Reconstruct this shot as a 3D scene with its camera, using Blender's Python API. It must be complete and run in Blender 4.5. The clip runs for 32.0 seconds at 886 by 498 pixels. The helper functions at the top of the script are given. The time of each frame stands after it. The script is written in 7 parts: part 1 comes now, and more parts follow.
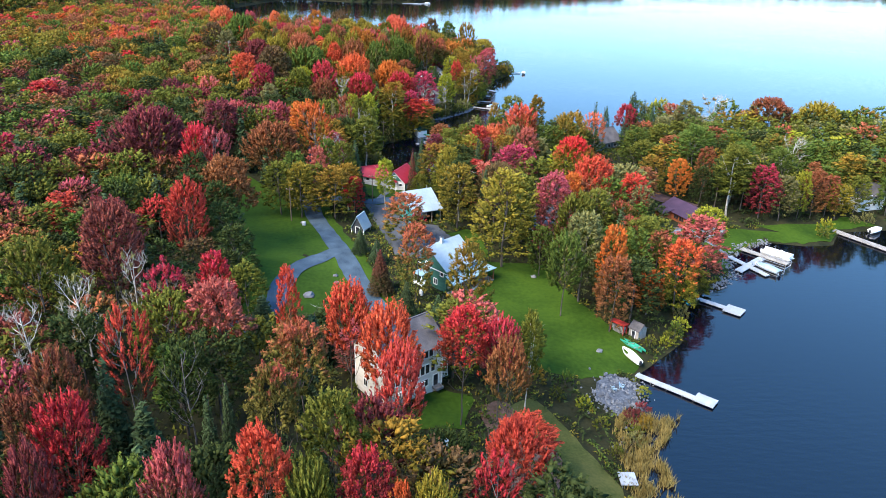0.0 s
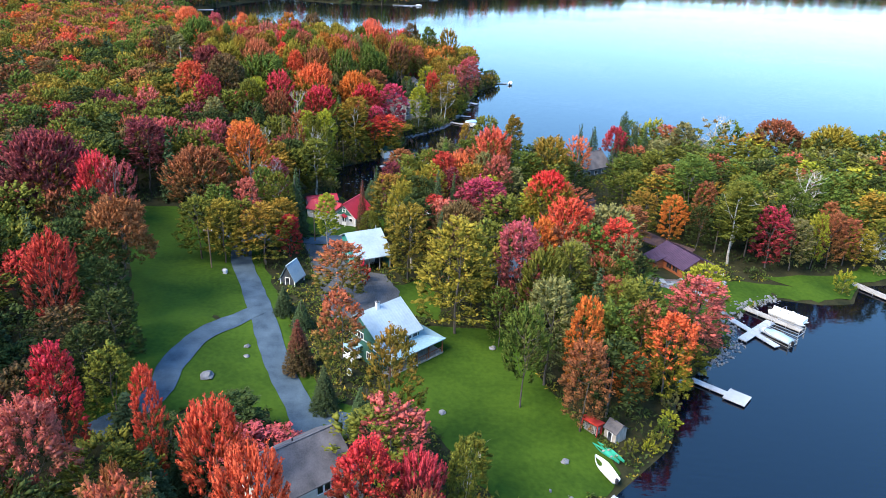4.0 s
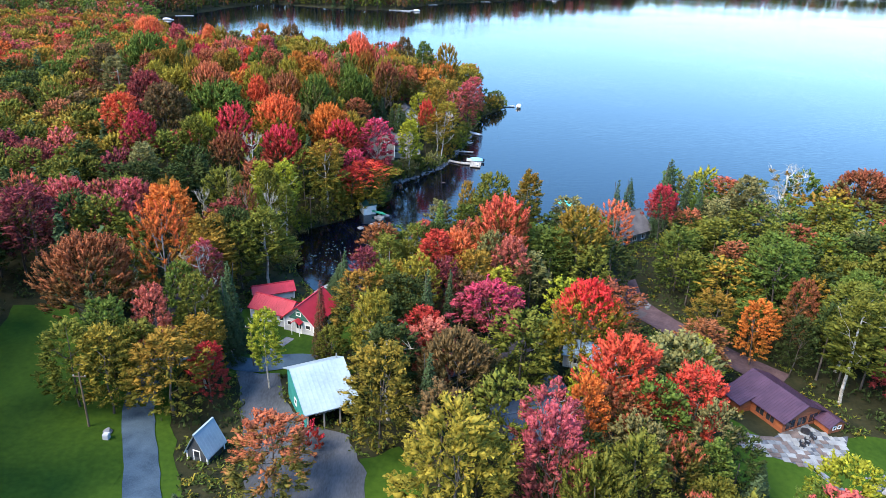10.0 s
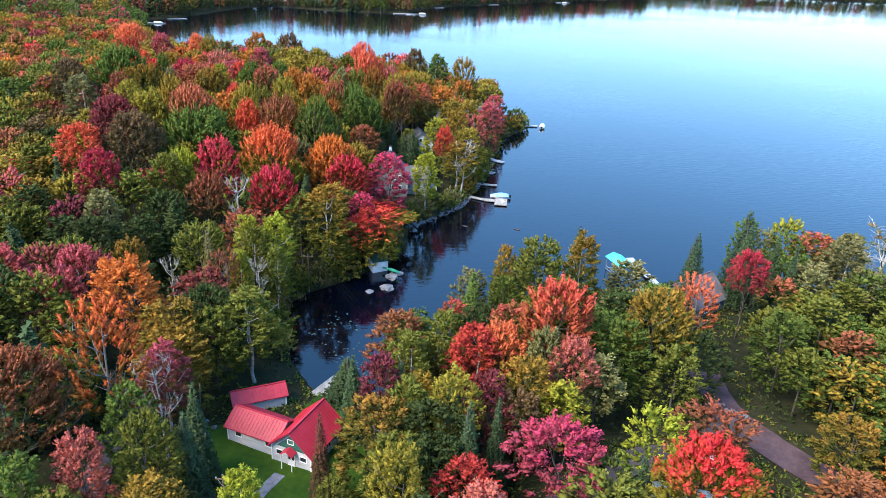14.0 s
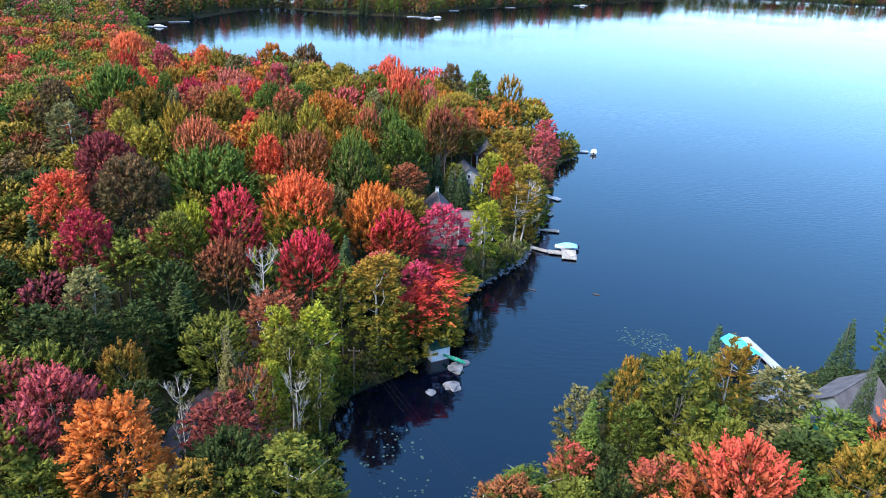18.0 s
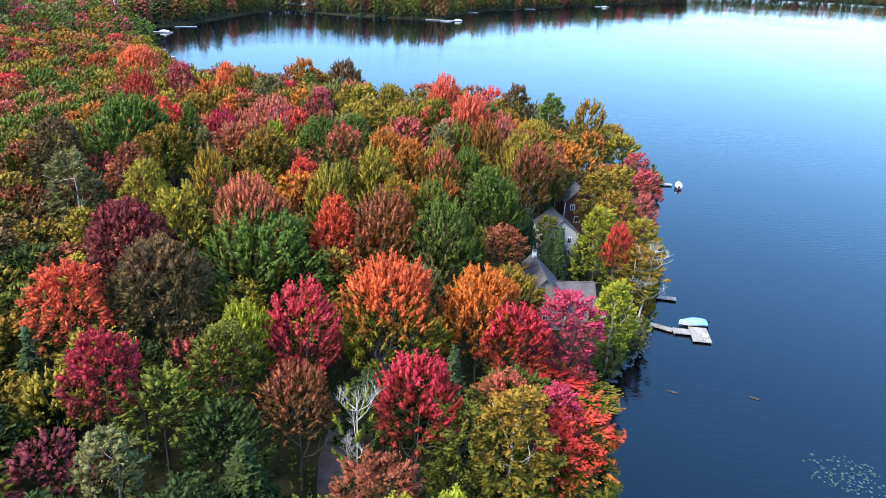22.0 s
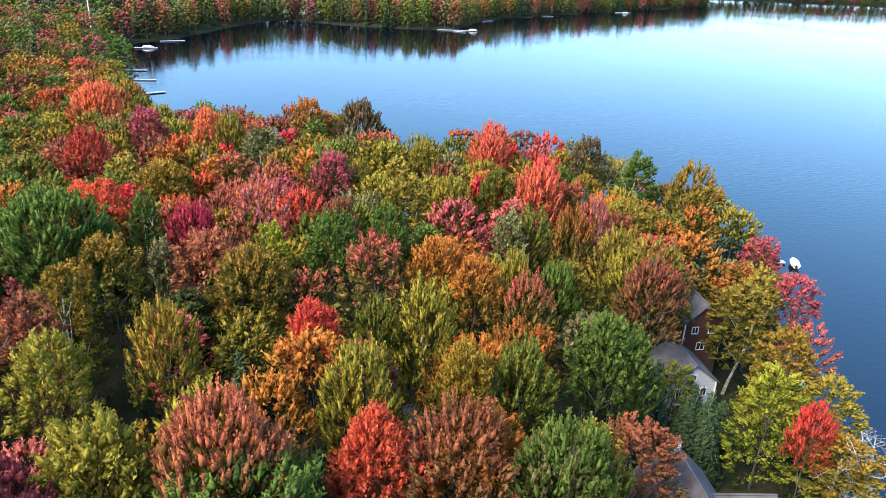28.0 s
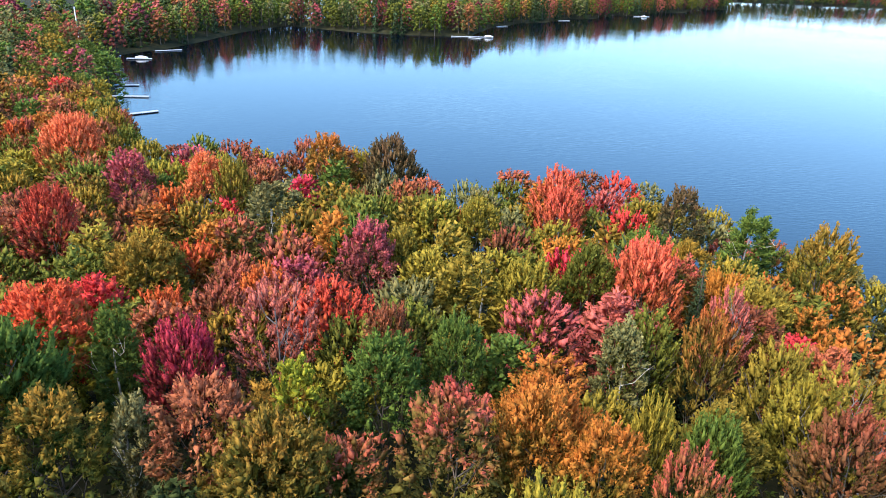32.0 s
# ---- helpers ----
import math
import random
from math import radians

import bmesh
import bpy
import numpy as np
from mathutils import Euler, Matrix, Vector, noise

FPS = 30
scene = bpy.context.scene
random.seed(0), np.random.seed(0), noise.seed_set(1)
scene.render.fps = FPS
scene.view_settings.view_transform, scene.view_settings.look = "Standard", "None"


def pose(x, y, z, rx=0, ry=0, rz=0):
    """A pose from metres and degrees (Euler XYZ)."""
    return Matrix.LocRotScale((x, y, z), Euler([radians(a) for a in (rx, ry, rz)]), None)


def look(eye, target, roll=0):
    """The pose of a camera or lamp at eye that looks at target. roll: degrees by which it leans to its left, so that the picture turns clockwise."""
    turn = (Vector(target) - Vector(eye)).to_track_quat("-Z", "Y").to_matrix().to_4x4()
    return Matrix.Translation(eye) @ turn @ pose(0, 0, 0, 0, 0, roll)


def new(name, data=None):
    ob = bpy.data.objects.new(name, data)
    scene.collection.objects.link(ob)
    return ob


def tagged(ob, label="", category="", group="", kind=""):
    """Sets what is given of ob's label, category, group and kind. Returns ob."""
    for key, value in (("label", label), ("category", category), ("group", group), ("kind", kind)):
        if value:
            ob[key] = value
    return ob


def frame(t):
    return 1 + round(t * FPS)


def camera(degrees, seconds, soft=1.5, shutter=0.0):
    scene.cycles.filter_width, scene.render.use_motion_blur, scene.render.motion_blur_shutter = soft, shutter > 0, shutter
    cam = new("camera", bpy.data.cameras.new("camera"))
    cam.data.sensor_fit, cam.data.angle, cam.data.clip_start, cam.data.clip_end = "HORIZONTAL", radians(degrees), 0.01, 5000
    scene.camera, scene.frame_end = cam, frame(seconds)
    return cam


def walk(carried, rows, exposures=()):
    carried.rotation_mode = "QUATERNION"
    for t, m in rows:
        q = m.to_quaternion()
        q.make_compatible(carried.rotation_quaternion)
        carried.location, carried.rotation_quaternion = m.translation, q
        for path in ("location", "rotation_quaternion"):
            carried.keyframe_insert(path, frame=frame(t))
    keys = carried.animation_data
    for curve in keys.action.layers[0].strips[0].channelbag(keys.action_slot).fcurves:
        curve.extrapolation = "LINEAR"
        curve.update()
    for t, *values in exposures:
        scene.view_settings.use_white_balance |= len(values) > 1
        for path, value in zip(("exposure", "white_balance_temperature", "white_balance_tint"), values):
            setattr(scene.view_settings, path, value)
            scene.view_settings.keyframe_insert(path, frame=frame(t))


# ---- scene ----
cam = camera(63.0, 32.0, soft=0.5)
PATH = [
    (0.0, 0.0, 0.0, 70.537, 66.218, -1.264, -0.047),
    (1.0, 3.549, 6.708, 70.276, 66.162, -1.452, -0.053),
    (2.0, 6.729, 14.104, 70.006, 66.166, -1.728, 0.044),
    (3.0, 9.176, 22.101, 69.836, 66.227, -1.905, 0.126),
    (4.0, 10.532, 30.583, 69.688, 66.267, -1.994, 0.193),
    (5.0, 11.576, 39.201, 69.573, 66.311, -1.995, 0.244),
    (6.0, 12.46, 47.94, 69.552, 66.327, -1.939, 0.327),
    (7.0, 12.883, 56.918, 69.587, 66.313, -1.866, 0.382),
    (8.0, 12.726, 66.128, 69.522, 66.299, -2.006, 0.389),
    (9.0, 12.274, 75.419, 69.368, 66.279, -2.14, 0.372),
    (10.0, 11.886, 84.409, 69.133, 66.293, -2.076, 0.316),
    (11.0, 11.32, 93.293, 69.0, 66.293, -1.99, 0.263),
    (12.0, 10.065, 102.186, 68.908, 66.276, -2.115, 0.298),
    (13.0, 8.2, 111.192, 68.865, 66.28, -2.281, 0.366),
    (14.0, 5.991, 120.05, 68.788, 66.273, -2.362, 0.393),
    (15.0, 3.369, 128.925, 68.745, 66.26, -2.444, 0.436),
    (16.0, 0.269, 137.906, 68.635, 66.26, -2.574, 0.483),
    (17.0, -3.336, 146.894, 68.51, 66.246, -2.649, 0.473),
    (18.0, -7.749, 155.818, 68.345, 66.183, -2.685, 0.453),
    (19.0, -12.495, 164.863, 68.124, 66.153, -2.747, 0.415),
    (20.0, -17.571, 174.048, 67.868, 66.113, -2.822, 0.35),
    (21.0, -22.735, 183.471, 67.597, 66.057, -2.873, 0.288),
    (22.0, -27.081, 192.897, 67.632, 66.031, -2.695, 0.233),
    (23.0, -30.226, 202.349, 67.53, 66.039, -2.495, 0.155),
    (24.0, -32.412, 211.525, 67.492, 66.033, -2.388, 0.051),
    (25.0, -33.75, 220.546, 67.353, 66.079, -2.282, -0.02),
    (26.0, -34.923, 229.553, 67.345, 66.103, -2.291, -0.028),
    (27.0, -36.316, 238.475, 67.582, 66.086, -2.397, 0.026),
    (28.0, -38.135, 247.177, 67.705, 66.075, -2.487, 0.078),
    (29.0, -40.696, 255.358, 67.679, 66.063, -2.564, 0.11),
    (30.0, -43.41, 263.798, 67.492, 66.092, -2.557, 0.109),
    (31.0, -46.076, 272.7, 67.244, 66.103, -2.508, 0.093),
    (32.0, -48.056, 281.78, 66.869, 66.124, -2.372, 0.019),
]
EXPOSURES = [(0.0, 1.44, 6880, 10), (9.0, 1.44, 6780, 10), (15.0, 1.44, 6550, 10), (19.0, 1.45, 6480, 10), (24.0, 1.47, 6700, 10), (30.0, 1.53, 7050, 10), (32.0, 1.53, 7050, 10)]
walk(cam, [(t, pose(x, y, z, rx, ry, rz)) for t, x, y, z, rx, ry, rz in PATH], EXPOSURES)

# ---- light ----
SUN_AZ, SUN_EL = 232.0, 47.0
world = bpy.data.worlds.new("evening_sky")
scene.world = world
world.use_nodes = True
wn, wl = world.node_tree.nodes, world.node_tree.links
sky = wn.new("ShaderNodeTexSky")
sky.sky_type, sky.sun_disc = "NISHITA", False
sky.sun_elevation, sky.sun_rotation = radians(SUN_EL), radians(SUN_AZ)
sky.air_density, sky.dust_density, sky.ozone_density = 1.15, 0.3, 4.5
tone = wn.new("ShaderNodeHueSaturation")
tone.inputs["Saturation"].default_value = 1.13
tone.inputs["Hue"].default_value = 0.498
wl.new(sky.outputs[0], tone.inputs["Color"])
# a thin veil of high cloud, even over the whole sky
veil = wn.new("ShaderNodeMix")
veil.data_type, veil.blend_type = "RGBA", "ADD"
veil.inputs["Factor"].default_value = 1.0
veil.inputs["B"].default_value = (0.42, 1.47, 3.45, 1)
wl.new(tone.outputs[0], veil.inputs["A"])
wl.new(veil.outputs["Result"], wn["Background"].inputs[0])
wn["Background"].inputs[1].default_value = 0.12
sun_data = bpy.data.lights.new("sun", "SUN")
sun_data.energy, sun_data.angle, sun_data.color = 3.5, radians(32), (1.0, 0.91, 0.79)
sun = new("sun", sun_data)
sun.matrix_world = look((300 * math.sin(radians(SUN_AZ)), 300 * math.cos(radians(SUN_AZ)), 300 * math.tan(radians(SUN_EL))), (0, 0, 0))

# ---- the plan: shores, clearings, heights ----
EAST_SHORE = [(40, -400), (27, -60), (28, 60), (28, 88), (34, 97), (36, 107), (39, 110), (43, 114), (47, 118), (50, 126), (52, 133),
              (60, 141), (67, 148), (70, 157), (76, 163), (84, 168), (93, 166), (100, 167), (106, 176), (120, 178), (150, 186), (220, 200), (300, 190), (420, 230)]
POINT_SHORE = [(430, 300), (300, 262), (220, 250), (160, 258), (125, 264), (98, 264), (80, 264), (64, 267), (54, 261), (45, 259), (34, 258), (23, 253), (15, 246),
               (10, 236), (6, 226), (2, 219), (-6, 216), (-13, 218), (-18, 226), (-22, 240), (-22, 249), (-17, 254), (-12, 258), (-9, 262), (-4, 268), (-1, 276), (-1, 288)]
WEST_SHORE = [(13, 307), (16, 316), (20, 329), (24, 350), (28, 376), (35, 389), (41, 398), (34, 405), (24, 409), (12, 419), (0, 429), (-15, 434), (-30, 428), (-42, 412),
              (-50, 426), (-58, 450), (-75, 452), (-95, 449), (-120, 458), (-142, 490), (-164, 546), (-186, 594), (-205, 624), (-222, 655), (-208, 675), (-194, 698)]
FAR_SHORE = [(-178, 764), (-160, 806), (-117, 797), (-77, 787), (-28, 791), (-8, 852), (58, 923), (137, 989), (200, 1046), (262, 1098), (280, 1150), (150, 1110), (0, 1000),
             (-80, 880), (-160, 862), (-240, 900), (-600, 1300), (-1500, 1500), (-1500, -400)]
MAINLAND = EAST_SHORE + POINT_SHORE + WEST_SHORE + FAR_SHORE
ACROSS = [(290, 1182), (397, 1204), (486, 1216), (700, 1190), (1000, 1100), (1500, 900), (2600, 700), (2600, 2600), (-2600, 2600), (-2600, 1900), (-600, 1620), (-100, 1420), (200, 1330)]


def edges(loop):
    a = np.array(loop, float)
    return a, np.roll(a, -1, 0)


def inside(loop, x, y):
    a, b = edges(loop)
    hit = np.zeros(np.shape(x), bool)
    for (x1, y1), (x2, y2) in zip(a, b):
        if y1 != y2:
            hit ^= ((y1 > y) != (y2 > y)) & (x < (x2 - x1) * (y - y1) / (y2 - y1) + x1)
    return hit


def away(loop, x, y, closed=True):
    """Distance to a line of points."""
    a, b = edges(loop)
    best = np.full(np.shape(x), 1e9)
    for p, q in list(zip(a, b))[:len(a) if closed else len(a) - 1]:
        d = q - p
        s = np.clip(((x - p[0]) * d[0] + (y - p[1]) * d[1]) / max(d @ d, 1e-9), 0, 1)
        best = np.minimum(best, np.hypot(x - p[0] - s * d[0], y - p[1] - s * d[1]))
    return best


def shore_distance(x, y):
    """Metres from the shore: plus on land, minus in the lake."""
    best = np.full(np.shape(x), -1e9)
    for loop in (MAINLAND, ACROSS):
        d = away(loop, x, y)
        best = np.maximum(best, np.where(inside(loop, x, y), d, -d))
    return best


def height(x, y):
    x, y = np.asarray(x, float), np.asarray(y, float)
    d = shore_distance(x, y)
    k = np.clip((d - 30) / 90, 0, 1)
    west = np.clip((-x - 25) / 60, 0, 1) * np.clip((d - 8) / 40, 0, 1)
    bumps = 0.25 * np.sin(x * 0.19 + 1.3) * np.sin(y * 0.16) + 0.12 * np.sin(x * 0.43 + y * 0.37)
    land = 2.1 * (1 - np.exp(-d / 7)) + 4.5 * k * k * (3 - 2 * k) + 2.0 * west + bumps * np.clip(d / 20, 0, 1)
    return np.where(d > 0, land, np.maximum(0.28 * d, -6.0) - 0.02)


def ground_at(x, y):
    return float(height(np.array([x]), np.array([y]))[0])


# lawns, drives and yards
LAWN_WEST = [(-64, 200), (-55, 203), (-38, 180), (-35, 172), (-28, 158), (-27, 150), (-34, 139), (-33, 122), (-37, 116), (-40, 133), (-44.5, 148), (-55, 171), (-62, 190)]
LAWN_FORK = [(-24, 146), (-18, 142), (-14, 130), (-11, 121), (-28, 119), (-30, 131)]
LAWN_SHORE = [(10, 148), (24, 147), (30, 128), (36, 117), (38, 111), (35, 107), (30, 105), (25, 103), (19, 104), (14, 112), (9, 122), (3, 127), (4, 131)]
LAWN_BARN = [(8, 166), (11, 160), (12, 150), (4, 152), (3, 163)]
LAWN_SOUTH = [(15.8, 97.2), (22.9, 86.1), (25.4, 80.1), (26.5, 75.6), (26.5, 55), (17, 52), (17.5, 74.4), (18.3, 83.5), (12.4, 94.9)]
LAWN_RED = [(-24, 196), (-16, 189), (-5, 188), (-2, 194), (-3, 207), (-2, 215), (-12, 216), (-14, 208), (-26, 205)]
LAWN_MAROON = [(53, 168), (58, 176), (64, 168), (75, 173), (80, 174), (90, 172), (98, 170), (92, 167), (84, 168.5), (76, 164), (70, 158), (68, 151), (62, 153), (55, 158)]
LAWN_EAST = [(84, 176), (100, 178), (112, 184), (118, 180), (106, 177), (100, 168.5), (94, 168)]
LAWN_POINT = [(44, 256), (48, 259), (54, 260), (52, 250), (46, 249)]
LAWN_WALK = [(-2.9, 97.5), (2, 98.5), (6.5, 97), (5, 88.5), (-2.1, 88.1)]
LITTER = [(7, 95), (12.4, 95.5), (18, 84), (17.5, 74), (11, 74), (8, 84)]
GRAVEL_LOT = [(-20, 184), (-13, 184), (-11, 177), (-6, 171), (0, 168), (4, 160), (4, 152), (-2, 148), (-9, 148), (-12, 158), (-15, 170)]
DRIVE_MAIN = [(-33.5, 182), (-31, 172), (-26, 160), (-21.5, 149), (-15.5, 134), (-9, 121), (-6, 113), (-5, 107)]
DRIVE_LOOP = [(-21.5, 149), (-26, 144), (-29.5, 138), (-31, 130), (-31, 121), (-36, 112)]
DRIVE_TURN = [(-9, 121), (-4, 119.5), (1, 118)]
DRIVE_RED = [(-40, 186), (-26, 188), (-18, 186), (-8, 188), (-3, 184)]
WOOD_ROAD = [(-33.5, 182), (-37, 196), (-38, 216), (-42, 234), (-41, 246), (-38, 258), (-39, 272), (-35, 290), (-34, 310), (-40, 335)]
POINT_ROAD = [(14, 186), (24, 192), (34, 200), (45, 204), (52, 210)]
POINT_DRIVE = [(52, 224), (52, 212), (57, 203), (64, 194), (71, 187)]


def strip(line, width):
    """A closed loop round a line of points."""
    p = [Vector(q).to_3d() for q in line]
    left, right = [], []
    for i, q in enumerate(p):
        d = (p[min(i + 1, len(p) - 1)] - p[max(i - 1, 0)]).normalized()
        n = Vector((-d.y, d.x, 0)) * width / 2
        left.append((q + n)[:2]), right.append((q - n)[:2])
    return left + right[::-1]


def smooth_line(line, n=5):
    p = [Vector(q).to_3d() for q in line]
    out = []
    for i in range(len(p) - 1):
        a, b, c, d = p[max(i - 1, 0)], p[i], p[i + 1], p[min(i + 2, len(p) - 1)]
        for k in range(n):
            u = k / n
            out.append((0.5 * ((2 * b) + (c - a) * u + (2 * a - 5 * b + 4 * c - d) * u * u + (3 * b - a - 3 * c + d) * u ** 3))[:2])
    return out + [tuple(line[-1])]


ROADS = [(DRIVE_MAIN, 4.4), (DRIVE_LOOP, 4.0), (DRIVE_TURN, 3.6), (DRIVE_RED, 4.2), (WOOD_ROAD, 3.4), (POINT_ROAD, 4.4), (POINT_DRIVE, 5.5)]
LAWNS = [LAWN_WEST, LAWN_FORK, LAWN_SHORE, LAWN_BARN, LAWN_SOUTH, LAWN_RED, LAWN_MAROON, LAWN_EAST, LAWN_POINT, LAWN_WALK]
# round each building: x, y, radius kept free of random trees
YARDS = [(-5, 97, 9), (3, 138, 10), (12, 136, 5), (-5, 172, 9), (-18, 163, 5), (-12, 201, 9), (-20, 208, 8), (66, 179, 9), (71, 176, 8), (68, 170, 8), (-6, 312, 9), (-5, 304, 6),
         (57, 248, 8), (0, 338, 6), (5, 351, 6), (26, 171, 7), (31, 180, 4), (39, 190, 5), (-6, 264, 4), (119, 189, 4), (35, 119, 3), (18, 186, 5), (30, 98, 7), (48, 252, 6), (6, 94, 5), (-1, 90, 6), (3, 86, 5),
         (-8, 302, 8), (-1, 300, 7), (3, 332, 5), (-7, 129, 7), (-10, 140, 8), (-13, 152, 6), (58, 166, 6), (64, 164, 5), (-22, 116, 6), (52, 238, 7), (46, 250, 6), (60, 240, 5), (40, 250, 6), (36, 247, 5), (3, 117, 6), (1, 79, 6), (33, 254, 5), (28, 252, 4), (63, 260, 6), (38, 184, 5), (57, 205, 5), (53, 222, 6), (47, 188, 6), (51, 196, 7), (57, 200, 6), (27, 162, 5), (17, 178, 5), (-18, 157, 5), (-20, 160, 4), (-12, 193, 6), (-10, 187, 6), (-17, 196, 5), (-38, 226, 5), (-36, 219, 5), (-41, 236, 4)]


def open_land(x, y, margin=2.5):
    """True where the plan keeps free of wild trees."""
    x, y = np.asarray(x, float), np.asarray(y, float)
    free = shore_distance(x, y) < 1.6
    for loop in LAWNS + [GRAVEL_LOT]:
        free |= inside(loop, x, y) | (away(loop, x, y) < margin * 0.7)
    for line, width in ROADS:
        free |= away(line, x, y, False) < width / 2 + margin * (0.6 if line is WOOD_ROAD else 0.8)
    for a, b, r in YARDS:
        free |= np.hypot(x - a, y - b) < r
    return free

# ---- materials ----
def nodes_of(name):
    m = bpy.data.materials.new(name)
    m.use_nodes = True
    return m, m.node_tree.nodes, m.node_tree.links, m.node_tree.nodes["Principled BSDF"]


def surface(name, dark, light, scale=1.0, rough=0.8, bump=0.2, metal=0.0, stretch=(1, 1, 1), grain=9.0, ior=1.45):
    """Colour that wanders between two tones at two scales, with a fine relief."""
    m, n, l, b = nodes_of(name)
    geo, mapping = n.new("ShaderNodeNewGeometry"), n.new("ShaderNodeMapping")
    mapping.inputs["Scale"].default_value = stretch
    l.new(geo.outputs["Position"], mapping.inputs[0])
    big, fine = n.new("ShaderNodeTexNoise"), n.new("ShaderNodeTexNoise")
    big.inputs["Scale"].default_value, big.inputs["Detail"].default_value = scale, 5
    fine.inputs["Scale"].default_value, fine.inputs["Detail"].default_value = scale * grain, 4
    mix = n.new("ShaderNodeMath")
    mix.operation = "MULTIPLY_ADD"
    mix.inputs[1].default_value = 0.45
    ramp = n.new("ShaderNodeValToRGB")
    ramp.color_ramp.elements[0].position, ramp.color_ramp.elements[1].position = 0.5, 0.95
    ramp.color_ramp.elements[0].color, ramp.color_ramp.elements[1].color = (*dark, 1), (*light, 1)
    for t in (big, fine):
        l.new(mapping.outputs[0], t.inputs["Vector"])
    l.new(fine.outputs[0], mix.inputs[0])
    l.new(big.outputs[0], mix.inputs[2])
    l.new(mix.outputs[0], ramp.inputs[0])
    l.new(ramp.outputs[0], b.inputs["Base Color"])
    bu = n.new("ShaderNodeBump")
    bu.inputs["Strength"].default_value, bu.inputs["Distance"].default_value = bump, 0.08
    l.new(fine.outputs[0], bu.inputs["Height"])
    l.new(bu.outputs[0], b.inputs["Normal"])
    b.inputs["Specular IOR Level"].default_value = 0.5 if rough < 0.75 else 0.15
    b.inputs["Roughness"].default_value, b.inputs["Metallic"].default_value, b.inputs["IOR"].default_value = rough, metal, ior
    return m


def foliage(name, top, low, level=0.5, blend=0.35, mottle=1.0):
    """Leaves: an autumn tone on top, a darker one painted below like shade, mottled from clump to clump and tree to
    tree.
    """
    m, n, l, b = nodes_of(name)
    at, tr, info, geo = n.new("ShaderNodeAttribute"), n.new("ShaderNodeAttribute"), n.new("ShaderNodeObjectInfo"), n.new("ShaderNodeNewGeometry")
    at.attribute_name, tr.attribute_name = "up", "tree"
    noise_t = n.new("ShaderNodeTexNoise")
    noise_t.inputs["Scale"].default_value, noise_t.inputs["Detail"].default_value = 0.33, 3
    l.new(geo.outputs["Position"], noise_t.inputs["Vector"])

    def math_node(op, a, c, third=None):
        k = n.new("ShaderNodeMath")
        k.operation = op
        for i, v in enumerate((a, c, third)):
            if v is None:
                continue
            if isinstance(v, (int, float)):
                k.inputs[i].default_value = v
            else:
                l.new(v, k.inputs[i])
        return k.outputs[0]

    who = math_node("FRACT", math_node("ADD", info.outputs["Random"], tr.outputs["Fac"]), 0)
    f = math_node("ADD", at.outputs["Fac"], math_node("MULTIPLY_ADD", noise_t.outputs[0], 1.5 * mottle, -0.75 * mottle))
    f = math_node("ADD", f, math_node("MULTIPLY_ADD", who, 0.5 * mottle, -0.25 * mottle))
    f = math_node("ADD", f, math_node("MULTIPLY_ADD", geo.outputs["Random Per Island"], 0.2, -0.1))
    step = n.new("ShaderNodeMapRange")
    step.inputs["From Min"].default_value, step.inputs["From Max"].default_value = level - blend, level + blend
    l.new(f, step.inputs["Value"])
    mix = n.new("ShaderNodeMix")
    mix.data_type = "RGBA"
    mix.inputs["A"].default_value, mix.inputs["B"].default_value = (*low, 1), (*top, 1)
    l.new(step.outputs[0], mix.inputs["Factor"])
    hsv = n.new("ShaderNodeHueSaturation")
    l.new(mix.outputs["Result"], hsv.inputs["Color"])
    l.new(math_node("MULTIPLY_ADD", who, 0.03, 0.485), hsv.inputs["Hue"])
    grain = n.new("ShaderNodeTexNoise")
    grain.inputs["Scale"].default_value, grain.inputs["Detail"].default_value = 2.6, 3
    l.new(geo.outputs["Position"], grain.inputs["Vector"])
    fleck = math_node("MULTIPLY_ADD", grain.outputs[0], 1.3, 0.35)
    l.new(math_node("MULTIPLY", fleck, math_node("MULTIPLY_ADD", geo.outputs["Random Per Island"], 0.4, 0.8)), hsv.inputs["Value"])
    l.new(hsv.outputs[0], b.inputs["Base Color"])
    b.inputs["Roughness"].default_value = 0.75
    b.inputs["Specular IOR Level"].default_value = 0.06
    glow = n.new("ShaderNodeBsdfTranslucent")
    l.new(hsv.outputs[0], glow.inputs["Color"])
    both = n.new("ShaderNodeMixShader")
    both.inputs[0].default_value = 0.18
    l.new(b.outputs[0], both.inputs[1])
    l.new(glow.outputs[0], both.inputs[2])
    l.new(both.outputs[0], n["Material Output"].inputs["Surface"])
    return m


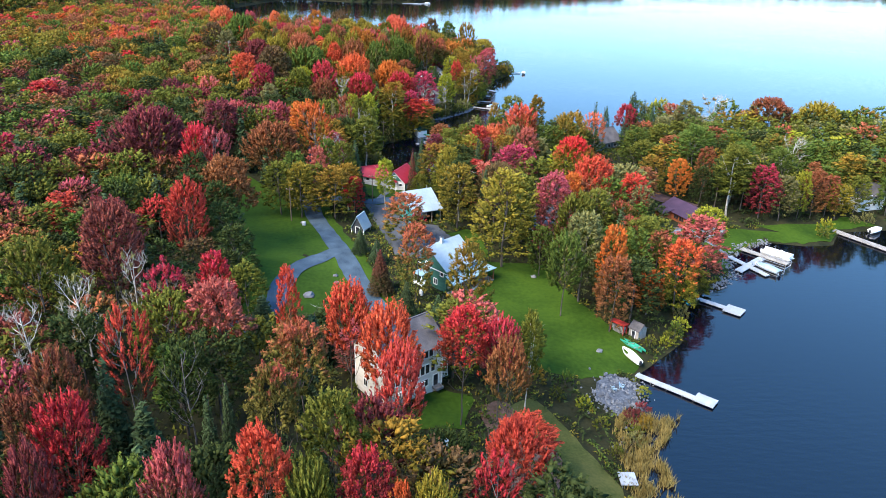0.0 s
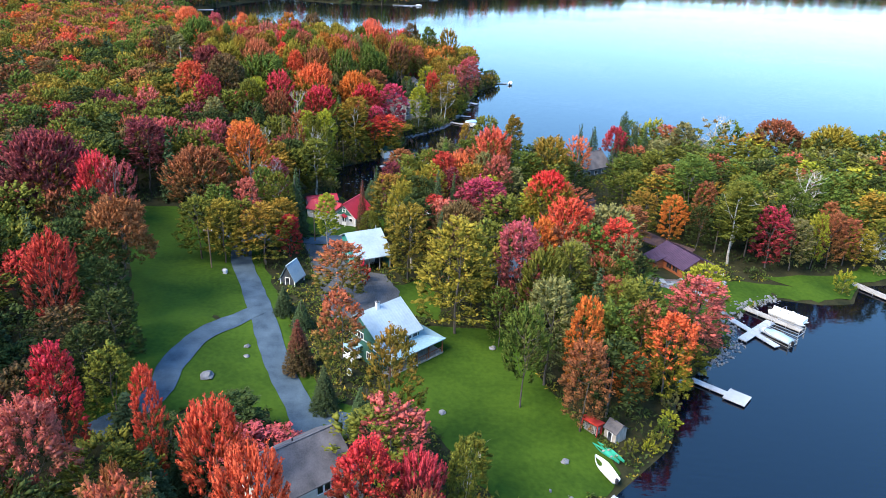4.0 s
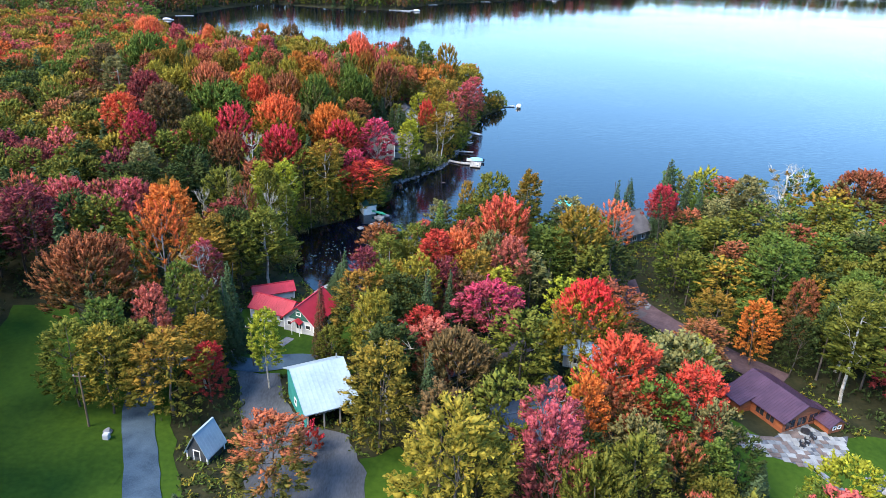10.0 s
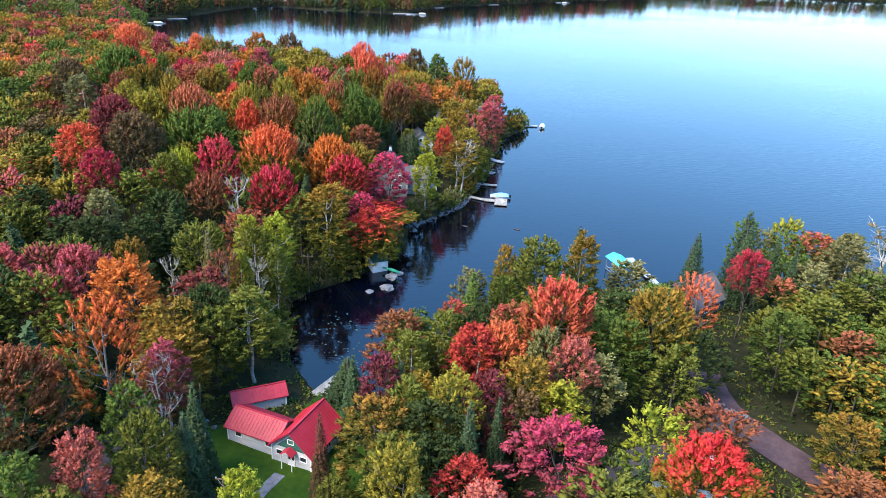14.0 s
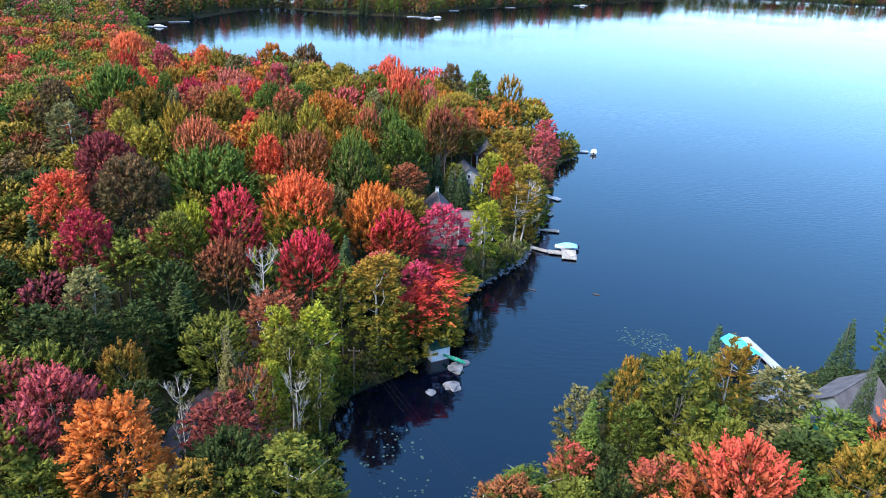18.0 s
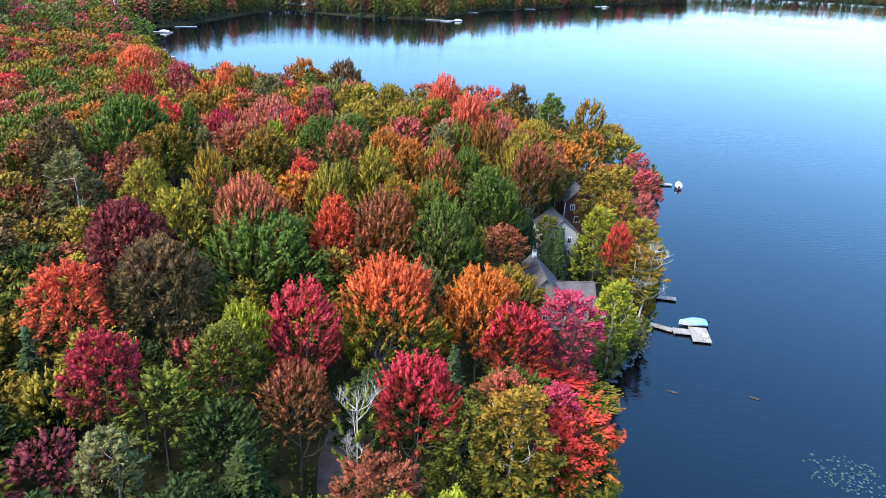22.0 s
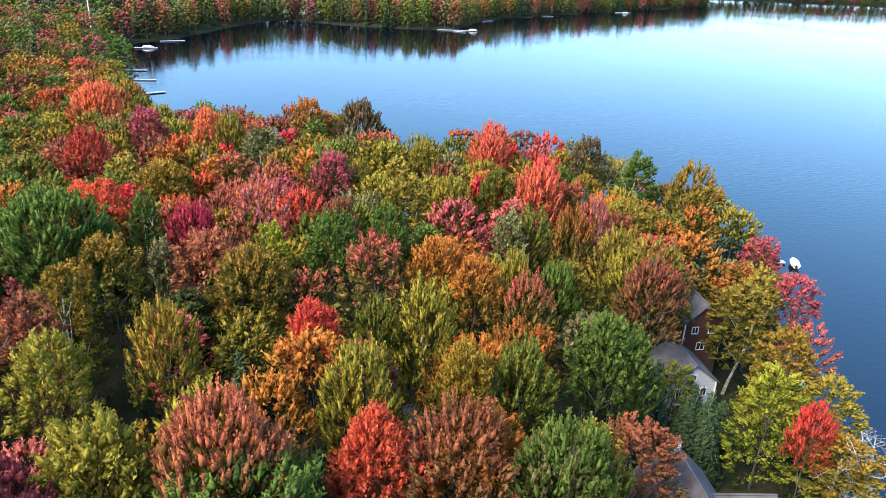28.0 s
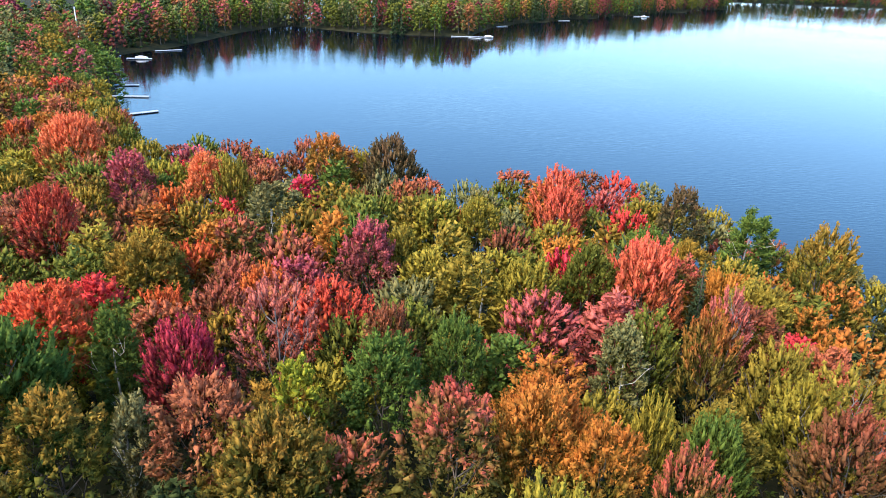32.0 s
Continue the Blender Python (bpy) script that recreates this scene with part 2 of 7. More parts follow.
# tops lighter, low leaves darker: autumn turning plus painted top light
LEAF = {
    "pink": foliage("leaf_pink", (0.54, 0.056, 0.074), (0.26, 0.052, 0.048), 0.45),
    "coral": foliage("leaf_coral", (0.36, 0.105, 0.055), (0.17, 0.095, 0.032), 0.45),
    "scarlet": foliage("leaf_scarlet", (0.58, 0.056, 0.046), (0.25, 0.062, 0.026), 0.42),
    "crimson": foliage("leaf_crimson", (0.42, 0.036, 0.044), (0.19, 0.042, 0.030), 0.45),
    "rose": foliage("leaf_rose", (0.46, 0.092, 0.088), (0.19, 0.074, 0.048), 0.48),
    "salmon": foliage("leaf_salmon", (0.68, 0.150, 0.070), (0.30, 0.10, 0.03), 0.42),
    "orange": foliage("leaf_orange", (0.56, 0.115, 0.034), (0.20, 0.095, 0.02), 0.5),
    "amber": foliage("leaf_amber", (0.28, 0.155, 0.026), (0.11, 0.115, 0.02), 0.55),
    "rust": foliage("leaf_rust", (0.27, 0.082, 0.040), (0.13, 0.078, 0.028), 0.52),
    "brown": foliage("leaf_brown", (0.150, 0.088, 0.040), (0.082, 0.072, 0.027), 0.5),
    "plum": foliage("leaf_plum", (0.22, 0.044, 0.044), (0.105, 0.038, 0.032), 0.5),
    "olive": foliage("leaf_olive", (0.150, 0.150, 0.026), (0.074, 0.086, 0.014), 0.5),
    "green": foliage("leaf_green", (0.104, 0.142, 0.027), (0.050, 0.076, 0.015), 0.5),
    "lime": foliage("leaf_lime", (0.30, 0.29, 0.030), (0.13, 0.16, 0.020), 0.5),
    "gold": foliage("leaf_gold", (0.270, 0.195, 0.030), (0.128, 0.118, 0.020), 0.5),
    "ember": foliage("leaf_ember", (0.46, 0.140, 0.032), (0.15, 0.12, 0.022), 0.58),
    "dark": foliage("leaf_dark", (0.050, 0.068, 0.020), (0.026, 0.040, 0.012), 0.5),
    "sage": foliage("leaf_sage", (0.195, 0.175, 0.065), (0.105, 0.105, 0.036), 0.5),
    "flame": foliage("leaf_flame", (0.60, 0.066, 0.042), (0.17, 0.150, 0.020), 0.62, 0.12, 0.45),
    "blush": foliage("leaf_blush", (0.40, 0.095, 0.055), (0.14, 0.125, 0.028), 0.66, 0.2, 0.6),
    # needles: low boughs darker, shade put into the colour
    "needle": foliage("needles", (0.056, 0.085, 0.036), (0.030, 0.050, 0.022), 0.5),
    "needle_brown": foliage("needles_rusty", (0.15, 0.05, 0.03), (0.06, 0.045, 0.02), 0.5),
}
LOOKS = {
    "pink": "hot pink autumn leaves", "coral": "muted coral red leaves", "scarlet": "bright scarlet autumn leaves", "crimson": "deep crimson autumn leaves", "rose": "pinkish red autumn leaves", "salmon": "salmon orange autumn leaves",
    "orange": "glowing orange autumn leaves", "amber": "amber and green turning leaves", "rust": "rusty red-brown autumn leaves", "brown": "dull brown autumn leaves",
    "plum": "dark plum purple leaves", "olive": "olive green turning leaves", "green": "plain green leaves", "lime": "yellow-green turning leaves", "gold": "golden olive leaves", "ember": "orange tips over olive leaves", "dark": "dark green leaves",
    "sage": "grey-green thinning leaves", "flame": "red top over green lower leaves", "blush": "reddish top over olive leaves", "needle": "dark green needles", "needle_brown": "rusty brown dying needles",
}
BARK = surface("bark", (0.035, 0.03, 0.025), (0.13, 0.11, 0.095), 1.5, 0.9, 0.5, stretch=(1, 1, 0.3))
BIRCH_BARK = surface("birch_bark", (0.18, 0.16, 0.13), (0.55, 0.51, 0.45), 1.2, 0.8, 0.3, stretch=(1, 1, 2.2))
DEAD_WOOD = surface("dead_wood", (0.08, 0.073, 0.068), (0.21, 0.19, 0.18), 1.5, 0.9, 0.4)
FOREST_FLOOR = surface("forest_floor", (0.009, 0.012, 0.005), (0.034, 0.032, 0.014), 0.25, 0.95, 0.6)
GRASS = surface("mown_grass", (0.015, 0.040, 0.003), (0.044, 0.086, 0.007), 0.09, 0.9, 0.5, grain=14)
GRAVEL = surface("blue_gravel", (0.030, 0.050, 0.072), (0.070, 0.106, 0.140), 0.35, 0.92, 0.5, grain=16)
ROUGH_GRASS = surface("rough_grass", (0.030, 0.045, 0.010), (0.095, 0.090, 0.025), 0.2, 0.95, 0.5, grain=14)
LEAF_LITTER = surface("fallen_leaves", (0.05, 0.035, 0.022), (0.17, 0.095, 0.075), 0.35, 0.95, 0.5, grain=16)
LOT_GRAVEL = surface("worn_gravel", (0.042, 0.046, 0.052), (0.105, 0.11, 0.122), 0.2, 0.92, 0.4, grain=14, stretch=(1.6, 0.5, 1))
WOOD_GRAVEL = surface("dark_gravel", (0.035, 0.03, 0.036), (0.085, 0.075, 0.08), 0.4, 0.95, 0.4)
RED_GRAVEL = surface("reddish_gravel", (0.05, 0.032, 0.036), (0.11, 0.072, 0.078), 0.3, 0.95, 0.4)
STONE = surface("grey_stone", (0.06, 0.065, 0.075), (0.21, 0.215, 0.23), 0.9, 0.85, 0.5)
FLAG_WARM = surface("warm_flagstone", (0.085, 0.066, 0.06), (0.17, 0.135, 0.125), 0.8, 0.85, 0.4)
FLAG_COOL = surface("cool_flagstone", (0.10, 0.108, 0.115), (0.20, 0.21, 0.22), 0.8, 0.85, 0.4)
SLATE = surface("dark_slate", (0.035, 0.04, 0.05), (0.13, 0.14, 0.16), 1.2, 0.85, 0.5)
FLAG_PALE = surface("pale_flagstone", (0.17, 0.175, 0.18), (0.29, 0.30, 0.30), 0.8, 0.85, 0.4)
STEEL_ROOF = surface("pale_metal_roof", (0.25, 0.32, 0.37), (0.36, 0.44, 0.49), 0.25, 0.42, 0.04, 0.15)
TEAL_ROOF = surface("blue_metal_roof", (0.22, 0.36, 0.42), (0.34, 0.50, 0.57), 0.3, 0.45, 0.05, 0.15)
RED_ROOF = surface("red_metal_roof", (0.30, 0.014, 0.026), (0.43, 0.027, 0.046), 0.4, 0.5, 0.05)
MAROON_ROOF = surface("maroon_metal_roof", (0.045, 0.022, 0.040), (0.085, 0.042, 0.07), 0.5, 0.45, 0.05, 0.1)
GREY_SHINGLE = surface("grey_shingles", (0.062, 0.060, 0.066), (0.140, 0.130, 0.136), 0.5, 0.9, 0.4, grain=12)
TAUPE_SHINGLE = surface("taupe_shingles", (0.070, 0.062, 0.066), (0.135, 0.118, 0.122), 0.5, 0.9, 0.4, grain=12)
BLUE_SHINGLE = surface("blue_shingles", (0.035, 0.055, 0.085), (0.075, 0.105, 0.15), 0.5, 0.85, 0.4, grain=12)
GREEN_SHINGLE = surface("green_shingles", (0.02, 0.06, 0.045), (0.04, 0.10, 0.07), 0.5, 0.85, 0.4, grain=12)
CREAM = surface("cream_siding", (0.50, 0.47, 0.42), (0.66, 0.63, 0.57), 0.6, 0.75, 0.15, stretch=(1, 1, 6))
WHITE = surface("white_paint", (0.66, 0.66, 0.66), (0.82, 0.82, 0.81), 0.8, 0.55, 0.05)
GREEN_WALL = surface("green_siding", (0.02, 0.075, 0.06), (0.04, 0.12, 0.095), 0.6, 0.75, 0.15, stretch=(1, 1, 6))
TEAL_WALL = surface("teal_siding", (0.01, 0.14, 0.13), (0.025, 0.22, 0.20), 0.6, 0.7, 0.1)
GREY_WALL = surface("grey_siding", (0.38, 0.38, 0.39), (0.52, 0.52, 0.53), 0.6, 0.75, 0.12, stretch=(1, 1, 6))
SLATE_WALL = surface("slate_blue_siding", (0.12, 0.155, 0.18), (0.19, 0.235, 0.26), 0.6, 0.75, 0.12, stretch=(1, 1, 6))
TAUPE_WALL = surface("taupe_siding", (0.22, 0.195, 0.17), (0.31, 0.275, 0.245), 0.6, 0.75, 0.12, stretch=(1, 1, 6))
DARK_WALL = surface("dark_siding", (0.03, 0.035, 0.04), (0.06, 0.07, 0.08), 0.6, 0.75, 0.1)
CEDAR = surface("red_cedar", (0.16, 0.045, 0.02), (0.32, 0.10, 0.04), 0.8, 0.65, 0.2, stretch=(1, 1, 5))
CEDAR_DARK = surface("brown_siding", (0.055, 0.022, 0.016), (0.11, 0.045, 0.032), 0.8, 0.7, 0.2, stretch=(1, 1, 5))
RED_PAINT = surface("red_paint", (0.38, 0.025, 0.02), (0.55, 0.05, 0.035), 0.8, 0.6, 0.1)
WOOD = surface("weathered_wood", (0.20, 0.18, 0.16), (0.40, 0.37, 0.33), 0.8, 0.85, 0.3, stretch=(3, 0.6, 1))
WHITE_DECK = surface("pale_decking", (0.27, 0.29, 0.32), (0.40, 0.425, 0.45), 0.7, 0.7, 0.15)
ALU = surface("aluminium", (0.45, 0.46, 0.47), (0.65, 0.66, 0.67), 0.8, 0.35, 0.05, 0.8)
BLACK = surface("black_paint", (0.01, 0.01, 0.012), (0.03, 0.03, 0.035), 0.8, 0.35, 0.03)
TYRE = surface("rubber", (0.012, 0.012, 0.012), (0.03, 0.03, 0.03), 1.0, 0.85, 0.1)
CANVAS_BLUE = surface("blue_canvas", (0.16, 0.38, 0.66), (0.26, 0.50, 0.78), 0.8, 0.7, 0.2)
CANVAS_GREY = surface("grey_blue_canvas", (0.20, 0.30, 0.36), (0.32, 0.42, 0.47), 0.8, 0.7, 0.2)
CANVAS_TEAL = surface("turquoise_canvas", (0.03, 0.48, 0.50), (0.08, 0.66, 0.66), 0.6, 0.6, 0.1)
GREEN_HULL = surface("green_hull", (0.01, 0.20, 0.13), (0.03, 0.32, 0.22), 0.7, 0.4, 0.05)
LILY = surface("lily_leaf", (0.03, 0.06, 0.055), (0.07, 0.12, 0.105), 0.8, 0.85, 0.05)
REED = surface("reed", (0.13, 0.095, 0.03), (0.30, 0.23, 0.08), 1.5, 0.9, 0.1)
POLE_WOOD = surface("brown_pole", (0.09, 0.065, 0.045), (0.19, 0.145, 0.10), 1.5, 0.9, 0.3, stretch=(1, 1, 0.2))
GLASS, gn, gl, gb = nodes_of("window_glass")
gb.inputs["Base Color"].default_value, gb.inputs["Roughness"].default_value, gb.inputs["IOR"].default_value = (0.02, 0.024, 0.03, 1), 0.06, 1.5

WATER, gn, gl, gb = nodes_of("lake_water")
gb.inputs["Base Color"].default_value = (0.0002, 0.0010, 0.005, 1)
gb.inputs["Roughness"].default_value, gb.inputs["IOR"].default_value = 0.06, 1.55
pos, calm = gn.new("ShaderNodeNewGeometry"), gn.new("ShaderNodeTexNoise")
calm.inputs["Scale"].default_value, calm.inputs["Detail"].default_value = 0.012, 3
gl.new(pos.outputs["Position"], calm.inputs["Vector"])
stretch_w = gn.new("ShaderNodeMapping")
stretch_w.inputs["Scale"].default_value, stretch_w.inputs["Rotation"].default_value = (0.45, 1.5, 1.0), (0, 0, radians(-12))
gl.new(pos.outputs["Position"], stretch_w.inputs[0])
wave = gn.new("ShaderNodeTexNoise")
wave.inputs["Scale"].default_value, wave.inputs["Detail"].default_value = 0.7, 3
gl.new(stretch_w.outputs[0], wave.inputs["Vector"])
patch = gn.new("ShaderNodeMapRange")
patch.inputs["From Min"].default_value, patch.inputs["From Max"].default_value = 0.42, 0.62
patch.inputs["To Min"].default_value, patch.inputs["To Max"].default_value = 0.06, 0.20
gl.new(calm.outputs[0], patch.inputs["Value"])
wbump = gn.new("ShaderNodeBump")
wbump.inputs["Distance"].default_value = 0.25
gl.new(patch.outputs[0], wbump.inputs["Strength"])
gl.new(wave.outputs[0], wbump.inputs["Height"])
gl.new(wbump.outputs[0], gb.inputs["Normal"])

# ---- land and water ----
def part(name, bm, material, parent=None, label="", smooth=False):
    """Links a bmesh as one mesh object, under a thing or part if given."""
    me = bpy.data.meshes.new(name)
    bm.normal_update()
    bm.to_mesh(me)
    bm.free()
    me.materials.append(material)
    if smooth:
        me.polygons.foreach_set("use_smooth", [True] * len(me.polygons))
    ob = new(name, me)
    if parent:
        ob.parent = parent
    if label:
        ob["label"] = label
    return ob


def array_mesh(name, verts, quads, material=None, **values):
    """A mesh of quads from numpy arrays, with float values at its points."""
    me = bpy.data.meshes.new(name)
    me.vertices.add(len(verts))
    me.vertices.foreach_set("co", np.ascontiguousarray(verts, np.float32).ravel())
    me.loops.add(quads.size)
    me.loops.foreach_set("vertex_index", np.ascontiguousarray(quads, np.int32).ravel())
    me.polygons.add(len(quads))
    me.polygons.foreach_set("loop_start", np.arange(0, quads.size, quads.shape[1], dtype=np.int32))
    for key, value in values.items():
        me.attributes.new(key, "FLOAT", "POINT").data.foreach_set("value", np.ascontiguousarray(value, np.float32))
    me.update(calc_edges=True)
    if material:
        me.materials.append(material)
    return me


def axis(fine_from, fine_to, step, low, high, grow=1.3):
    mid = list(np.arange(fine_from, fine_to + step / 2, step))
    s = step
    while mid[-1] < high:
        s *= grow
        mid.append(mid[-1] + s)
    s = step
    while mid[0] > low:
        s *= grow
        mid.insert(0, mid[0] - s)
    return np.array(mid)


gx, gy = axis(-140, 140, 2.5, -2600, 2600, 1.12), axis(30, 460, 2.5, -1500, 2600, 1.09)
GX, GY = np.meshgrid(gx, gy)
GZ = height(GX, GY)
idx = np.arange(GX.size).reshape(GX.shape)
quads = np.stack([idx[:-1, :-1], idx[:-1, 1:], idx[1:, 1:], idx[1:, :-1]], -1).reshape(-1, 4)
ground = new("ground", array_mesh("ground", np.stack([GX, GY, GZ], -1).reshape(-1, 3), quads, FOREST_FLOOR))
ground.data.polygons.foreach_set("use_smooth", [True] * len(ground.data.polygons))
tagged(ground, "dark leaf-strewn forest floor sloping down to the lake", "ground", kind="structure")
bm = bmesh.new()
bmesh.ops.create_grid(bm, x_segments=2, y_segments=2, size=2600)
water = part("water", bm, WATER)
water.location = (0, 500, 0)
tagged(water, "calm dark blue lake reflecting sky and trees", "lake", kind="structure")


def drape(name, loop, lift, material, label, category, step=3.0):
    """A sheet over a closed loop, laid on the ground."""
    bm = bmesh.new()
    bm.faces.new([bm.verts.new((x, y, 0)) for x, y in loop])
    bmesh.ops.triangulate(bm, faces=bm.faces[:])
    xs, ys = [p[0] for p in loop], [p[1] for p in loop]
    for a, lo, hi in ((0, min(xs), max(xs)), (1, min(ys), max(ys))):
        k = math.ceil(lo / step) * step
        while k < hi:
            co, no = [0, 0, 0], [0, 0, 0]
            co[a], no[a] = k, 1
            bmesh.ops.bisect_plane(bm, geom=bm.verts[:] + bm.edges[:] + bm.faces[:], plane_co=co, plane_no=no)
            k += step
    co = np.array([v.co[:] for v in bm.verts])
    for v, z in zip(bm.verts, height(co[:, 0], co[:, 1])):
        v.co.z = z + lift
    bmesh.ops.recalc_face_normals(bm, faces=bm.faces)
    ob = part(name, bm, material, smooth=True)
    if sum(p.normal.z for p in ob.data.polygons) < 0:
        ob.data.flip_normals()
    return tagged(ob, label, category, kind="structure")


def ragged(loop, amount=0.5, n=6):
    """A loop with more points and an uneven outline."""
    out = []
    for i, p in enumerate(loop):
        q = loop[(i + 1) % len(loop)]
        for k in range(n):
            u = k / n
            x, y = p[0] + (q[0] - p[0]) * u, p[1] + (q[1] - p[1]) * u
            v = noise.noise_vector((x * 0.35, y * 0.35, 2.0)) * amount
            out.append((x + v.x, y + v.y))
    return out


for loop in LAWNS:
    rough = loop is LAWN_SOUTH
    drape("lawn", ragged(loop, 0.9), 0.08, ROUGH_GRASS if rough else GRASS, "rough dull grass with dry patches" if rough else "mown green lawn with darker patches", "lawn")
for line, width in ((DRIVE_MAIN, 9.0), (DRIVE_LOOP, 11.0), (DRIVE_TURN, 7.5), (DRIVE_RED, 7.0)):
    drape("verge", ragged(strip(smooth_line(line), width), 0.7, 2), 0.05, GRASS, "strip of grass beside the gravel drive", "verge")
drape("leaf_litter", ragged(LITTER, 1.2), 0.06, LEAF_LITTER, "pinkish brown fallen leaves under the maples", "leaf litter")
drape("gravel_yard", ragged(GRAVEL_LOT, 0.8), 0.13, LOT_GRAVEL, "worn grey-brown gravel yard with wheel tracks", "yard")
for (line, width), material, words in zip(ROADS, (GRAVEL, GRAVEL, GRAVEL, GRAVEL, WOOD_GRAVEL, WOOD_GRAVEL, RED_GRAVEL),
                                          ("blue-grey crushed gravel driveway that forks between lawns", "curving blue-grey gravel branch drive", "short gravel turning place by the house",
                                           "grey gravel lane in front of the cottage", "narrow dark lane through the woods", "dark gravel lane under the trees", "reddish brown gravel drive")):
    drape("road", ragged(strip(smooth_line(line), width), 0.25, 2), 0.17 + 0.03 * ROADS.index((line, width)) % 0.05, material, words, "driveway", 4.0)

# ---- trees ----
rng = np.random.default_rng(7)


def leaf_sprays(centres, normals, up, length, width, rg, axis=None):
    """Small leaf sprays: a three-cornered blade at every centre, half of them with the broad end out."""
    n = len(centres)
    side = np.cross(normals, rg.normal(size=(n, 3)))
    side /= np.linalg.norm(side, axis=1, keepdims=True) + 1e-9
    along = np.cross(side, normals) + np.array([0, 0, 0.55])
    if axis is not None:
        along = axis + rg.normal(size=(n, 3)) * 0.28
        side = np.cross(along, normals)
        side /= np.linalg.norm(side, axis=1, keepdims=True) + 1e-9
    along /= np.linalg.norm(along, axis=1, keepdims=True) + 1e-9
    ln = (length * rg.uniform(0.6, 1.35, n))[:, None]
    wd = (width * rg.uniform(0.6, 1.3, n))[:, None]
    flip = np.where(rg.uniform(size=n) < 0.5, 0.5, -0.5)[:, None]
    broad = centres + along * ln * flip
    v = np.stack([broad - side * wd * 0.5, broad + side * wd * 0.5, centres - along * ln * flip], 1).reshape(-1, 3)
    return v, np.arange(3 * n).reshape(n, 3), np.repeat(up, 3)


# prototypes: (height, width, foot of the crown as a share of the height)
SHAPES = {"maple": (20.0, 8.8, 0.36), "birch": (19.0, 6.5, 0.32), "wide": (20.0, 10.2, 0.58), "edge": (20.0, 9.0, 0.13), "broad": (20.0, 13.0, 0.46), "thin": (20.0, 8.4, 0.42), "spruce": (16.0, 5.5, 0.05), "bare": (18.0, 7.0, 0.45), "shrub": (3.0, 3.6, 0.0)}


def tufts(kind, m, rg, clumped=False):
    """Foot, tip and thickness of the leafy twigs that make up a crown, in metres, for the standard size of the kind."""
    high, wide, foot = SHAPES[kind]
    ang = rg.uniform(0, 2 * math.pi) + np.arange(m) * 2.39996 + rg.uniform(-0.3, 0.3, m)
    u = (np.arange(m) + 0.5) / m
    if kind in ("wide", "broad"):
        z = 0.04 + 0.94 * u
        r = 0.5 * np.sqrt(np.clip(1 - z ** 2.2, 0, 1))
    elif kind in ("maple", "thin", "edge"):
        z = 0.06 + 0.92 * u ** 0.9
        r = 0.48 * np.sqrt(np.clip(1 - (np.abs(z - 0.40) / 0.60) ** 2.3, 0, 1))
    elif kind == "shrub":
        z = 0.15 + 0.8 * u
        r = 0.5 * np.sqrt(np.clip(1 - z ** 2, 0, 1))
    else:
        z = 0.06 + 0.92 * u
        r = 0.42 * np.sqrt(np.clip(1 - (np.abs(z - 0.34) / 0.66) ** 1.8, 0, 1))
    lump = 1 + 0.16 * np.sin(3 * ang + 7 * z + seed_phase(rg)) + rg.uniform(-0.16, 0.12, m)
    size = {"broad": 1.05, "edge": 1.0, "thin": 0.85, "maple": 1.0, "wide": 1.0, "birch": 0.8, "bare": 0.6, "shrub": 0.42}[kind]
    tip = np.stack([r * lump * wide * np.cos(ang), r * lump * wide * np.sin(ang), (foot + (1 - foot) * z * (0.94 + 0.06 * lump)) * high], 1)
    if clumped:
        # leaf clumps that face outwards, as on round-crowned trees
        out = np.stack([np.cos(ang) * r * 1.7, np.sin(ang) * r * 1.7, 0.12 + 0.6 * z], 1) + rg.normal(size=(m, 3)) * 0.22
        out /= np.linalg.norm(out, axis=1, keepdims=True)
        tip = tip + out * rg.uniform(-0.7, 0.35, m)[:, None] * size
        return tip - out * (rg.uniform(1.1, 1.9, m) * size)[:, None], tip, rg.uniform(0.5, 0.85, m) * size
    # the twigs of a maple reach upwards like brushes
    out = np.stack([np.cos(ang) * r, np.sin(ang) * r, 0.42 + 0.45 * z], 1) + rg.normal(size=(m, 3)) * 0.10
    out /= np.linalg.norm(out, axis=1, keepdims=True)
    long = rg.uniform(1.5, 2.6, m) * size
    tip = tip + out * rg.uniform(-0.5, 0.5, m)[:, None] * size
    return tip - out * long[:, None], tip, rg.uniform(0.42, 0.70, m) * size


def seed_phase(rg):
    return rg.uniform(0, 6.28)


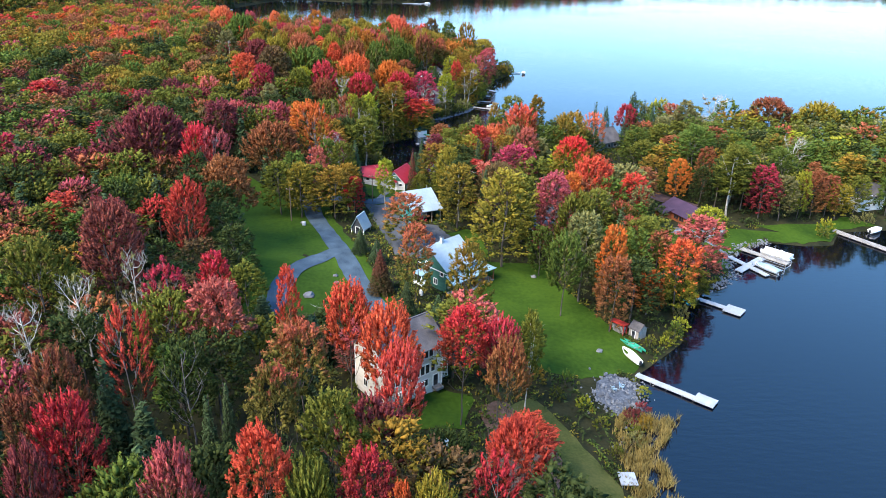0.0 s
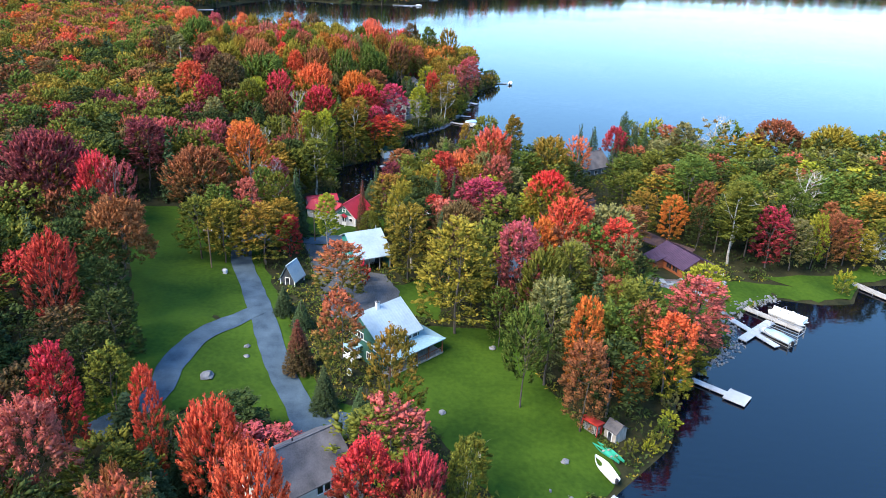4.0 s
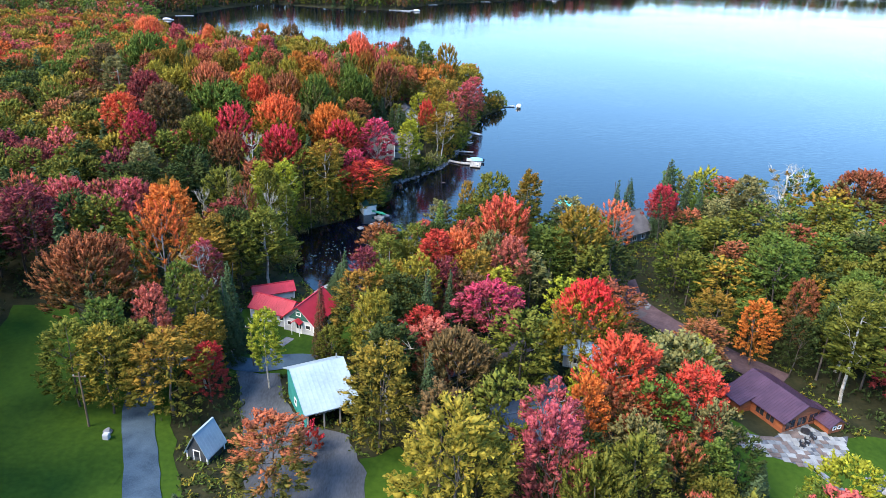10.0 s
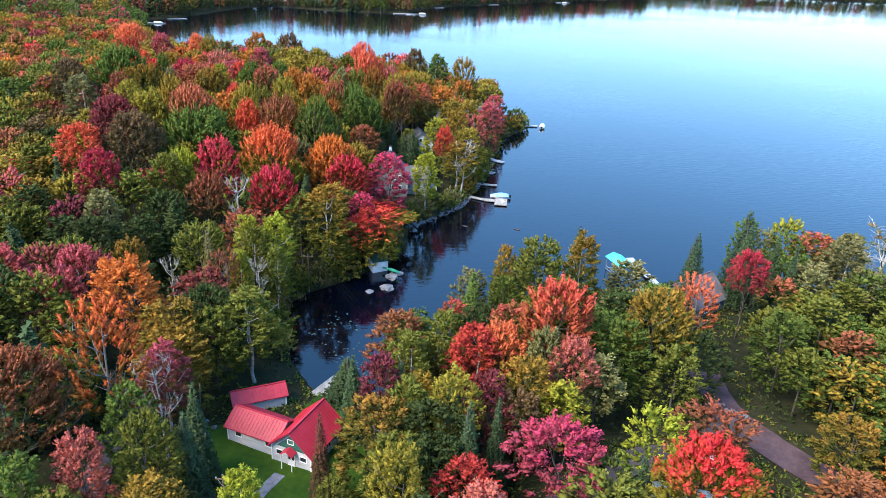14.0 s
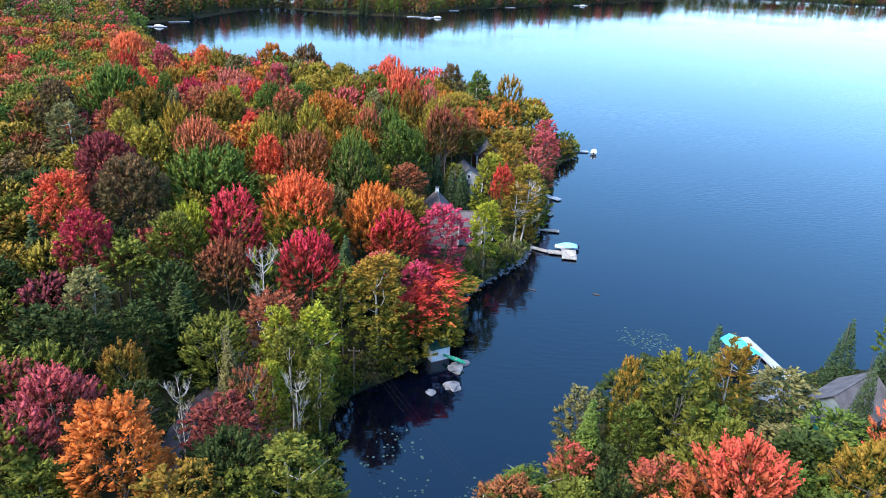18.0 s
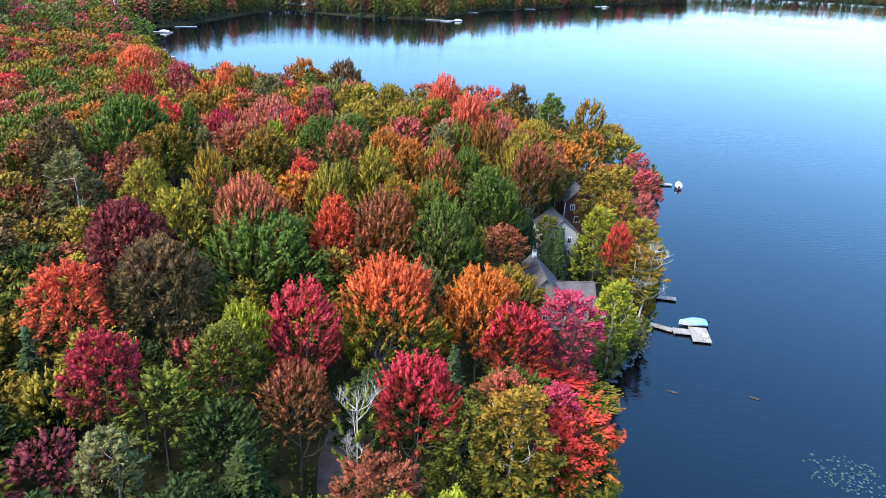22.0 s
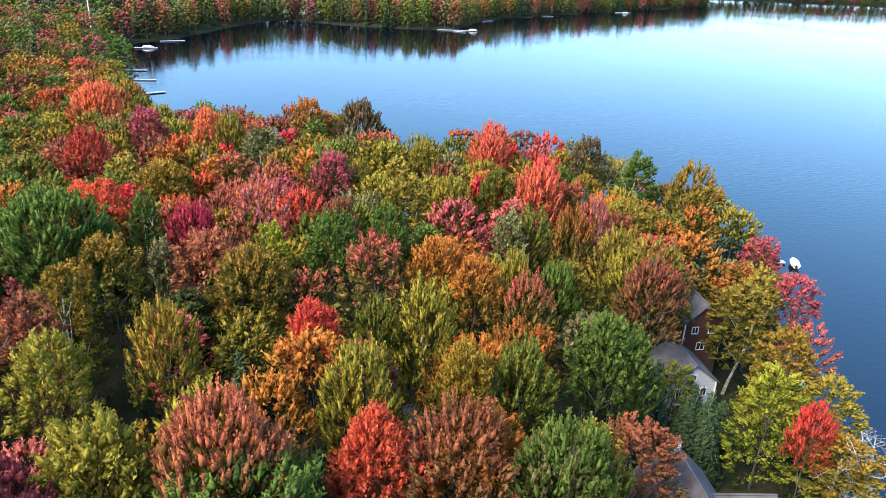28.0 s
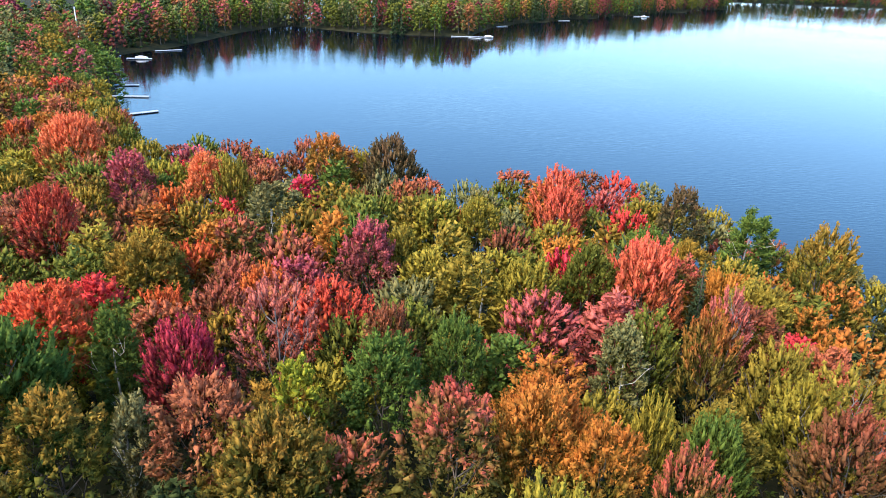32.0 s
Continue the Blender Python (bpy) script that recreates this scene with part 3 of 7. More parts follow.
def crown_arrays(kind, seed, m, n, size, fat=1.0, core=0.5):
    """Leaf mass of a crown: m lumpy tufts, bristling with n leaf sprays."""
    rg = np.random.default_rng(seed)
    high, wide, foot = SHAPES[kind]
    if kind == "spruce":
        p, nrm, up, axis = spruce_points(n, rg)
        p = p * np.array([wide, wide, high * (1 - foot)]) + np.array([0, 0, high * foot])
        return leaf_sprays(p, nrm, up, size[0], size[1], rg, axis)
    a, b, thick = tufts(kind, m, rg, kind in ("edge", "birch") or seed % 3 == 2)
    thick = thick * fat
    along = b - a
    e1 = np.cross(along, rg.normal(size=(m, 3)))
    e1 /= np.linalg.norm(e1, axis=1, keepdims=True)
    e2 = np.cross(along / np.linalg.norm(along, axis=1, keepdims=True), e1)
    steps = ((0.0, 0.55), (0.45, 1.0), (0.8, 0.62), (1.05, 0.1))
    th = np.arange(3) * 2 * math.pi / 3
    rr = core * thick[:, None] * rg.uniform(0.75, 1.4, (m, 3))
    belt = (a + along * 0.45)[:, None] + e1[:, None] * (rr * np.cos(th))[..., None] + e2[:, None] * (rr * np.sin(th))[..., None]
    v = np.concatenate([a[:, None], belt, (b - along * 0.06)[:, None]], 1).reshape(-1, 3)
    cell = np.array([(0, 2, 1), (0, 3, 2), (0, 1, 3), (4, 1, 2), (4, 2, 3), (4, 3, 1)])
    q = (np.arange(m)[:, None, None] * 5 + cell).reshape(-1, 3)
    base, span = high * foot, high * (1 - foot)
    # up gives crown tops and twig tips the lighter, lit tone
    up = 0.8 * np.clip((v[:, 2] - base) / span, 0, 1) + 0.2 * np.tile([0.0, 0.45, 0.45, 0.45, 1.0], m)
    if n:
        pick = rg.integers(0, m, n)
        s = rg.uniform(0.1, 1.05, n)
        w = np.interp(s, [c[0] for c in steps], [c[1] for c in steps]) * thick[pick] * rg.uniform(0.55, 1.12, n)
        t = rg.uniform(0, 2 * math.pi, n)
        off = e1[pick] * np.cos(t)[:, None] + e2[pick] * np.sin(t)[:, None]
        c = a[pick] + along[pick] * s[:, None] + off * w[:, None]
        axis = along[pick] / np.linalg.norm(along[pick], axis=1, keepdims=True)
        nrm = off + axis * 0.45 + np.array([0, 0, 0.3]) + rg.normal(size=(n, 3)) * 0.22
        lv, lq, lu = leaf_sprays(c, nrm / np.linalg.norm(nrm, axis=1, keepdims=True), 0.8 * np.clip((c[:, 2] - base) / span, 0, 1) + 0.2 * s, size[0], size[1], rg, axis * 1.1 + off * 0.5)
        q, v, up = np.concatenate([q, lq + len(v)]), np.concatenate([v, lv]), np.concatenate([up, lu])
    return v, q, up


def spruce_points(n, rg):
    lvl = np.sqrt(rg.uniform(0, 1, n))
    tier = np.floor(lvl * 15) / 15
    ang = np.round(rg.uniform(0, 9, n)) * 2 * math.pi / 9 + tier * 23 + rg.normal(size=n) * 0.13
    reach = rg.uniform(0.25, 1.0, n) ** 0.7
    r = 0.5 * (tier + 0.07) * reach
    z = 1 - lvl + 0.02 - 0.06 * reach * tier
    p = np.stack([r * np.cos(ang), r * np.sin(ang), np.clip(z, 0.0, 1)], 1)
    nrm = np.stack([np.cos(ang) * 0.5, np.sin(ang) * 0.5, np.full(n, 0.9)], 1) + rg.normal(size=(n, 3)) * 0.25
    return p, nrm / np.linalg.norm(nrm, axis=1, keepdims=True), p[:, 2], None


def tube(bm, a, b, ra, rb, sides=5):
    a, b = Vector(a), Vector(b)
    q = (b - a).to_track_quat("Z", "Y")
    rings = []
    for c, r in ((a, ra), (b, rb)):
        rings.append([bm.verts.new(c + q @ Vector((r * math.cos(2 * math.pi * i / sides), r * math.sin(2 * math.pi * i / sides), 0))) for i in range(sides)])
    for i in range(sides):
        bm.faces.new((rings[0][i], rings[0][(i + 1) % sides], rings[1][(i + 1) % sides], rings[1][i]))
    bm.faces.new(rings[1])
    bm.faces.new(rings[0][::-1])


def limbs(kind, high, wide, rd):
    """Trunk and limbs, for a tree of that height and width."""
    bm = bmesh.new()
    p, r = Vector((0, 0, -0.4)), high * 0.008 + 0.04
    lean = Vector((rd.uniform(-0.03, 0.03), rd.uniform(-0.03, 0.03), 0))
    top = {"broad": 0.66, "edge": 0.7, "thin": 0.85, "maple": 0.7, "birch": 0.8, "wide": 0.66, "spruce": 0.97, "bare": 0.9, "shrub": 0.5}[kind]
    spine = [p]
    for i in range(6):
        q = p + Vector((0, 0, high * top / 6 + 0.07)) + lean * high / 6 + Vector((rd.uniform(-1, 1), rd.uniform(-1, 1), 0)) * 0.012 * high
        tube(bm, p, q, r, r * 0.84, 6)
        p, r = q, r * 0.84
        spine.append(q)
    if kind == "spruce":
        return bm
    count = {"broad": 9, "edge": 5, "thin": 10, "maple": 7, "birch": 5, "wide": 8, "bare": 12, "shrub": 4}[kind]
    for i in range(count):
        k = rd.uniform(2.0, 5.9)
        a = spine[int(k)].lerp(spine[min(int(k) + 1, 6)], k % 1)
        ang = i * 2.4 + rd.uniform(-0.4, 0.4)
        out = wide * rd.uniform(0.22, 0.42)
        b = a + Vector((math.cos(ang) * out, math.sin(ang) * out, high * rd.uniform(0.12, 0.26)))
        b.z = min(b.z, high * (0.93 if kind in ("bare", "thin") else 0.8))
        mid = a.lerp(b, 0.5) + Vector((0, 0, -0.03 * high))
        rr = (high * 0.0034 + 0.01) * (0.7 if kind == "birch" else 1)
        tube(bm, a, mid, rr, rr * 0.75, 4)
        tube(bm, mid, b, rr * 0.75, rr * 0.35, 4)
        for s in range({"bare": 11, "thin": 7}.get(kind, 3)):
            c = mid.lerp(b, rd.uniform(0.1, 1))
            e = c + Vector((rd.uniform(-1, 1), rd.uniform(-1, 1), rd.uniform(0.3, 1.3))) * wide * 0.14
            tube(bm, c, e, rr * 0.36, rr * 0.16, 3)
            if kind == "bare":
                for h in range(2):
                    tube(bm, c.lerp(e, 0.6), e + Vector((rd.uniform(-1, 1), rd.uniform(-1, 1), rd.uniform(0, 1))) * wide * 0.07, rr * 0.18, rr * 0.1, 3)
    return bm


# tufts, leaf sprays, length and width of a spray
SPRAYS = {"maple": (150, 4700, 0.35, 0.25), "birch": (135, 4600, 0.31, 0.21), "wide": (145, 4500, 0.35, 0.25), "edge": (165, 5000, 0.35, 0.25), "broad": (340, 9800, 0.36, 0.26), "thin": (85, 2700, 0.31, 0.21), "spruce": (0, 3600, 0.52, 0.22), "bare": (16, 700, 0.34, 0.18), "shrub": (32, 520, 0.29, 0.20)}


PROTO = {}
for k, (kind, variants) in enumerate((("maple", 5), ("birch", 3), ("wide", 4), ("edge", 4), ("broad", 3), ("thin", 3), ("spruce", 3), ("bare", 3), ("shrub", 2))):
    tuft_count, n, ln, wd = SPRAYS[kind]
    for i in range(variants):
        v, q, up = crown_arrays(kind, 100 * k + i, tuft_count, n, (ln, wd))
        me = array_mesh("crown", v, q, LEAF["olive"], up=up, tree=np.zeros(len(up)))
        bm = limbs(kind, SHAPES[kind][0], SHAPES[kind][1], random.Random(50 * k + i))
        tm = bpy.data.meshes.new("trunk")
        bm.to_mesh(tm), bm.free()
        tm.materials.append({"birch": BIRCH_BARK, "bare": BIRCH_BARK, "thin": DEAD_WOOD}.get(kind, BARK))
        PROTO.setdefault(kind, []).append((me, tm))

PLANTED = []
NAMES = {"broad": "maple_tree", "edge": "maple_tree", "thin": "maple_tree", "maple": "maple_tree", "wide": "maple_tree", "birch": "birch_tree", "spruce": "spruce_tree", "bare": "bare_tree", "shrub": "shrub"}


def tree(kind, colour, x, y, high, wide, group=""):
    """One tree with trunk and crown, rooted in the ground."""
    k = len(PLANTED)
    if kind in ("maple", "wide"):
        # domed crowns on bare stems where the trees stand close, leafy to the ground along the shore
        kind = "wide" if y > 236 and k % 9 else "maple"
        if y < 101 and x > -32:
            kind = "wide"
        elif 100 < y < 236 and x > -40 and k % 5:
            kind = "edge"
        if wide < 10 and (y < 236 and x < -28 and k % 3 == 1 or k % 13 == 0):
            kind = "thin"
        elif shore_distance(np.array([x]), np.array([y]))[0] < 7:
            kind = "edge"
    if kind == "dome":
        kind = "wide"
    if kind in ("maple", "wide") and wide > 11.3:
        kind = "broad"
    if kind == "spruce":
        high, wide = high * (0.88 if y < 236 else 1), wide * 1.12
    me, tm = PROTO[kind][k * 7 % len(PROTO[kind])]
    h0, w0, foot = SHAPES[kind]
    root = new(NAMES[kind])
    turn = (k * 137.5) % 360
    root.matrix_world = pose(x, y, ground_at(x, y), 0, 0, turn) @ Matrix.Diagonal((wide / w0, wide / w0, high / h0, 1))
    for name, data in (("trunk", tm), ("crown", me)):
        ob = new(name, data)
        ob.parent = root
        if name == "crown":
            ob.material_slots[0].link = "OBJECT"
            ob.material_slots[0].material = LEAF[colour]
    size = "tall " if high > 20 else "small " if high < 11 and kind != "shrub" else ""
    what = {"broad": "broad spreading maple", "edge": "low-branched maple", "thin": "thinning maple", "maple": "maple", "wide": "spreading maple", "birch": "white-stemmed birch", "spruce": "pointed spruce", "bare": "half-bare grey tree", "shrub": "low shrub"}[kind]
    tagged(root, f"{size}{what} with {LOOKS[colour]}", "shrub" if kind == "shrub" else "tree", group or "shore shrubs" if kind == "shrub" else group or "autumn trees")
    PLANTED.append((x, y, wide / 2))
    return root


# ---- building kit ----
def box(bm, x0, x1, y0, y1, z0, z1, m=None):
    r = bmesh.ops.create_cube(bm, size=1, matrix=Matrix.Translation(((x0 + x1) / 2, (y0 + y1) / 2, (z0 + z1) / 2)) @ Matrix.Diagonal((x1 - x0, y1 - y0, z1 - z0, 1)))
    if m:
        bmesh.ops.transform(bm, matrix=m, verts=r["verts"])
    return r["verts"]


def boxed(name, dims, material, parent=None, label="", bevel=0.0, m=None):
    bm = bmesh.new()
    box(bm, *dims, m)
    if bevel:
        bmesh.ops.bevel(bm, geom=bm.edges[:], offset=bevel, segments=2, affect="EDGES")
    return part(name, bm, material, parent, label)


def extrude_outline(points, thick):
    """A solid from an outline of 3D points, thickened along the vector."""
    bm = bmesh.new()
    a = [bm.verts.new(p) for p in points]
    b = [bm.verts.new(Vector(p) + Vector(thick)) for p in points]
    bm.faces.new(a[::-1])
    bm.faces.new(b)
    n = len(a)
    for i in range(n):
        bm.faces.new((a[i], a[(i + 1) % n], b[(i + 1) % n], b[i]))
    bmesh.ops.recalc_face_normals(bm, faces=bm.faces)
    return bm


def root_at(name, x, y, z, turn, label, category, group=""):
    ob = new(name)
    ob.matrix_world = pose(x, y, z, 0, 0, turn)
    return tagged(ob, label, category, group)


def roof_slope(parent, x0, x1, ya, za, yb, zb, material, thick=0.14, seams=0.0, name="roof_slope", x0b=None, x1b=None):
    """One slope from the high edge (ya, za) to the low edge (yb, zb); its low edge may be wider."""
    x0b, x1b = x0 if x0b is None else x0b, x1 if x1b is None else x1b
    slab = part(name, extrude_outline([(x0, ya, za), (x1, ya, za), (x1b, yb, zb), (x0b, yb, zb)], (0, 0, thick)), material, parent)
    if seams:
        bm = bmesh.new()
        n = max(2, int((x1 - x0) / seams))
        for i in range(n + 1):
            u = i / n
            a = Vector((x0 + (x1 - x0) * u, ya, za + thick))
            b = Vector((x0b + (x1b - x0b) * u, yb, zb + thick))
            d = (b - a)
            q = Vector((1, 0, 0))
            w = 0.03
            vs = [bm.verts.new(p) for p in (a - q * w, a + q * w, b + q * w, b - q * w)]
            vt = [bm.verts.new(v.co + Vector((0, 0, 0.05))) for v in vs]
            bm.faces.new(vt)
            for k in range(4):
                bm.faces.new((vs[k], vs[(k + 1) % 4], vt[(k + 1) % 4], vt[k]))
        bmesh.ops.recalc_face_normals(bm, faces=bm.faces)
        part("standing_seam", bm, material, slab)
    return slab


def window(parent, wall, u, z, w, h, bars=1, material=None, name="window"):
    """A framed window on a wall given as (origin, along, out) in the house's own axes."""
    o, along, out = (Vector(v) for v in wall)
    m = Matrix((along, out, Vector((0, 0, 1)))).transposed().to_4x4()
    m.translation = o + along * u + Vector((0, 0, z))
    bm = bmesh.new()
    t = 0.11
    for d in ((-w / 2 - t, w / 2 + t, -0.02, 0.08, h, h + t), (-w / 2 - t, w / 2 + t, -0.02, 0.10, -t, 0), (-w / 2 - t, -w / 2, -0.02, 0.08, 0, h), (w / 2, w / 2 + t, -0.02, 0.08, 0, h)):
        box(bm, *d, m)
    for i in range(1, bars + 1):
        x = -w / 2 + w * i / (bars + 1)
        box(bm, x - 0.03, x + 0.03, 0.0, 0.06, 0, h, m)
    bmesh.ops.recalc_face_normals(bm, faces=bm.faces)
    frame_ob = part(name, bm, material or WHITE, parent)
    bm = bmesh.new()
    box(bm, -w / 2, w / 2, -0.015, 0.03, 0, h, m)
    bmesh.ops.recalc_face_normals(bm, faces=bm.faces)
    part("pane", bm, GLASS, frame_ob, "dark reflecting glass")
    return frame_ob


def door(parent, wall, u, z, w, h, material):
    ob = window(parent, wall, u, z, w, h, 0, WHITE, "door")
    o, along, out = (Vector(v) for v in wall)
    m = Matrix((along, out, Vector((0, 0, 1)))).transposed().to_4x4()
    m.translation = o + along * u + Vector((0, 0, z))
    bm = bmesh.new()
    box(bm, -w / 2 + 0.02, w / 2 - 0.02, 0.03, 0.06, 0.02, h * 0.45, m)
    bmesh.ops.recalc_face_normals(bm, faces=bm.faces)
    part("door_panel", bm, material, ob)
    return ob


def gable_body(name, parent, x0, x1, y0, y1, z0, eave_a, eave_b, ridge_y, ridge, material):
    """Walls under a gable roof whose ridge runs along x at ridge_y; eave_a at y0, eave_b at y1."""
    return part(name, extrude_outline([(x0, y0, z0), (x0, y1, z0), (x0, y1, eave_b), (x0, ridge_y, ridge), (x0, y0, eave_a)], (x1 - x0, 0, 0)), material, parent)


def chimney(parent, x, y, z0, z1, size, material, cap):
    c = boxed("chimney", (x - size / 2, x + size / 2, y - size / 2, y + size / 2, z0, z1), material, parent)
    boxed("chimney_cap", (x - size / 2 - 0.08, x + size / 2 + 0.08, y - size / 2 - 0.08, y + size / 2 + 0.08, z1, z1 + 0.14), cap, c)
    boxed("flue", (x - size / 5, x + size / 5, y - size / 5, y + size / 5, z1 + 0.14, z1 + 0.4), BLACK, c)


def gable_house(name, x, y, turn, length, width, z0, eave, ridge, wall, roof, label, category="house", over=0.45, seams=0.0, sink=1.2, trim=True):
    """A simple gabled building: ridge along its own x. Returns the root and its four walls."""
    r = root_at(name, x, y, z0, turn, label, category)
    a, b, e, p = length / 2, width / 2, eave - z0, ridge - z0
    gable_body("wall", r, -a, a, -b, b, -sink, e, e, 0, p, wall)
    k = (p - e) / b
    for s in (-1, 1):
        roof_slope(r, -a - over, a + over, 0.0, p + 0.03, s * (b + over), e + 0.03 - k * over, roof, seams=seams)
    boxed("ridge_cap", (-a - over, a + over, -0.14, 0.14, p + 0.14, p + 0.22), roof, r)
    if trim:
        for sx in (-1, 1):
            for sy in (-1, 1):
                boxed("corner_board", (sx * a - 0.09, sx * a + 0.09, sy * b - 0.09, sy * b + 0.09, 0, e - 0.05), WHITE, r)
    walls = {"front": ((0, -b, 0), (1, 0, 0), (0, -1, 0)), "back": ((0, b, 0), (-1, 0, 0), (0, 1, 0)), "right": ((a, 0, 0), (0, 1, 0), (1, 0, 0)), "left": ((-a, 0, 0), (0, -1, 0), (-1, 0, 0))}
    return r, walls


# ---- the cream three-storey house ----
h, wl_ = gable_house("house", -5.6, 99.0, 40, 11.0, 8.4, 3.0, 10.9, 14.0, CREAM, GREY_SHINGLE, "large cream three-storey house with a grey shingle roof, among trees", over=0.6)
for u in (3.2, 2.2, 1.2):
    window(h, wl_["front"], u, 5.9, 0.75, 1.25, 0)
for u in (3.6, 2.5, 1.5, 0.5):
    window(h, wl_["front"], u, 3.0, 0.75, 1.6, 0)
for u in (-1.0, -2.1, -3.4, -4.4):
    window(h, wl_["front"], u, 3.0, 0.8, 1.7, 0)
for u in (2.2, 1.3, -0.6):
    window(h, wl_["front"], u, 0.7, 0.75, 1.2, 0)
door(h, wl_["front"], 4.2, 0.05, 0.95, 2.05, BLACK)
for z in (1.0, 3.9, 6.6):
    window(h, wl_["right"], 1.2, z, 0.8, 1.1, 0)
    window(h, wl_["left"], -1.4, z, 0.9, 1.2, 1)
deck = boxed("balcony", (-5.2, 0.2, -6.6, -4.2, 2.55, 2.75), WOOD, h, "grey wooden deck on posts")
for x in (-5.0, -2.5, 0.0):
    boxed("post", (x - 0.08, x + 0.08, -6.5, -6.34, -0.4, 2.55), BLACK, deck)
for x in np.linspace(-5.1, 0.1, 12):
    boxed("baluster", (x - 0.03, x + 0.03, -6.56, -6.5, 2.75, 3.6), WHITE, deck)
boxed("handrail", (-5.2, 0.2, -6.6, -6.46, 3.6, 3.68), WHITE, deck)
boxed("vent_pipe", (0.6, 0.75, 0.9, 1.05, 9.0, 10.9), BLACK, h)
gable_body("wing_wall", h, 5.5, 8.6, -2.2, 3.6, -1.2, 5.6, 5.6, 0.7, 8.0, CREAM)
roof_slope(h, 5.5, 9.1, 0.7, 8.03, -2.7, 5.2, GREY_SHINGLE)
roof_slope(h, 5.5, 9.1, 0.7, 8.03, 4.1, 5.2, GREY_SHINGLE)
for u in (-0.5, 0.5):
    window(h, ((7.0, -2.2, 0), (1, 0, 0), (0, -1, 0)), u, 3.7, 0.75, 1.1, 0)
window(h, ((7.0, -2.2, 0), (1, 0, 0), (0, -1, 0)), 0.0, 1.0, 0.75, 1.0, 0)
boxed("doorstep", (3.5, 5.0, -5.4, -4.2, -0.3, 0.12), STONE, h)

# ---- the green house with the pale metal roof and the wrap-round porch ----
h = root_at("house", 1.4, 138.9, 2.6, 44, "dark green house with a pale metal roof and a wrap-round porch", "house")
gable_body("wall", h, -4.2, 4.2, -5.5, 2.0, -1.2, 5.1, 6.9, 0.0, 8.6, GREEN_WALL)
roof_slope(h, -4.7, 4.7, 0.0, 8.65, -6.05, 4.85, STEEL_ROOF, seams=0.5)
roof_slope(h, -4.7, 4.7, 0.0, 8.65, 2.5, 6.55, STEEL_ROOF, seams=0.5)
boxed("rake_board", (-4.75, -4.68, -6.05, 2.4, 4.4, 4.5), WHITE, h)
roof_slope(h, -4.4, 4.4, -5.5, 3.65, -8.0, 2.55, TEAL_ROOF, seams=0.6, name="porch_roof", x0b=-4.4, x1b=8.3)
part("porch_roof", extrude_outline([(4.25, -5.5, 3.65), (8.3, -8.0, 2.55), (8.3, 2.2, 2.55), (4.25, 1.2, 3.65)], (0, 0, 0.12)), TEAL_ROOF, h)
front = ((0, -5.5, 0), (1, 0, 0), (0, -1, 0))
left = ((-4.2, 0, 0), (0, -1, 0), (-1, 0, 0))
for i in range(6):
    window(h, front, -3.3 + 1.32 * i, 3.85, 0.95, 0.75, 0)
for u, z, w, hh, b in ((0.2, 4.0, 1.5, 1.1, 1), (-0.6, 1.1, 0.9, 1.3, 1), (2.4, 0.9, 0.9, 1.2, 1), (4.2, 3.3, 0.8, 0.8, 0)):
    window(h, left, u, z, w, hh, b)
for u in (-3.0, -1.0, 2.6):
    window(h, front, u, 0.9, 1.2, 1.2, 1)
door(h, front, 0.8, 0.1, 0.95, 2.0, CEDAR)
porch = boxed("porch_deck", (-4.2, 8.0, -7.8, -5.5, -0.25, 0.05), WOOD, h)
boxed("porch_deck", (4.2, 8.0, -5.5, 1.6, -0.25, 0.05), WOOD, h)
for x in (-4.0, -1.6, 0.4, 1.9, 4.6, 7.8):
    boxed("post", (x - 0.09, x + 0.09, -7.75, -7.57, 0.05, 2.6), CEDAR, h, "red-brown porch post")
boxed("handrail", (-4.0, 0.4, -7.72, -7.62, 0.95, 1.03), CEDAR, h)
boxed("handrail", (1.9, 7.8, -7.72, -7.62, 0.95, 1.03), CEDAR, h)
for x in list(np.arange(-3.8, 0.3, 0.5)) + list(np.arange(2.1, 7.8, 0.5)):
    boxed("baluster", (x - 0.025, x + 0.025, -7.7, -7.64, 0.05, 0.95), CEDAR, h)
for i in range(3):
    boxed("step", (0.6, 1.8, -8.15 - 0.3 * i, -7.8 - 0.3 * i, -0.8, -0.1 - 0.2 * i), WOOD, h)
boxed("stone_footing", (-4.2, 8.0, -7.7, -7.5, -1.2, -0.25), STONE, h)
chimney(h, -0.7, -0.35, 8.2, 9.7, 0.55, WHITE, STONE)
side = boxed("side_porch", (-6.4, -4.2, -0.5, 2.0, 0.35, 0.5), WHITE, h)
boxed("side_porch_roof", (-6.6, -4.2, -0.7, 2.2, 2.7, 2.8), TEAL_ROOF, h)
for y in (-0.4, 1.9):
    boxed("post", (-6.35, -6.22, y - 0.06, y + 0.06, -0.6, 2.7), WHITE, h)
boxed("handrail", (-6.35, -6.28, -0.4, 1.9, 1.3, 1.4), WHITE, side)
bm = bmesh.new()
bmesh.ops.create_cone(bm, cap_ends=True, segments=16, radius1=0.42, radius2=0.42, depth=1.2)
bmesh.ops.bevel(bm, geom=[e for e in bm.edges if e.is_boundary is False and abs(e.verts[0].co.z) > 0.5 and abs(e.verts[1].co.z) > 0.5], offset=0.12, segments=2, affect="EDGES")
tank = part("gas_tank", bm, WHITE)
tank.matrix_world = pose(-2.8, 130.6, 2.6 + 0.65)
tagged(tank, "upright white gas tank beside the green house", "tank")

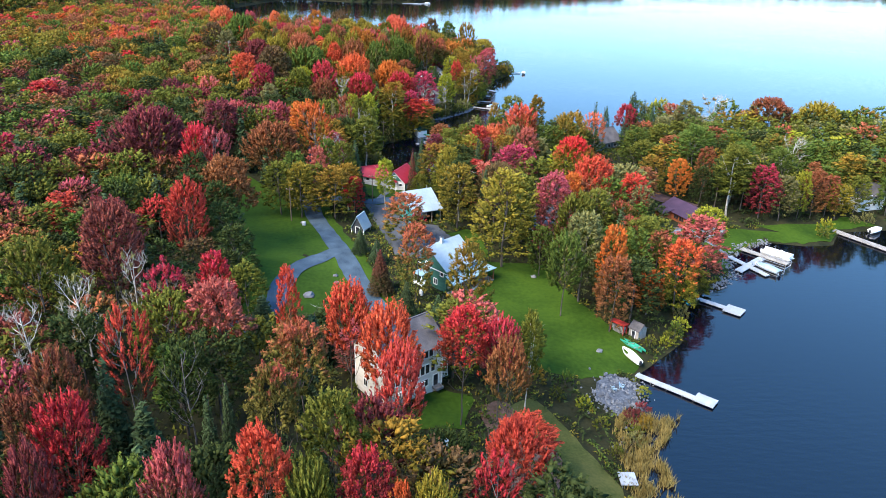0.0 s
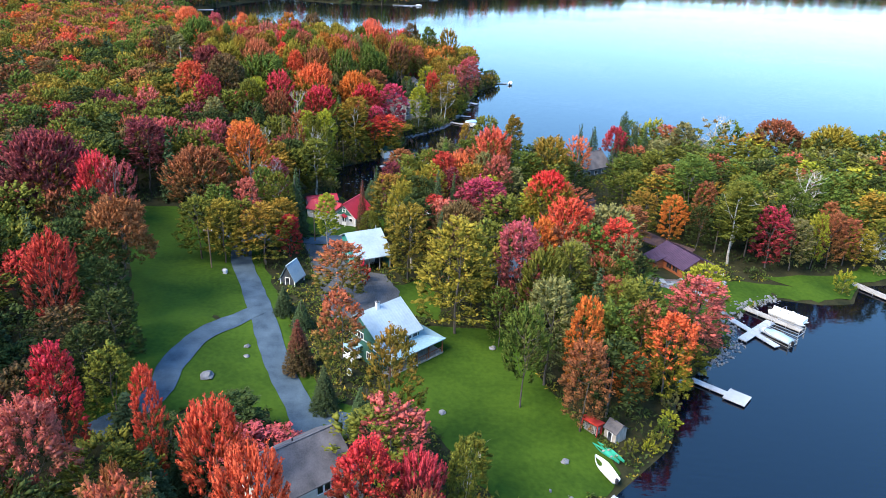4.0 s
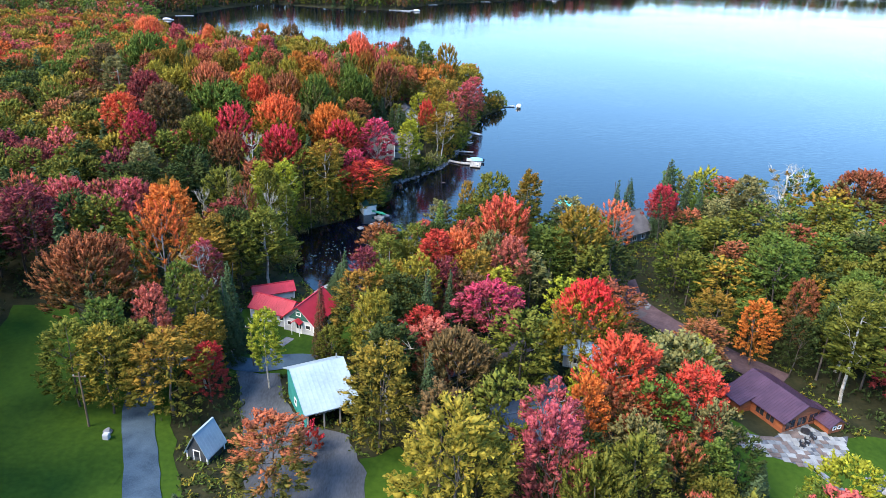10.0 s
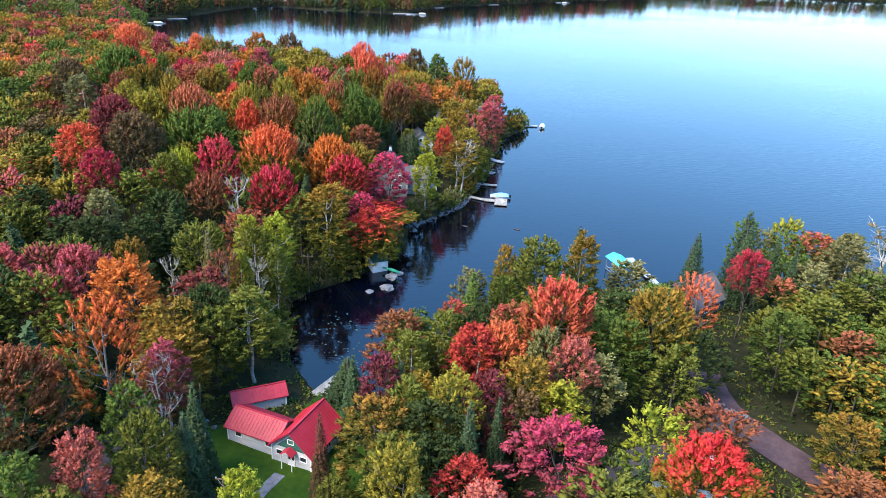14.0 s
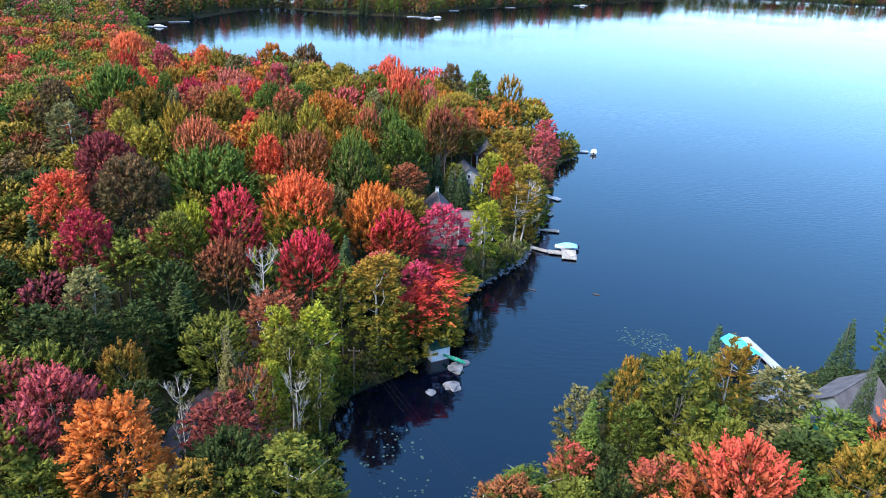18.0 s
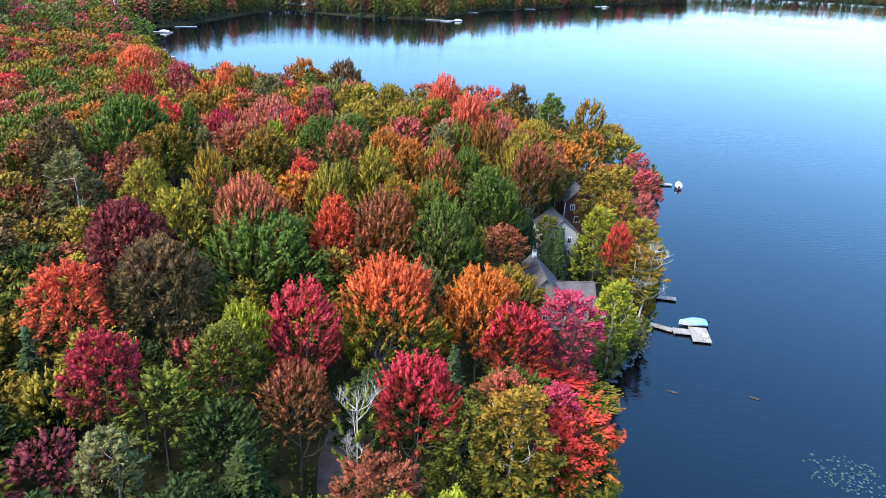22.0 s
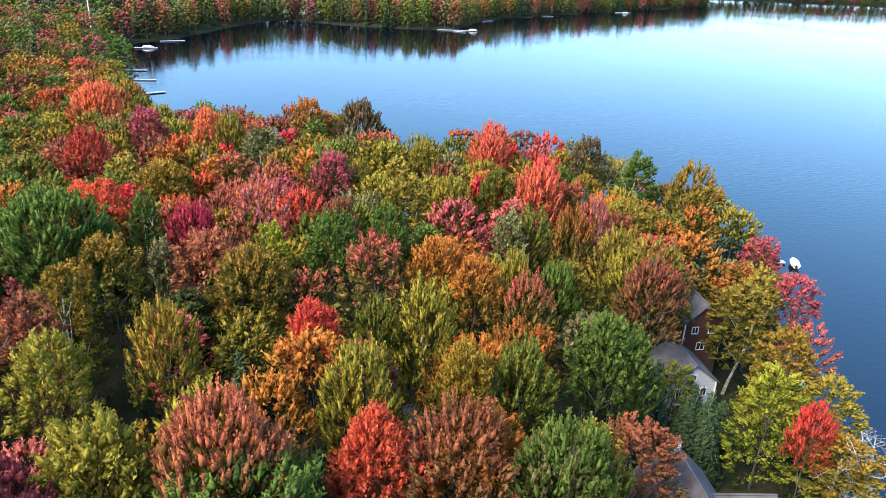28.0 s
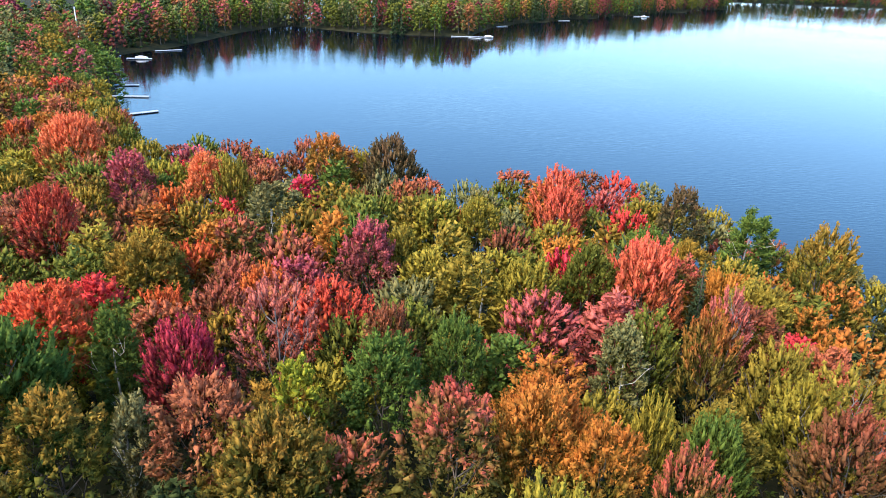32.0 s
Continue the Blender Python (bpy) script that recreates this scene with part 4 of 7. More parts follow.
# ---- the open barn with the white metal roof ----
h = root_at("barn", -5.4, 176.6, 2.2, 27, "teal open-fronted barn with a wide white metal roof", "barn")
part("wall", extrude_outline([(-3.7, -6.4, -1.0), (-3.7, 3.2, -1.0), (-3.7, 3.2, 5.2), (-3.7, 0, 6.9), (-3.7, -6.4, 4.0)], (0.2, 0, 0)), TEAL_WALL, h)
part("wall", extrude_outline([(3.5, -6.4, -1.0), (3.5, 3.2, -1.0), (3.5, 3.2, 5.2), (3.5, 0, 6.9), (3.5, -6.4, 4.0)], (0.2, 0, 0)), TEAL_WALL, h)
boxed("wall", (-3.5, 3.5, 3.0, 3.2, -1, 5.2), TEAL_WALL, h)
boxed("wall", (-3.5, 3.5, -3.2, -3.0, -1, 5.3), DARK_WALL, h)
roof_slope(h, -4.2, 4.2, 0.0, 7.0, -7.3, 3.55, STEEL_ROOF, seams=0.7)
roof_slope(h, -4.2, 4.2, 0.0, 7.0, 3.7, 5.05, STEEL_ROOF, seams=0.7)
for x in (-3.6, -1.2, 1.2, 3.6):
    boxed("post", (x - 0.1, x + 0.1, -6.9, -6.7, -0.6, 3.7), WOOD, h)
boxed("door", (-1.5, 1.5, -3.26, -3.2, 0, 3.0), WHITE, h, "pale overhead door")
boxed("vent_pipe", (3.2, 3.35, 0.5, 0.65, 6.6, 7.7), ALU, h)
window(h, ((-3.7, 0, 0), (0, -1, 0), (-1, 0, 0)), 1.0, 1.4, 0.9, 0.9, 0)

h, wl_ = gable_house("shed", -18.4, 163.2, 70, 3.6, 3.2, 2.9, 4.4, 7.3, DARK_WALL, STEEL_ROOF, "small shed with a steep white metal roof beside young spruces", "shed", 0.3, 0.5)
door(h, wl_["left"], 0, 0, 0.9, 1.8, DARK_WALL)

# ---- the cottage with red metal roofs ----
h, wl_ = gable_house("house", -10.7, 201.2, 67, 7.8, 6.2, 1.9, 4.6, 7.4, GREY_WALL, RED_ROOF, "grey cottage with a bright red metal roof and white trim", "house", 0.5, 0.5)
fw = wl_["left"]
window(h, fw, 0.0, 3.6, 0.8, 0.6, 0)
window(h, fw, -1.9, 1.3, 0.9, 0.7, 0)
window(h, fw, 1.9, 1.3, 0.9, 0.7, 0)
door(h, fw, 0.0, 0.05, 0.95, 2.0, WHITE)
part("gable_panel", extrude_outline([(-3.93, -2.2, 2.75), (-3.93, 2.2, 2.75), (-3.93, 0, 4.9)], (-0.03, 0, 0)), GREEN_WALL, h, "dark green gable panel")
part("porch_roof", extrude_outline([(-5.2, 0, 3.1), (-5.2, -0.95, 2.45), (-3.9, -0.95, 2.45), (-3.9, 0, 3.1)], (0, 0, 0.08)), RED_ROOF, h)
part("porch_roof", extrude_outline([(-5.2, 0, 3.1), (-5.2, 0.95, 2.45), (-3.9, 0.95, 2.45), (-3.9, 0, 3.1)], (0, 0, 0.08)), RED_ROOF, h)
for y in (-0.8, 0.8):
    boxed("post", (-5.1, -5.0, y - 0.05, y + 0.05, -0.3, 2.5), WHITE, h)
for x in (-2.0, 0.4, 2.6):
    window(h, wl_["front"], x, 1.1, 1.0, 1.1, 1)
w2, wl2 = gable_house("house_wing", -17.4, 203.2, -23, 8.0, 5.0, 1.9, 4.4, 6.0, GREY_WALL, RED_ROOF, "long low grey cottage wing with a red metal roof", "house", 0.4, 0.5)
for u in (-2.2, 2.8):
    window(w2, wl2["front"], u, 1.3, 0.9, 0.7, 0)
boxed("steps", (4.0, 5.2, -1.6, 0.2, -0.8, 0.4), WOOD, h, "grey wooden back steps")
h, wl_ = gable_house("shed", -20.0, 211.6, 24, 7.6, 3.2, 1.4, 3.4, 4.5, GREY_WALL, RED_ROOF, "grey boat shed with a red metal roof by the inlet", "shed", 0.35, 0.5)

# ---- the cedar lake house with the maroon roof, and its shed and terrace ----
h = root_at("house", 66.2, 179.3, 1.5, -65.5, "red cedar lake house with a dark maroon metal roof", "house")
gable_body("wall", h, -5.0, 5.0, -3.9, 3.9, -1.2, 2.7, 2.7, 0, 4.5, CEDAR)
roof_slope(h, -5.5, 5.6, 0, 4.55, -4.5, 2.45, MAROON_ROOF, seams=0.45)
roof_slope(h, -5.5, 5.6, 0, 4.55, 4.5, 2.45, MAROON_ROOF, seams=0.45)
ew = ((5.0, 0, 0), (0, 1, 0), (1, 0, 0))
for u in (-2.4, 0.0, 2.4):
    window(h, ew, u, 0.9, 1.9, 1.5, 1, CEDAR)
sw = ((0, -3.9, 0), (1, 0, 0), (0, -1, 0))
for u in (2.6, 0.6):
    window(h, sw, u, 1.0, 1.5, 1.1, 1, CEDAR)
gable_body("wing_wall", h, -5.0, -1.2, -6.2, -3.9, -1.0, 2.1, 2.6, -3.9, 2.6, CEDAR)
roof_slope(h, -5.4, -0.9, -3.6, 3.0, -6.7, 2.05, MAROON_ROOF, seams=0.45, name="wing_roof")
boxed("foundation", (-5.0, 5.05, -3.95, 3.95, -1.2, 0.25), STONE, h)
h, wl_ = gable_house("shed", 72.5, 176.4, -68, 5.0, 3.2, 1.3, 3.0, 3.9, CEDAR, MAROON_ROOF, "small red cedar shed with a dark metal roof", "shed", 0.3, 0.45, trim=False)
for u in (-0.5, 0.5):
    window(h, wl_["right"], u, 1.1, 0.5, 0.4, 0)
terrace = drape("terrace", [(62.5, 171.5), (69, 176.2), (72, 172.6), (75, 173.2), (72, 168.4), (66, 165.2), (60, 168), (56.5, 170.5), (58, 173)], 0.12, SLATE, "pale flagstone terrace round the lake house", "terrace")
slabs = []
for i in range(6):
    rs_ = random.Random(70 + i)
    bm = bmesh.new()
    bmesh.ops.create_cube(bm, size=1.0, matrix=Matrix.Diagonal((1, 1, 0.09, 1)))
    for v in bm.verts:
        j = random.Random(int(v.co.x > 0) * 2 + int(v.co.y > 0) + 10 * i)
        v.co.x += j.uniform(-0.14, 0.10)
        v.co.y += j.uniform(-0.14, 0.10)
    bmesh.ops.bevel(bm, geom=[e for e in bm.edges if e.verts[0].co.z > 0 and e.verts[1].co.z > 0], offset=0.03, segments=1, affect="EDGES")
    me = bpy.data.meshes.new("flagstone")
    bm.to_mesh(me), bm.free()
    me.materials.append((FLAG_WARM, FLAG_COOL, FLAG_PALE)[i % 3])
    slabs.append(me)


def flagstones(floor, loop, gap=0.9):
    """Loose-laid stone slabs over a terrace."""
    rd_ = random.Random(17)
    xs, ys = [q[0] for q in loop], [q[1] for q in loop]
    y = min(ys)
    while y < max(ys):
        x = min(xs) + rd_.uniform(0, gap)
        while x < max(xs):
            w = gap * rd_.uniform(0.75, 1.3)
            if inside(loop, np.array([x + w / 2]), np.array([y]))[0] and rd_.random() < 0.93:
                ob = new("flagstone", rd_.choice(slabs))
                ob.matrix_world = pose(x + w / 2, y, ground_at(x + w / 2, y) + 0.13, 0, 0, rd_.uniform(-9, 9)) @ Matrix.Diagonal((w * 0.95, gap * 0.95, 1, 1))
                ob.parent = floor
                ob.matrix_parent_inverse = floor.matrix_world.inverted()
            x += w
        y += gap


flagstones(terrace, [(62.5, 171.5), (69, 176.2), (72, 172.6), (75, 173.2), (72, 168.4), (66, 165.2), (60, 168), (56.5, 170.5), (58, 173)])
drape("garden_path", strip([(66, 166), (68.5, 162), (70.2, 158.4)], 1.1), 0.13, STONE, "flagstone path to the docks", "path")

# ---- houses half hidden among the trees ----
h, wl_ = gable_house("house", -7.3, 312.3, 96, 10.6, 8.6, 2.6, 7.6, 12.0, TAUPE_WALL, TAUPE_SHINGLE, "tall taupe house with a steep brown-grey shingle roof", "house", 0.5)
for z in (1.3, 4.1):
    window(h, wl_["left"], 0.6, z, 0.9, 1.1, 1)
    window(h, wl_["left"], 2.4, z, 0.8, 1.0, 1)
chimney(h, 4.6, 0.0, 8.6, 10.4, 0.7, WHITE, STONE)
w2, wl2 = gable_house("house_wing", -0.6, 312.4, 2, 7.0, 5.6, 2.4, 6.6, 9.0, TAUPE_WALL, TAUPE_SHINGLE, "taupe side wing with a lower shingle roof", "house", 0.4)
for u in (-1.5, 1.2):
    window(w2, wl2["front"], u, 1.2, 0.9, 1.1, 1)
boxed("deck", (3.4, 6.2, -2.6, 2.6, 0.6, 0.85), WOOD, w2, "grey wooden deck")
h, wl_ = gable_house("house", 57.0, 248.6, 36, 11.5, 8.6, 1.7, 4.6, 8.2, SLATE_WALL, GREY_SHINGLE, "low slate-blue lakeside house with a big grey shingle roof", "house", 0.5)
for u in (-3.2, 0.0, 3.2):
    window(h, wl_["front"], u, 0.9, 1.3, 1.1, 1)
window(h, wl_["left"], 0.6, 1.0, 1.2, 1.2, 1)
gable_body("porch_wall", h, -7.4, -4.0, -3.0, 1.0, -1, 2.3, 2.3, -1.0, 3.8, TEAL_WALL)
roof_slope(h, -7.8, -3.8, -1.0, 3.85, -3.5, 2.0, GREY_SHINGLE)
roof_slope(h, -7.8, -3.8, -1.0, 3.85, 1.5, 2.0, GREY_SHINGLE)
h, wl_ = gable_house("house", -0.4, 338.2, 100, 7.5, 7.4, 4.0, 9.6, 12.4, GREY_WALL, GREY_SHINGLE, "narrow white two-storey lake house with a grey roof", "house", 0.35, sink=5.0)
for z in (0.6, 3.3):
    for u in (-1.9, 0.0, 1.9):
        window(h, wl_["left"], u, z, 0.8, 1.2, 1)
        window(h, wl_["front"], u, z, 0.8, 1.1, 1)
window(h, wl_["left"], 0.0, 5.9, 0.7, 0.9, 0)
h, wl_ = gable_house("house", 5.4, 351.5, 98, 7.5, 6.4, 6.0, 12.2, 15.2, CEDAR_DARK, GREY_SHINGLE, "brown cabin with a grey roof close to the shore", "house", 0.35, sink=6.0)
for u in (-1.4, 1.4):
    window(h, wl_["left"], u, 4.2, 0.9, 1.1, 1)
window(h, wl_["left"], 0, 1.2, 1.2, 1.2, 1)
h, wl_ = gable_house("house", 26.4, 171.2, 20, 9.0, 9.0, 2.2, 4.4, 5.9, DARK_WALL, BLUE_SHINGLE, "low dark house with a blue shingle roof under the maples", "house", 0.5)
window(h, wl_["front"], 1.0, 0.9, 1.2, 1.0, 1)
boxed("roof_vent", (-1.2, -0.7, -1.8, -1.3, 3.2, 3.9), RED_PAINT, h)
h, wl_ = gable_house("shed", 31.2, 180.3, -70, 4.0, 3.0, 2.2, 4.3, 5.2, DARK_WALL, BLUE_SHINGLE, "small dark garden house with white trim", "shed", 0.3)
for u in (-0.6, 0.6):
    window(h, wl_["right"], u, 0.4, 0.8, 1.5, 0)
h, wl_ = gable_house("house", 39.0, 190.4, -18, 8.5, 5.2, 2.2, 4.6, 5.6, WHITE, STEEL_ROOF, "white bungalow with a pale metal roof behind maples", "house", 0.4, 0.6)
for u in (-2, 1.5):
    window(h, wl_["front"], u, 1.0, 1.2, 1.0, 1)
h, wl_ = gable_house("boathouse", -6.6, 264.2, 28, 3.4, 3.0, 0.7, 2.6, 3.5, WHITE, GREEN_SHINGLE, "small white boathouse with a green roof on the shore", "boathouse", 0.25)
window(h, wl_["right"], 0, 0.8, 0.6, 0.6, 0)
h, wl_ = gable_house("house", 119.5, 192.0, 20, 9.0, 7.0, 1.9, 6.0, 8.4, WHITE, GREY_SHINGLE, "white house with a grey roof behind shore trees", "house", 0.4)
for z in (1.0, 3.2):
    for u in (-2.8, -0.9, 0.9, 2.8):
        window(h, wl_["front"], u, z, 0.8, 1.0, 1)

# ---- small outbuildings ----
h = root_at("woodshed", 34.9, 119.2, ground_at(34.9, 119.2), -45, "open red woodshed stacked with firewood", "woodshed")
for x in (-1.4, 1.3):
    for y in (-0.7, 0.6):
        boxed("post", (x, x + 0.12, y, y + 0.12, -0.3, 1.9 + (y < 0) * 0.3), RED_PAINT, h)
boxed("back_wall", (-1.4, 1.42, 0.66, 0.72, -0.2, 1.9), RED_PAINT, h)
boxed("beam", (-1.45, 1.47, -0.74, -0.6, 1.9, 2.2), RED_PAINT, h)
part("roof", extrude_outline([(-1.6, -1.0, 2.28), (1.6, -1.0, 2.28), (1.6, 0.95, 1.92), (-1.6, 0.95, 1.92)], (0, 0, 0.07)), RED_PAINT, h)
bm = bmesh.new()
for i in range(9):
    for j in range(7):
        if rng.random() < 0.85 - 0.04 * j:
            tube(bm, (-1.15 + 0.28 * i, -0.45, 0.12 + 0.2 * j), (-1.15 + 0.28 * i, 0.5, 0.12 + 0.2 * j), 0.1, 0.1, 6)
part("firewood", bm, WOOD, h, "split pale firewood")
h, wl_ = gable_house("shed", 38.3, 118.4, -52, 2.2, 2.4, ground_at(38.3, 118.4), ground_at(38.3, 118.4) + 1.8, ground_at(38.3, 118.4) + 2.7, WOOD, GREY_SHINGLE, "little grey garden shed beside the woodshed", "shed", 0.2, trim=False)
door(h, wl_["front"], 0, 0, 0.7, 1.5, DARK_WALL)


# ---- docks ----
def dock(points, width, label, material=None, name="dock", z=0.45, section=3.0):
    """Deck sections on posts along a line."""
    material = material or WHITE_DECK
    r = root_at(name, points[0][0], points[0][1], 0, 0, label, "dock")
    o = Vector((*points[0], 0))
    for a, b in zip(points, points[1:]):
        a, b = Vector((*a, 0)) - o, Vector((*b, 0)) - o
        n = max(1, round((b - a).length / section))
        turn = math.atan2((b - a).y, (b - a).x)
        for i in range(n):
            p, q = a.lerp(b, i / n), a.lerp(b, (i + 1) / n)
            ln = (q - p).length
            m = Matrix.Translation((p + q) / 2) @ Matrix.Rotation(turn, 4, "Z")
            bm = bmesh.new()
            box(bm, -ln / 2, ln / 2, -width / 2 + 0.03, width / 2 - 0.03, z - 0.2, z - 0.05 if points[0][1] < 420 else z, m)
            sec = part("deck_section", bm, material, r, "frame under the boards")
            k = max(3, int(ln / 0.42)) if points[0][1] < 420 else 0
            plank = None
            for j in range(k):
                if plank is None:
                    bm = bmesh.new()
                    box(bm, -ln / k / 2 + 0.015, ln / k / 2 - 0.015, -width / 2, width / 2, -0.048, 0.0)
                    board = part("board", bm, material, sec)
                    plank = board.data
                else:
                    board = new("board", plank)
                    board.parent = sec
                board.matrix_local = m @ Matrix.Translation((-ln / 2 + ln * (j + 0.5) / k, 0, z + rng.uniform(0, 0.012))) @ Matrix.Rotation(rng.uniform(-0.006, 0.006), 4, "Z")
            for s in (-1, 1):
                bm = bmesh.new()
                c = m @ Vector((-ln / 2 + 0.2, s * (width / 2 + 0.02), 0))
                tube(bm, (c.x, c.y, -1.6), (c.x, c.y, z + 0.12), 0.05, 0.05, 6)
                part("post", bm, ALU, sec)
    return r


def hull(length, beam, depth, material, inner, root, sheer=0.25, stern=0.75):
    """An open boat along its own x, bow at +x."""
    bm = bmesh.new()
    rows = []
    n = 12
    for i in range(n + 1):
        u = i / n
        w = beam / 2 * (stern + (1 - stern) * math.sin(u * math.pi * 0.9)) * (1 - max(0, u - 0.55) ** 2 * 4.6)
        w = max(w, 0.02)
        top = depth + sheer * u * u
        x = -length / 2 + length * u
        rows.append([bm.verts.new(p) for p in ((x, -w, top), (x, -w * 0.8, depth * 0.4), (x, 0, 0.06 * u), (x, w * 0.8, depth * 0.4), (x, w, top), (x, w * 0.86, top), (x, w * 0.6, depth * 0.45), (x, 0, depth * 0.3), (x, -w * 0.6, depth * 0.45), (x, -w * 0.86, top))])
    for a, b in zip(rows, rows[1:]):
        for k in range(10):
            bm.faces.new((a[k], a[(k + 1) % 10], b[(k + 1) % 10], b[k]))
    bm.faces.new(rows[0]), bm.faces.new(rows[-1][::-1])
    bmesh.ops.recalc_face_normals(bm, faces=bm.faces)
    ob = part("hull", bm, material, root, smooth=False)
    for u in (0.3, 0.6):
        x = -length / 2 + length * u
        boxed("thwart", (x - 0.14, x + 0.14, -beam * 0.38, beam * 0.38, depth * 0.68, depth * 0.76), inner, root)
    return ob


def covered_boat(name, x, y, turn, length, beam, canvas, label):
    r = root_at(name, x, y, 0.1, turn, label, "boat")
    hull(length, beam, 0.75, WHITE, WHITE, r)
    bm = bmesh.new()
    rows = []
    for i in range(9):
        u = i / 8
        xx = -length * 0.48 + length * 0.9 * u
        w = beam * 0.5 * (1 - max(0, u - 0.6) * 1.4)
        ht = 0.78 + 0.75 * math.sin(math.pi * (0.15 + 0.75 * u))
        rows.append([bm.verts.new((xx, w * c, 0.72 + (ht - 0.72) * s)) for c, s in ((-1.05, 0), (-0.85, 0.55), (-0.4, 0.92), (0, 1), (0.4, 0.92), (0.85, 0.55), (1.05, 0))])
    for a, b in zip(rows, rows[1:]):
        for k in range(6):
            bm.faces.new((a[k], a[k + 1], b[k + 1], b[k]))
    bm.faces.new(rows[0]), bm.faces.new(rows[-1][::-1])
    bmesh.ops.recalc_face_normals(bm, faces=bm.faces)
    part("cover", bm, canvas, r, "canvas cover", smooth=True)
    boxed("outboard_motor", (-length / 2 - 0.45, -length / 2, -0.2, 0.2, 0.1, 1.05), BLACK, r, bevel=0.06)
    return r


def lift(x, y, turn, length, width, label, canopy=None):
    """A boat lift: four posts, rails, and a canopy if it has one."""
    r = root_at("boat_lift", x, y, 0, turn, label, "boat lift")
    for sx in (-1, 1):
        for sy in (-1, 1):
            boxed("post", (sx * length / 2 - 0.06, sx * length / 2 + 0.06, sy * width / 2 - 0.06, sy * width / 2 + 0.06, -1.2, 3.0 if canopy else 1.3), ALU, r)
    for sy in (-1, 1):
        boxed("rail", (-length / 2, length / 2, sy * width / 2 - 0.05, sy * width / 2 + 0.05, 0.75, 0.87), ALU, r)
        boxed("lower_rail", (-length / 2, length / 2, sy * width / 2 - 0.05, sy * width / 2 + 0.05, 0.1, 0.22), ALU, r)
    for sx in (-1, 1):
        boxed("cross_bar", (sx * length / 2 - 0.05, sx * length / 2 + 0.05, -width / 2, width / 2, 0.1, 0.22), ALU, r)
    if canopy:
        for s in (-1, 1):
            part("canopy", extrude_outline([(-length / 2 - 0.3, 0, 3.9), (length / 2 + 0.3, 0, 3.9), (length / 2 + 0.3, s * (width / 2 + 0.4), 3.05), (-length / 2 - 0.3, s * (width / 2 + 0.4), 3.05)], (0, 0, 0.05)), canopy, r)
    return r


dock([(35.4, 106.6), (44.0, 99.4)], 1.25, "long narrow pale dock running out from the stone terrace")
dock([(43.7, 100.4), (46.4, 98.2)], 2.6, "square end platform of the long pale dock", section=4)
dock([(55.5, 136.0), (60.6, 131.6)], 1.3, "short pale dock on a wooded shore")
dock([(60.2, 132.2), (63.0, 129.8)], 3.4, "wide end platform of the short dock", section=4)
dock([(70.4, 158.2), (75.5, 147.9)], 1.35, "pale cross-shaped dock beside boat lifts")
dock([(69.6, 150.0), (78.2, 157.6)], 1.8, "broad cross arm of the pale dock", section=4, z=0.46)
dock([(75.2, 163.2), (83.0, 154.4)], 1.7, "weathered grey wooden dock beside a pontoon boat", WOOD)
dock([(104, 178), (112.4, 164.0)], 2.2, "long weathered grey dock", WOOD)
dock([(15.2, 313.6), (19.0, 311.4)], 1.3, "grey wooden dock from a rocky bank", WOOD)
dock([(19.0, 311.4), (23.2, 310.8)], 1.9, "middle part of the grey wooden dock", WOOD, z=0.47)
dock([(23.4, 307.6), (24.0, 312.8)], 3.4, "square end of the grey wooden dock", WOOD, z=0.46)
dock([(17.0, 325.4), (23.4, 324.4)], 1.4, "short grey shore dock", WOOD)
dock([(17.4, 339.8), (23.2, 336.0)], 2.4, "wide grey shore dock", WOOD)
dock([(20.4, 353.6), (27.0, 348.2)], 2.0, "white floating dock by the shore")
dock([(36.4, 399.4), (44.0, 399.6)], 1.6, "small dock at the wooded point")
dock([(54.6, 260.4), (51.6, 275.0)], 1.7, "long pale dock leading to a covered lift")
dock([(-14.2, 212.0), (-9.0, 221.0)], 2.6, "broad weathered landing by the cottage", WOOD)
dock([(26.3, 79.6), (28.7, 79.6)], 2.6, "square white swim platform pulled on the bank", z=0.95)
for a, b, w in (((-190, 591), (-176, 594), 2.2), ((-178, 571), (-164, 573), 2.0), ((-162, 542), (-152, 550), 2.4), ((-206, 656), (-194, 658), 2.4), ((-201, 682), (-189, 689), 2.2), ((-40, 791), (-15, 794), 2.5), ((-4, 857), (4, 863), 2.5),
                ((52, 917), (62, 921), 2.5), ((131, 980), (146, 984), 3.0), ((-28, 788), (-20, 784), 2.0)):
    dock([a, b], w, "distant pale dock on the far shore", section=6)
lift(77.0, 151.4, -56, 6.4, 2.7, "aluminium boat lift beside the cross dock")
covered_boat("motorboat", 76.8, 151.4, -56 + 180, 6.2, 2.2, CANVAS_GREY, "motorboat under a grey-blue cover on its lift")
lift(80.6, 155.2, -48, 5.5, 3.0, "empty aluminium boat lift by the pontoon boat")
lift(47.4, 266.6, -72, 6.5, 3.2, "boat lift under a turquoise canopy", CANVAS_TEAL)
covered_boat("motorboat", 23.6, 314.2, 180, 5.4, 2.2, CANVAS_BLUE, "motorboat under a light blue cover at the grey dock")
covered_boat("motorboat", 45.8, 398.6, 75, 4.8, 2.0, WHITE, "white motorboat moored at the point")
covered_boat("motorboat", 116.0, 176.6, 30, 5.0, 2.0, WHITE, "white motorboat beached near the long dock")
for x, y, tn in ((-199, 658, 10), (-14, 794, 0), (140, 978, 20)):
    covered_boat("motorboat", x, y, tn, 6.0, 2.4, WHITE, "distant white boat at a far dock")

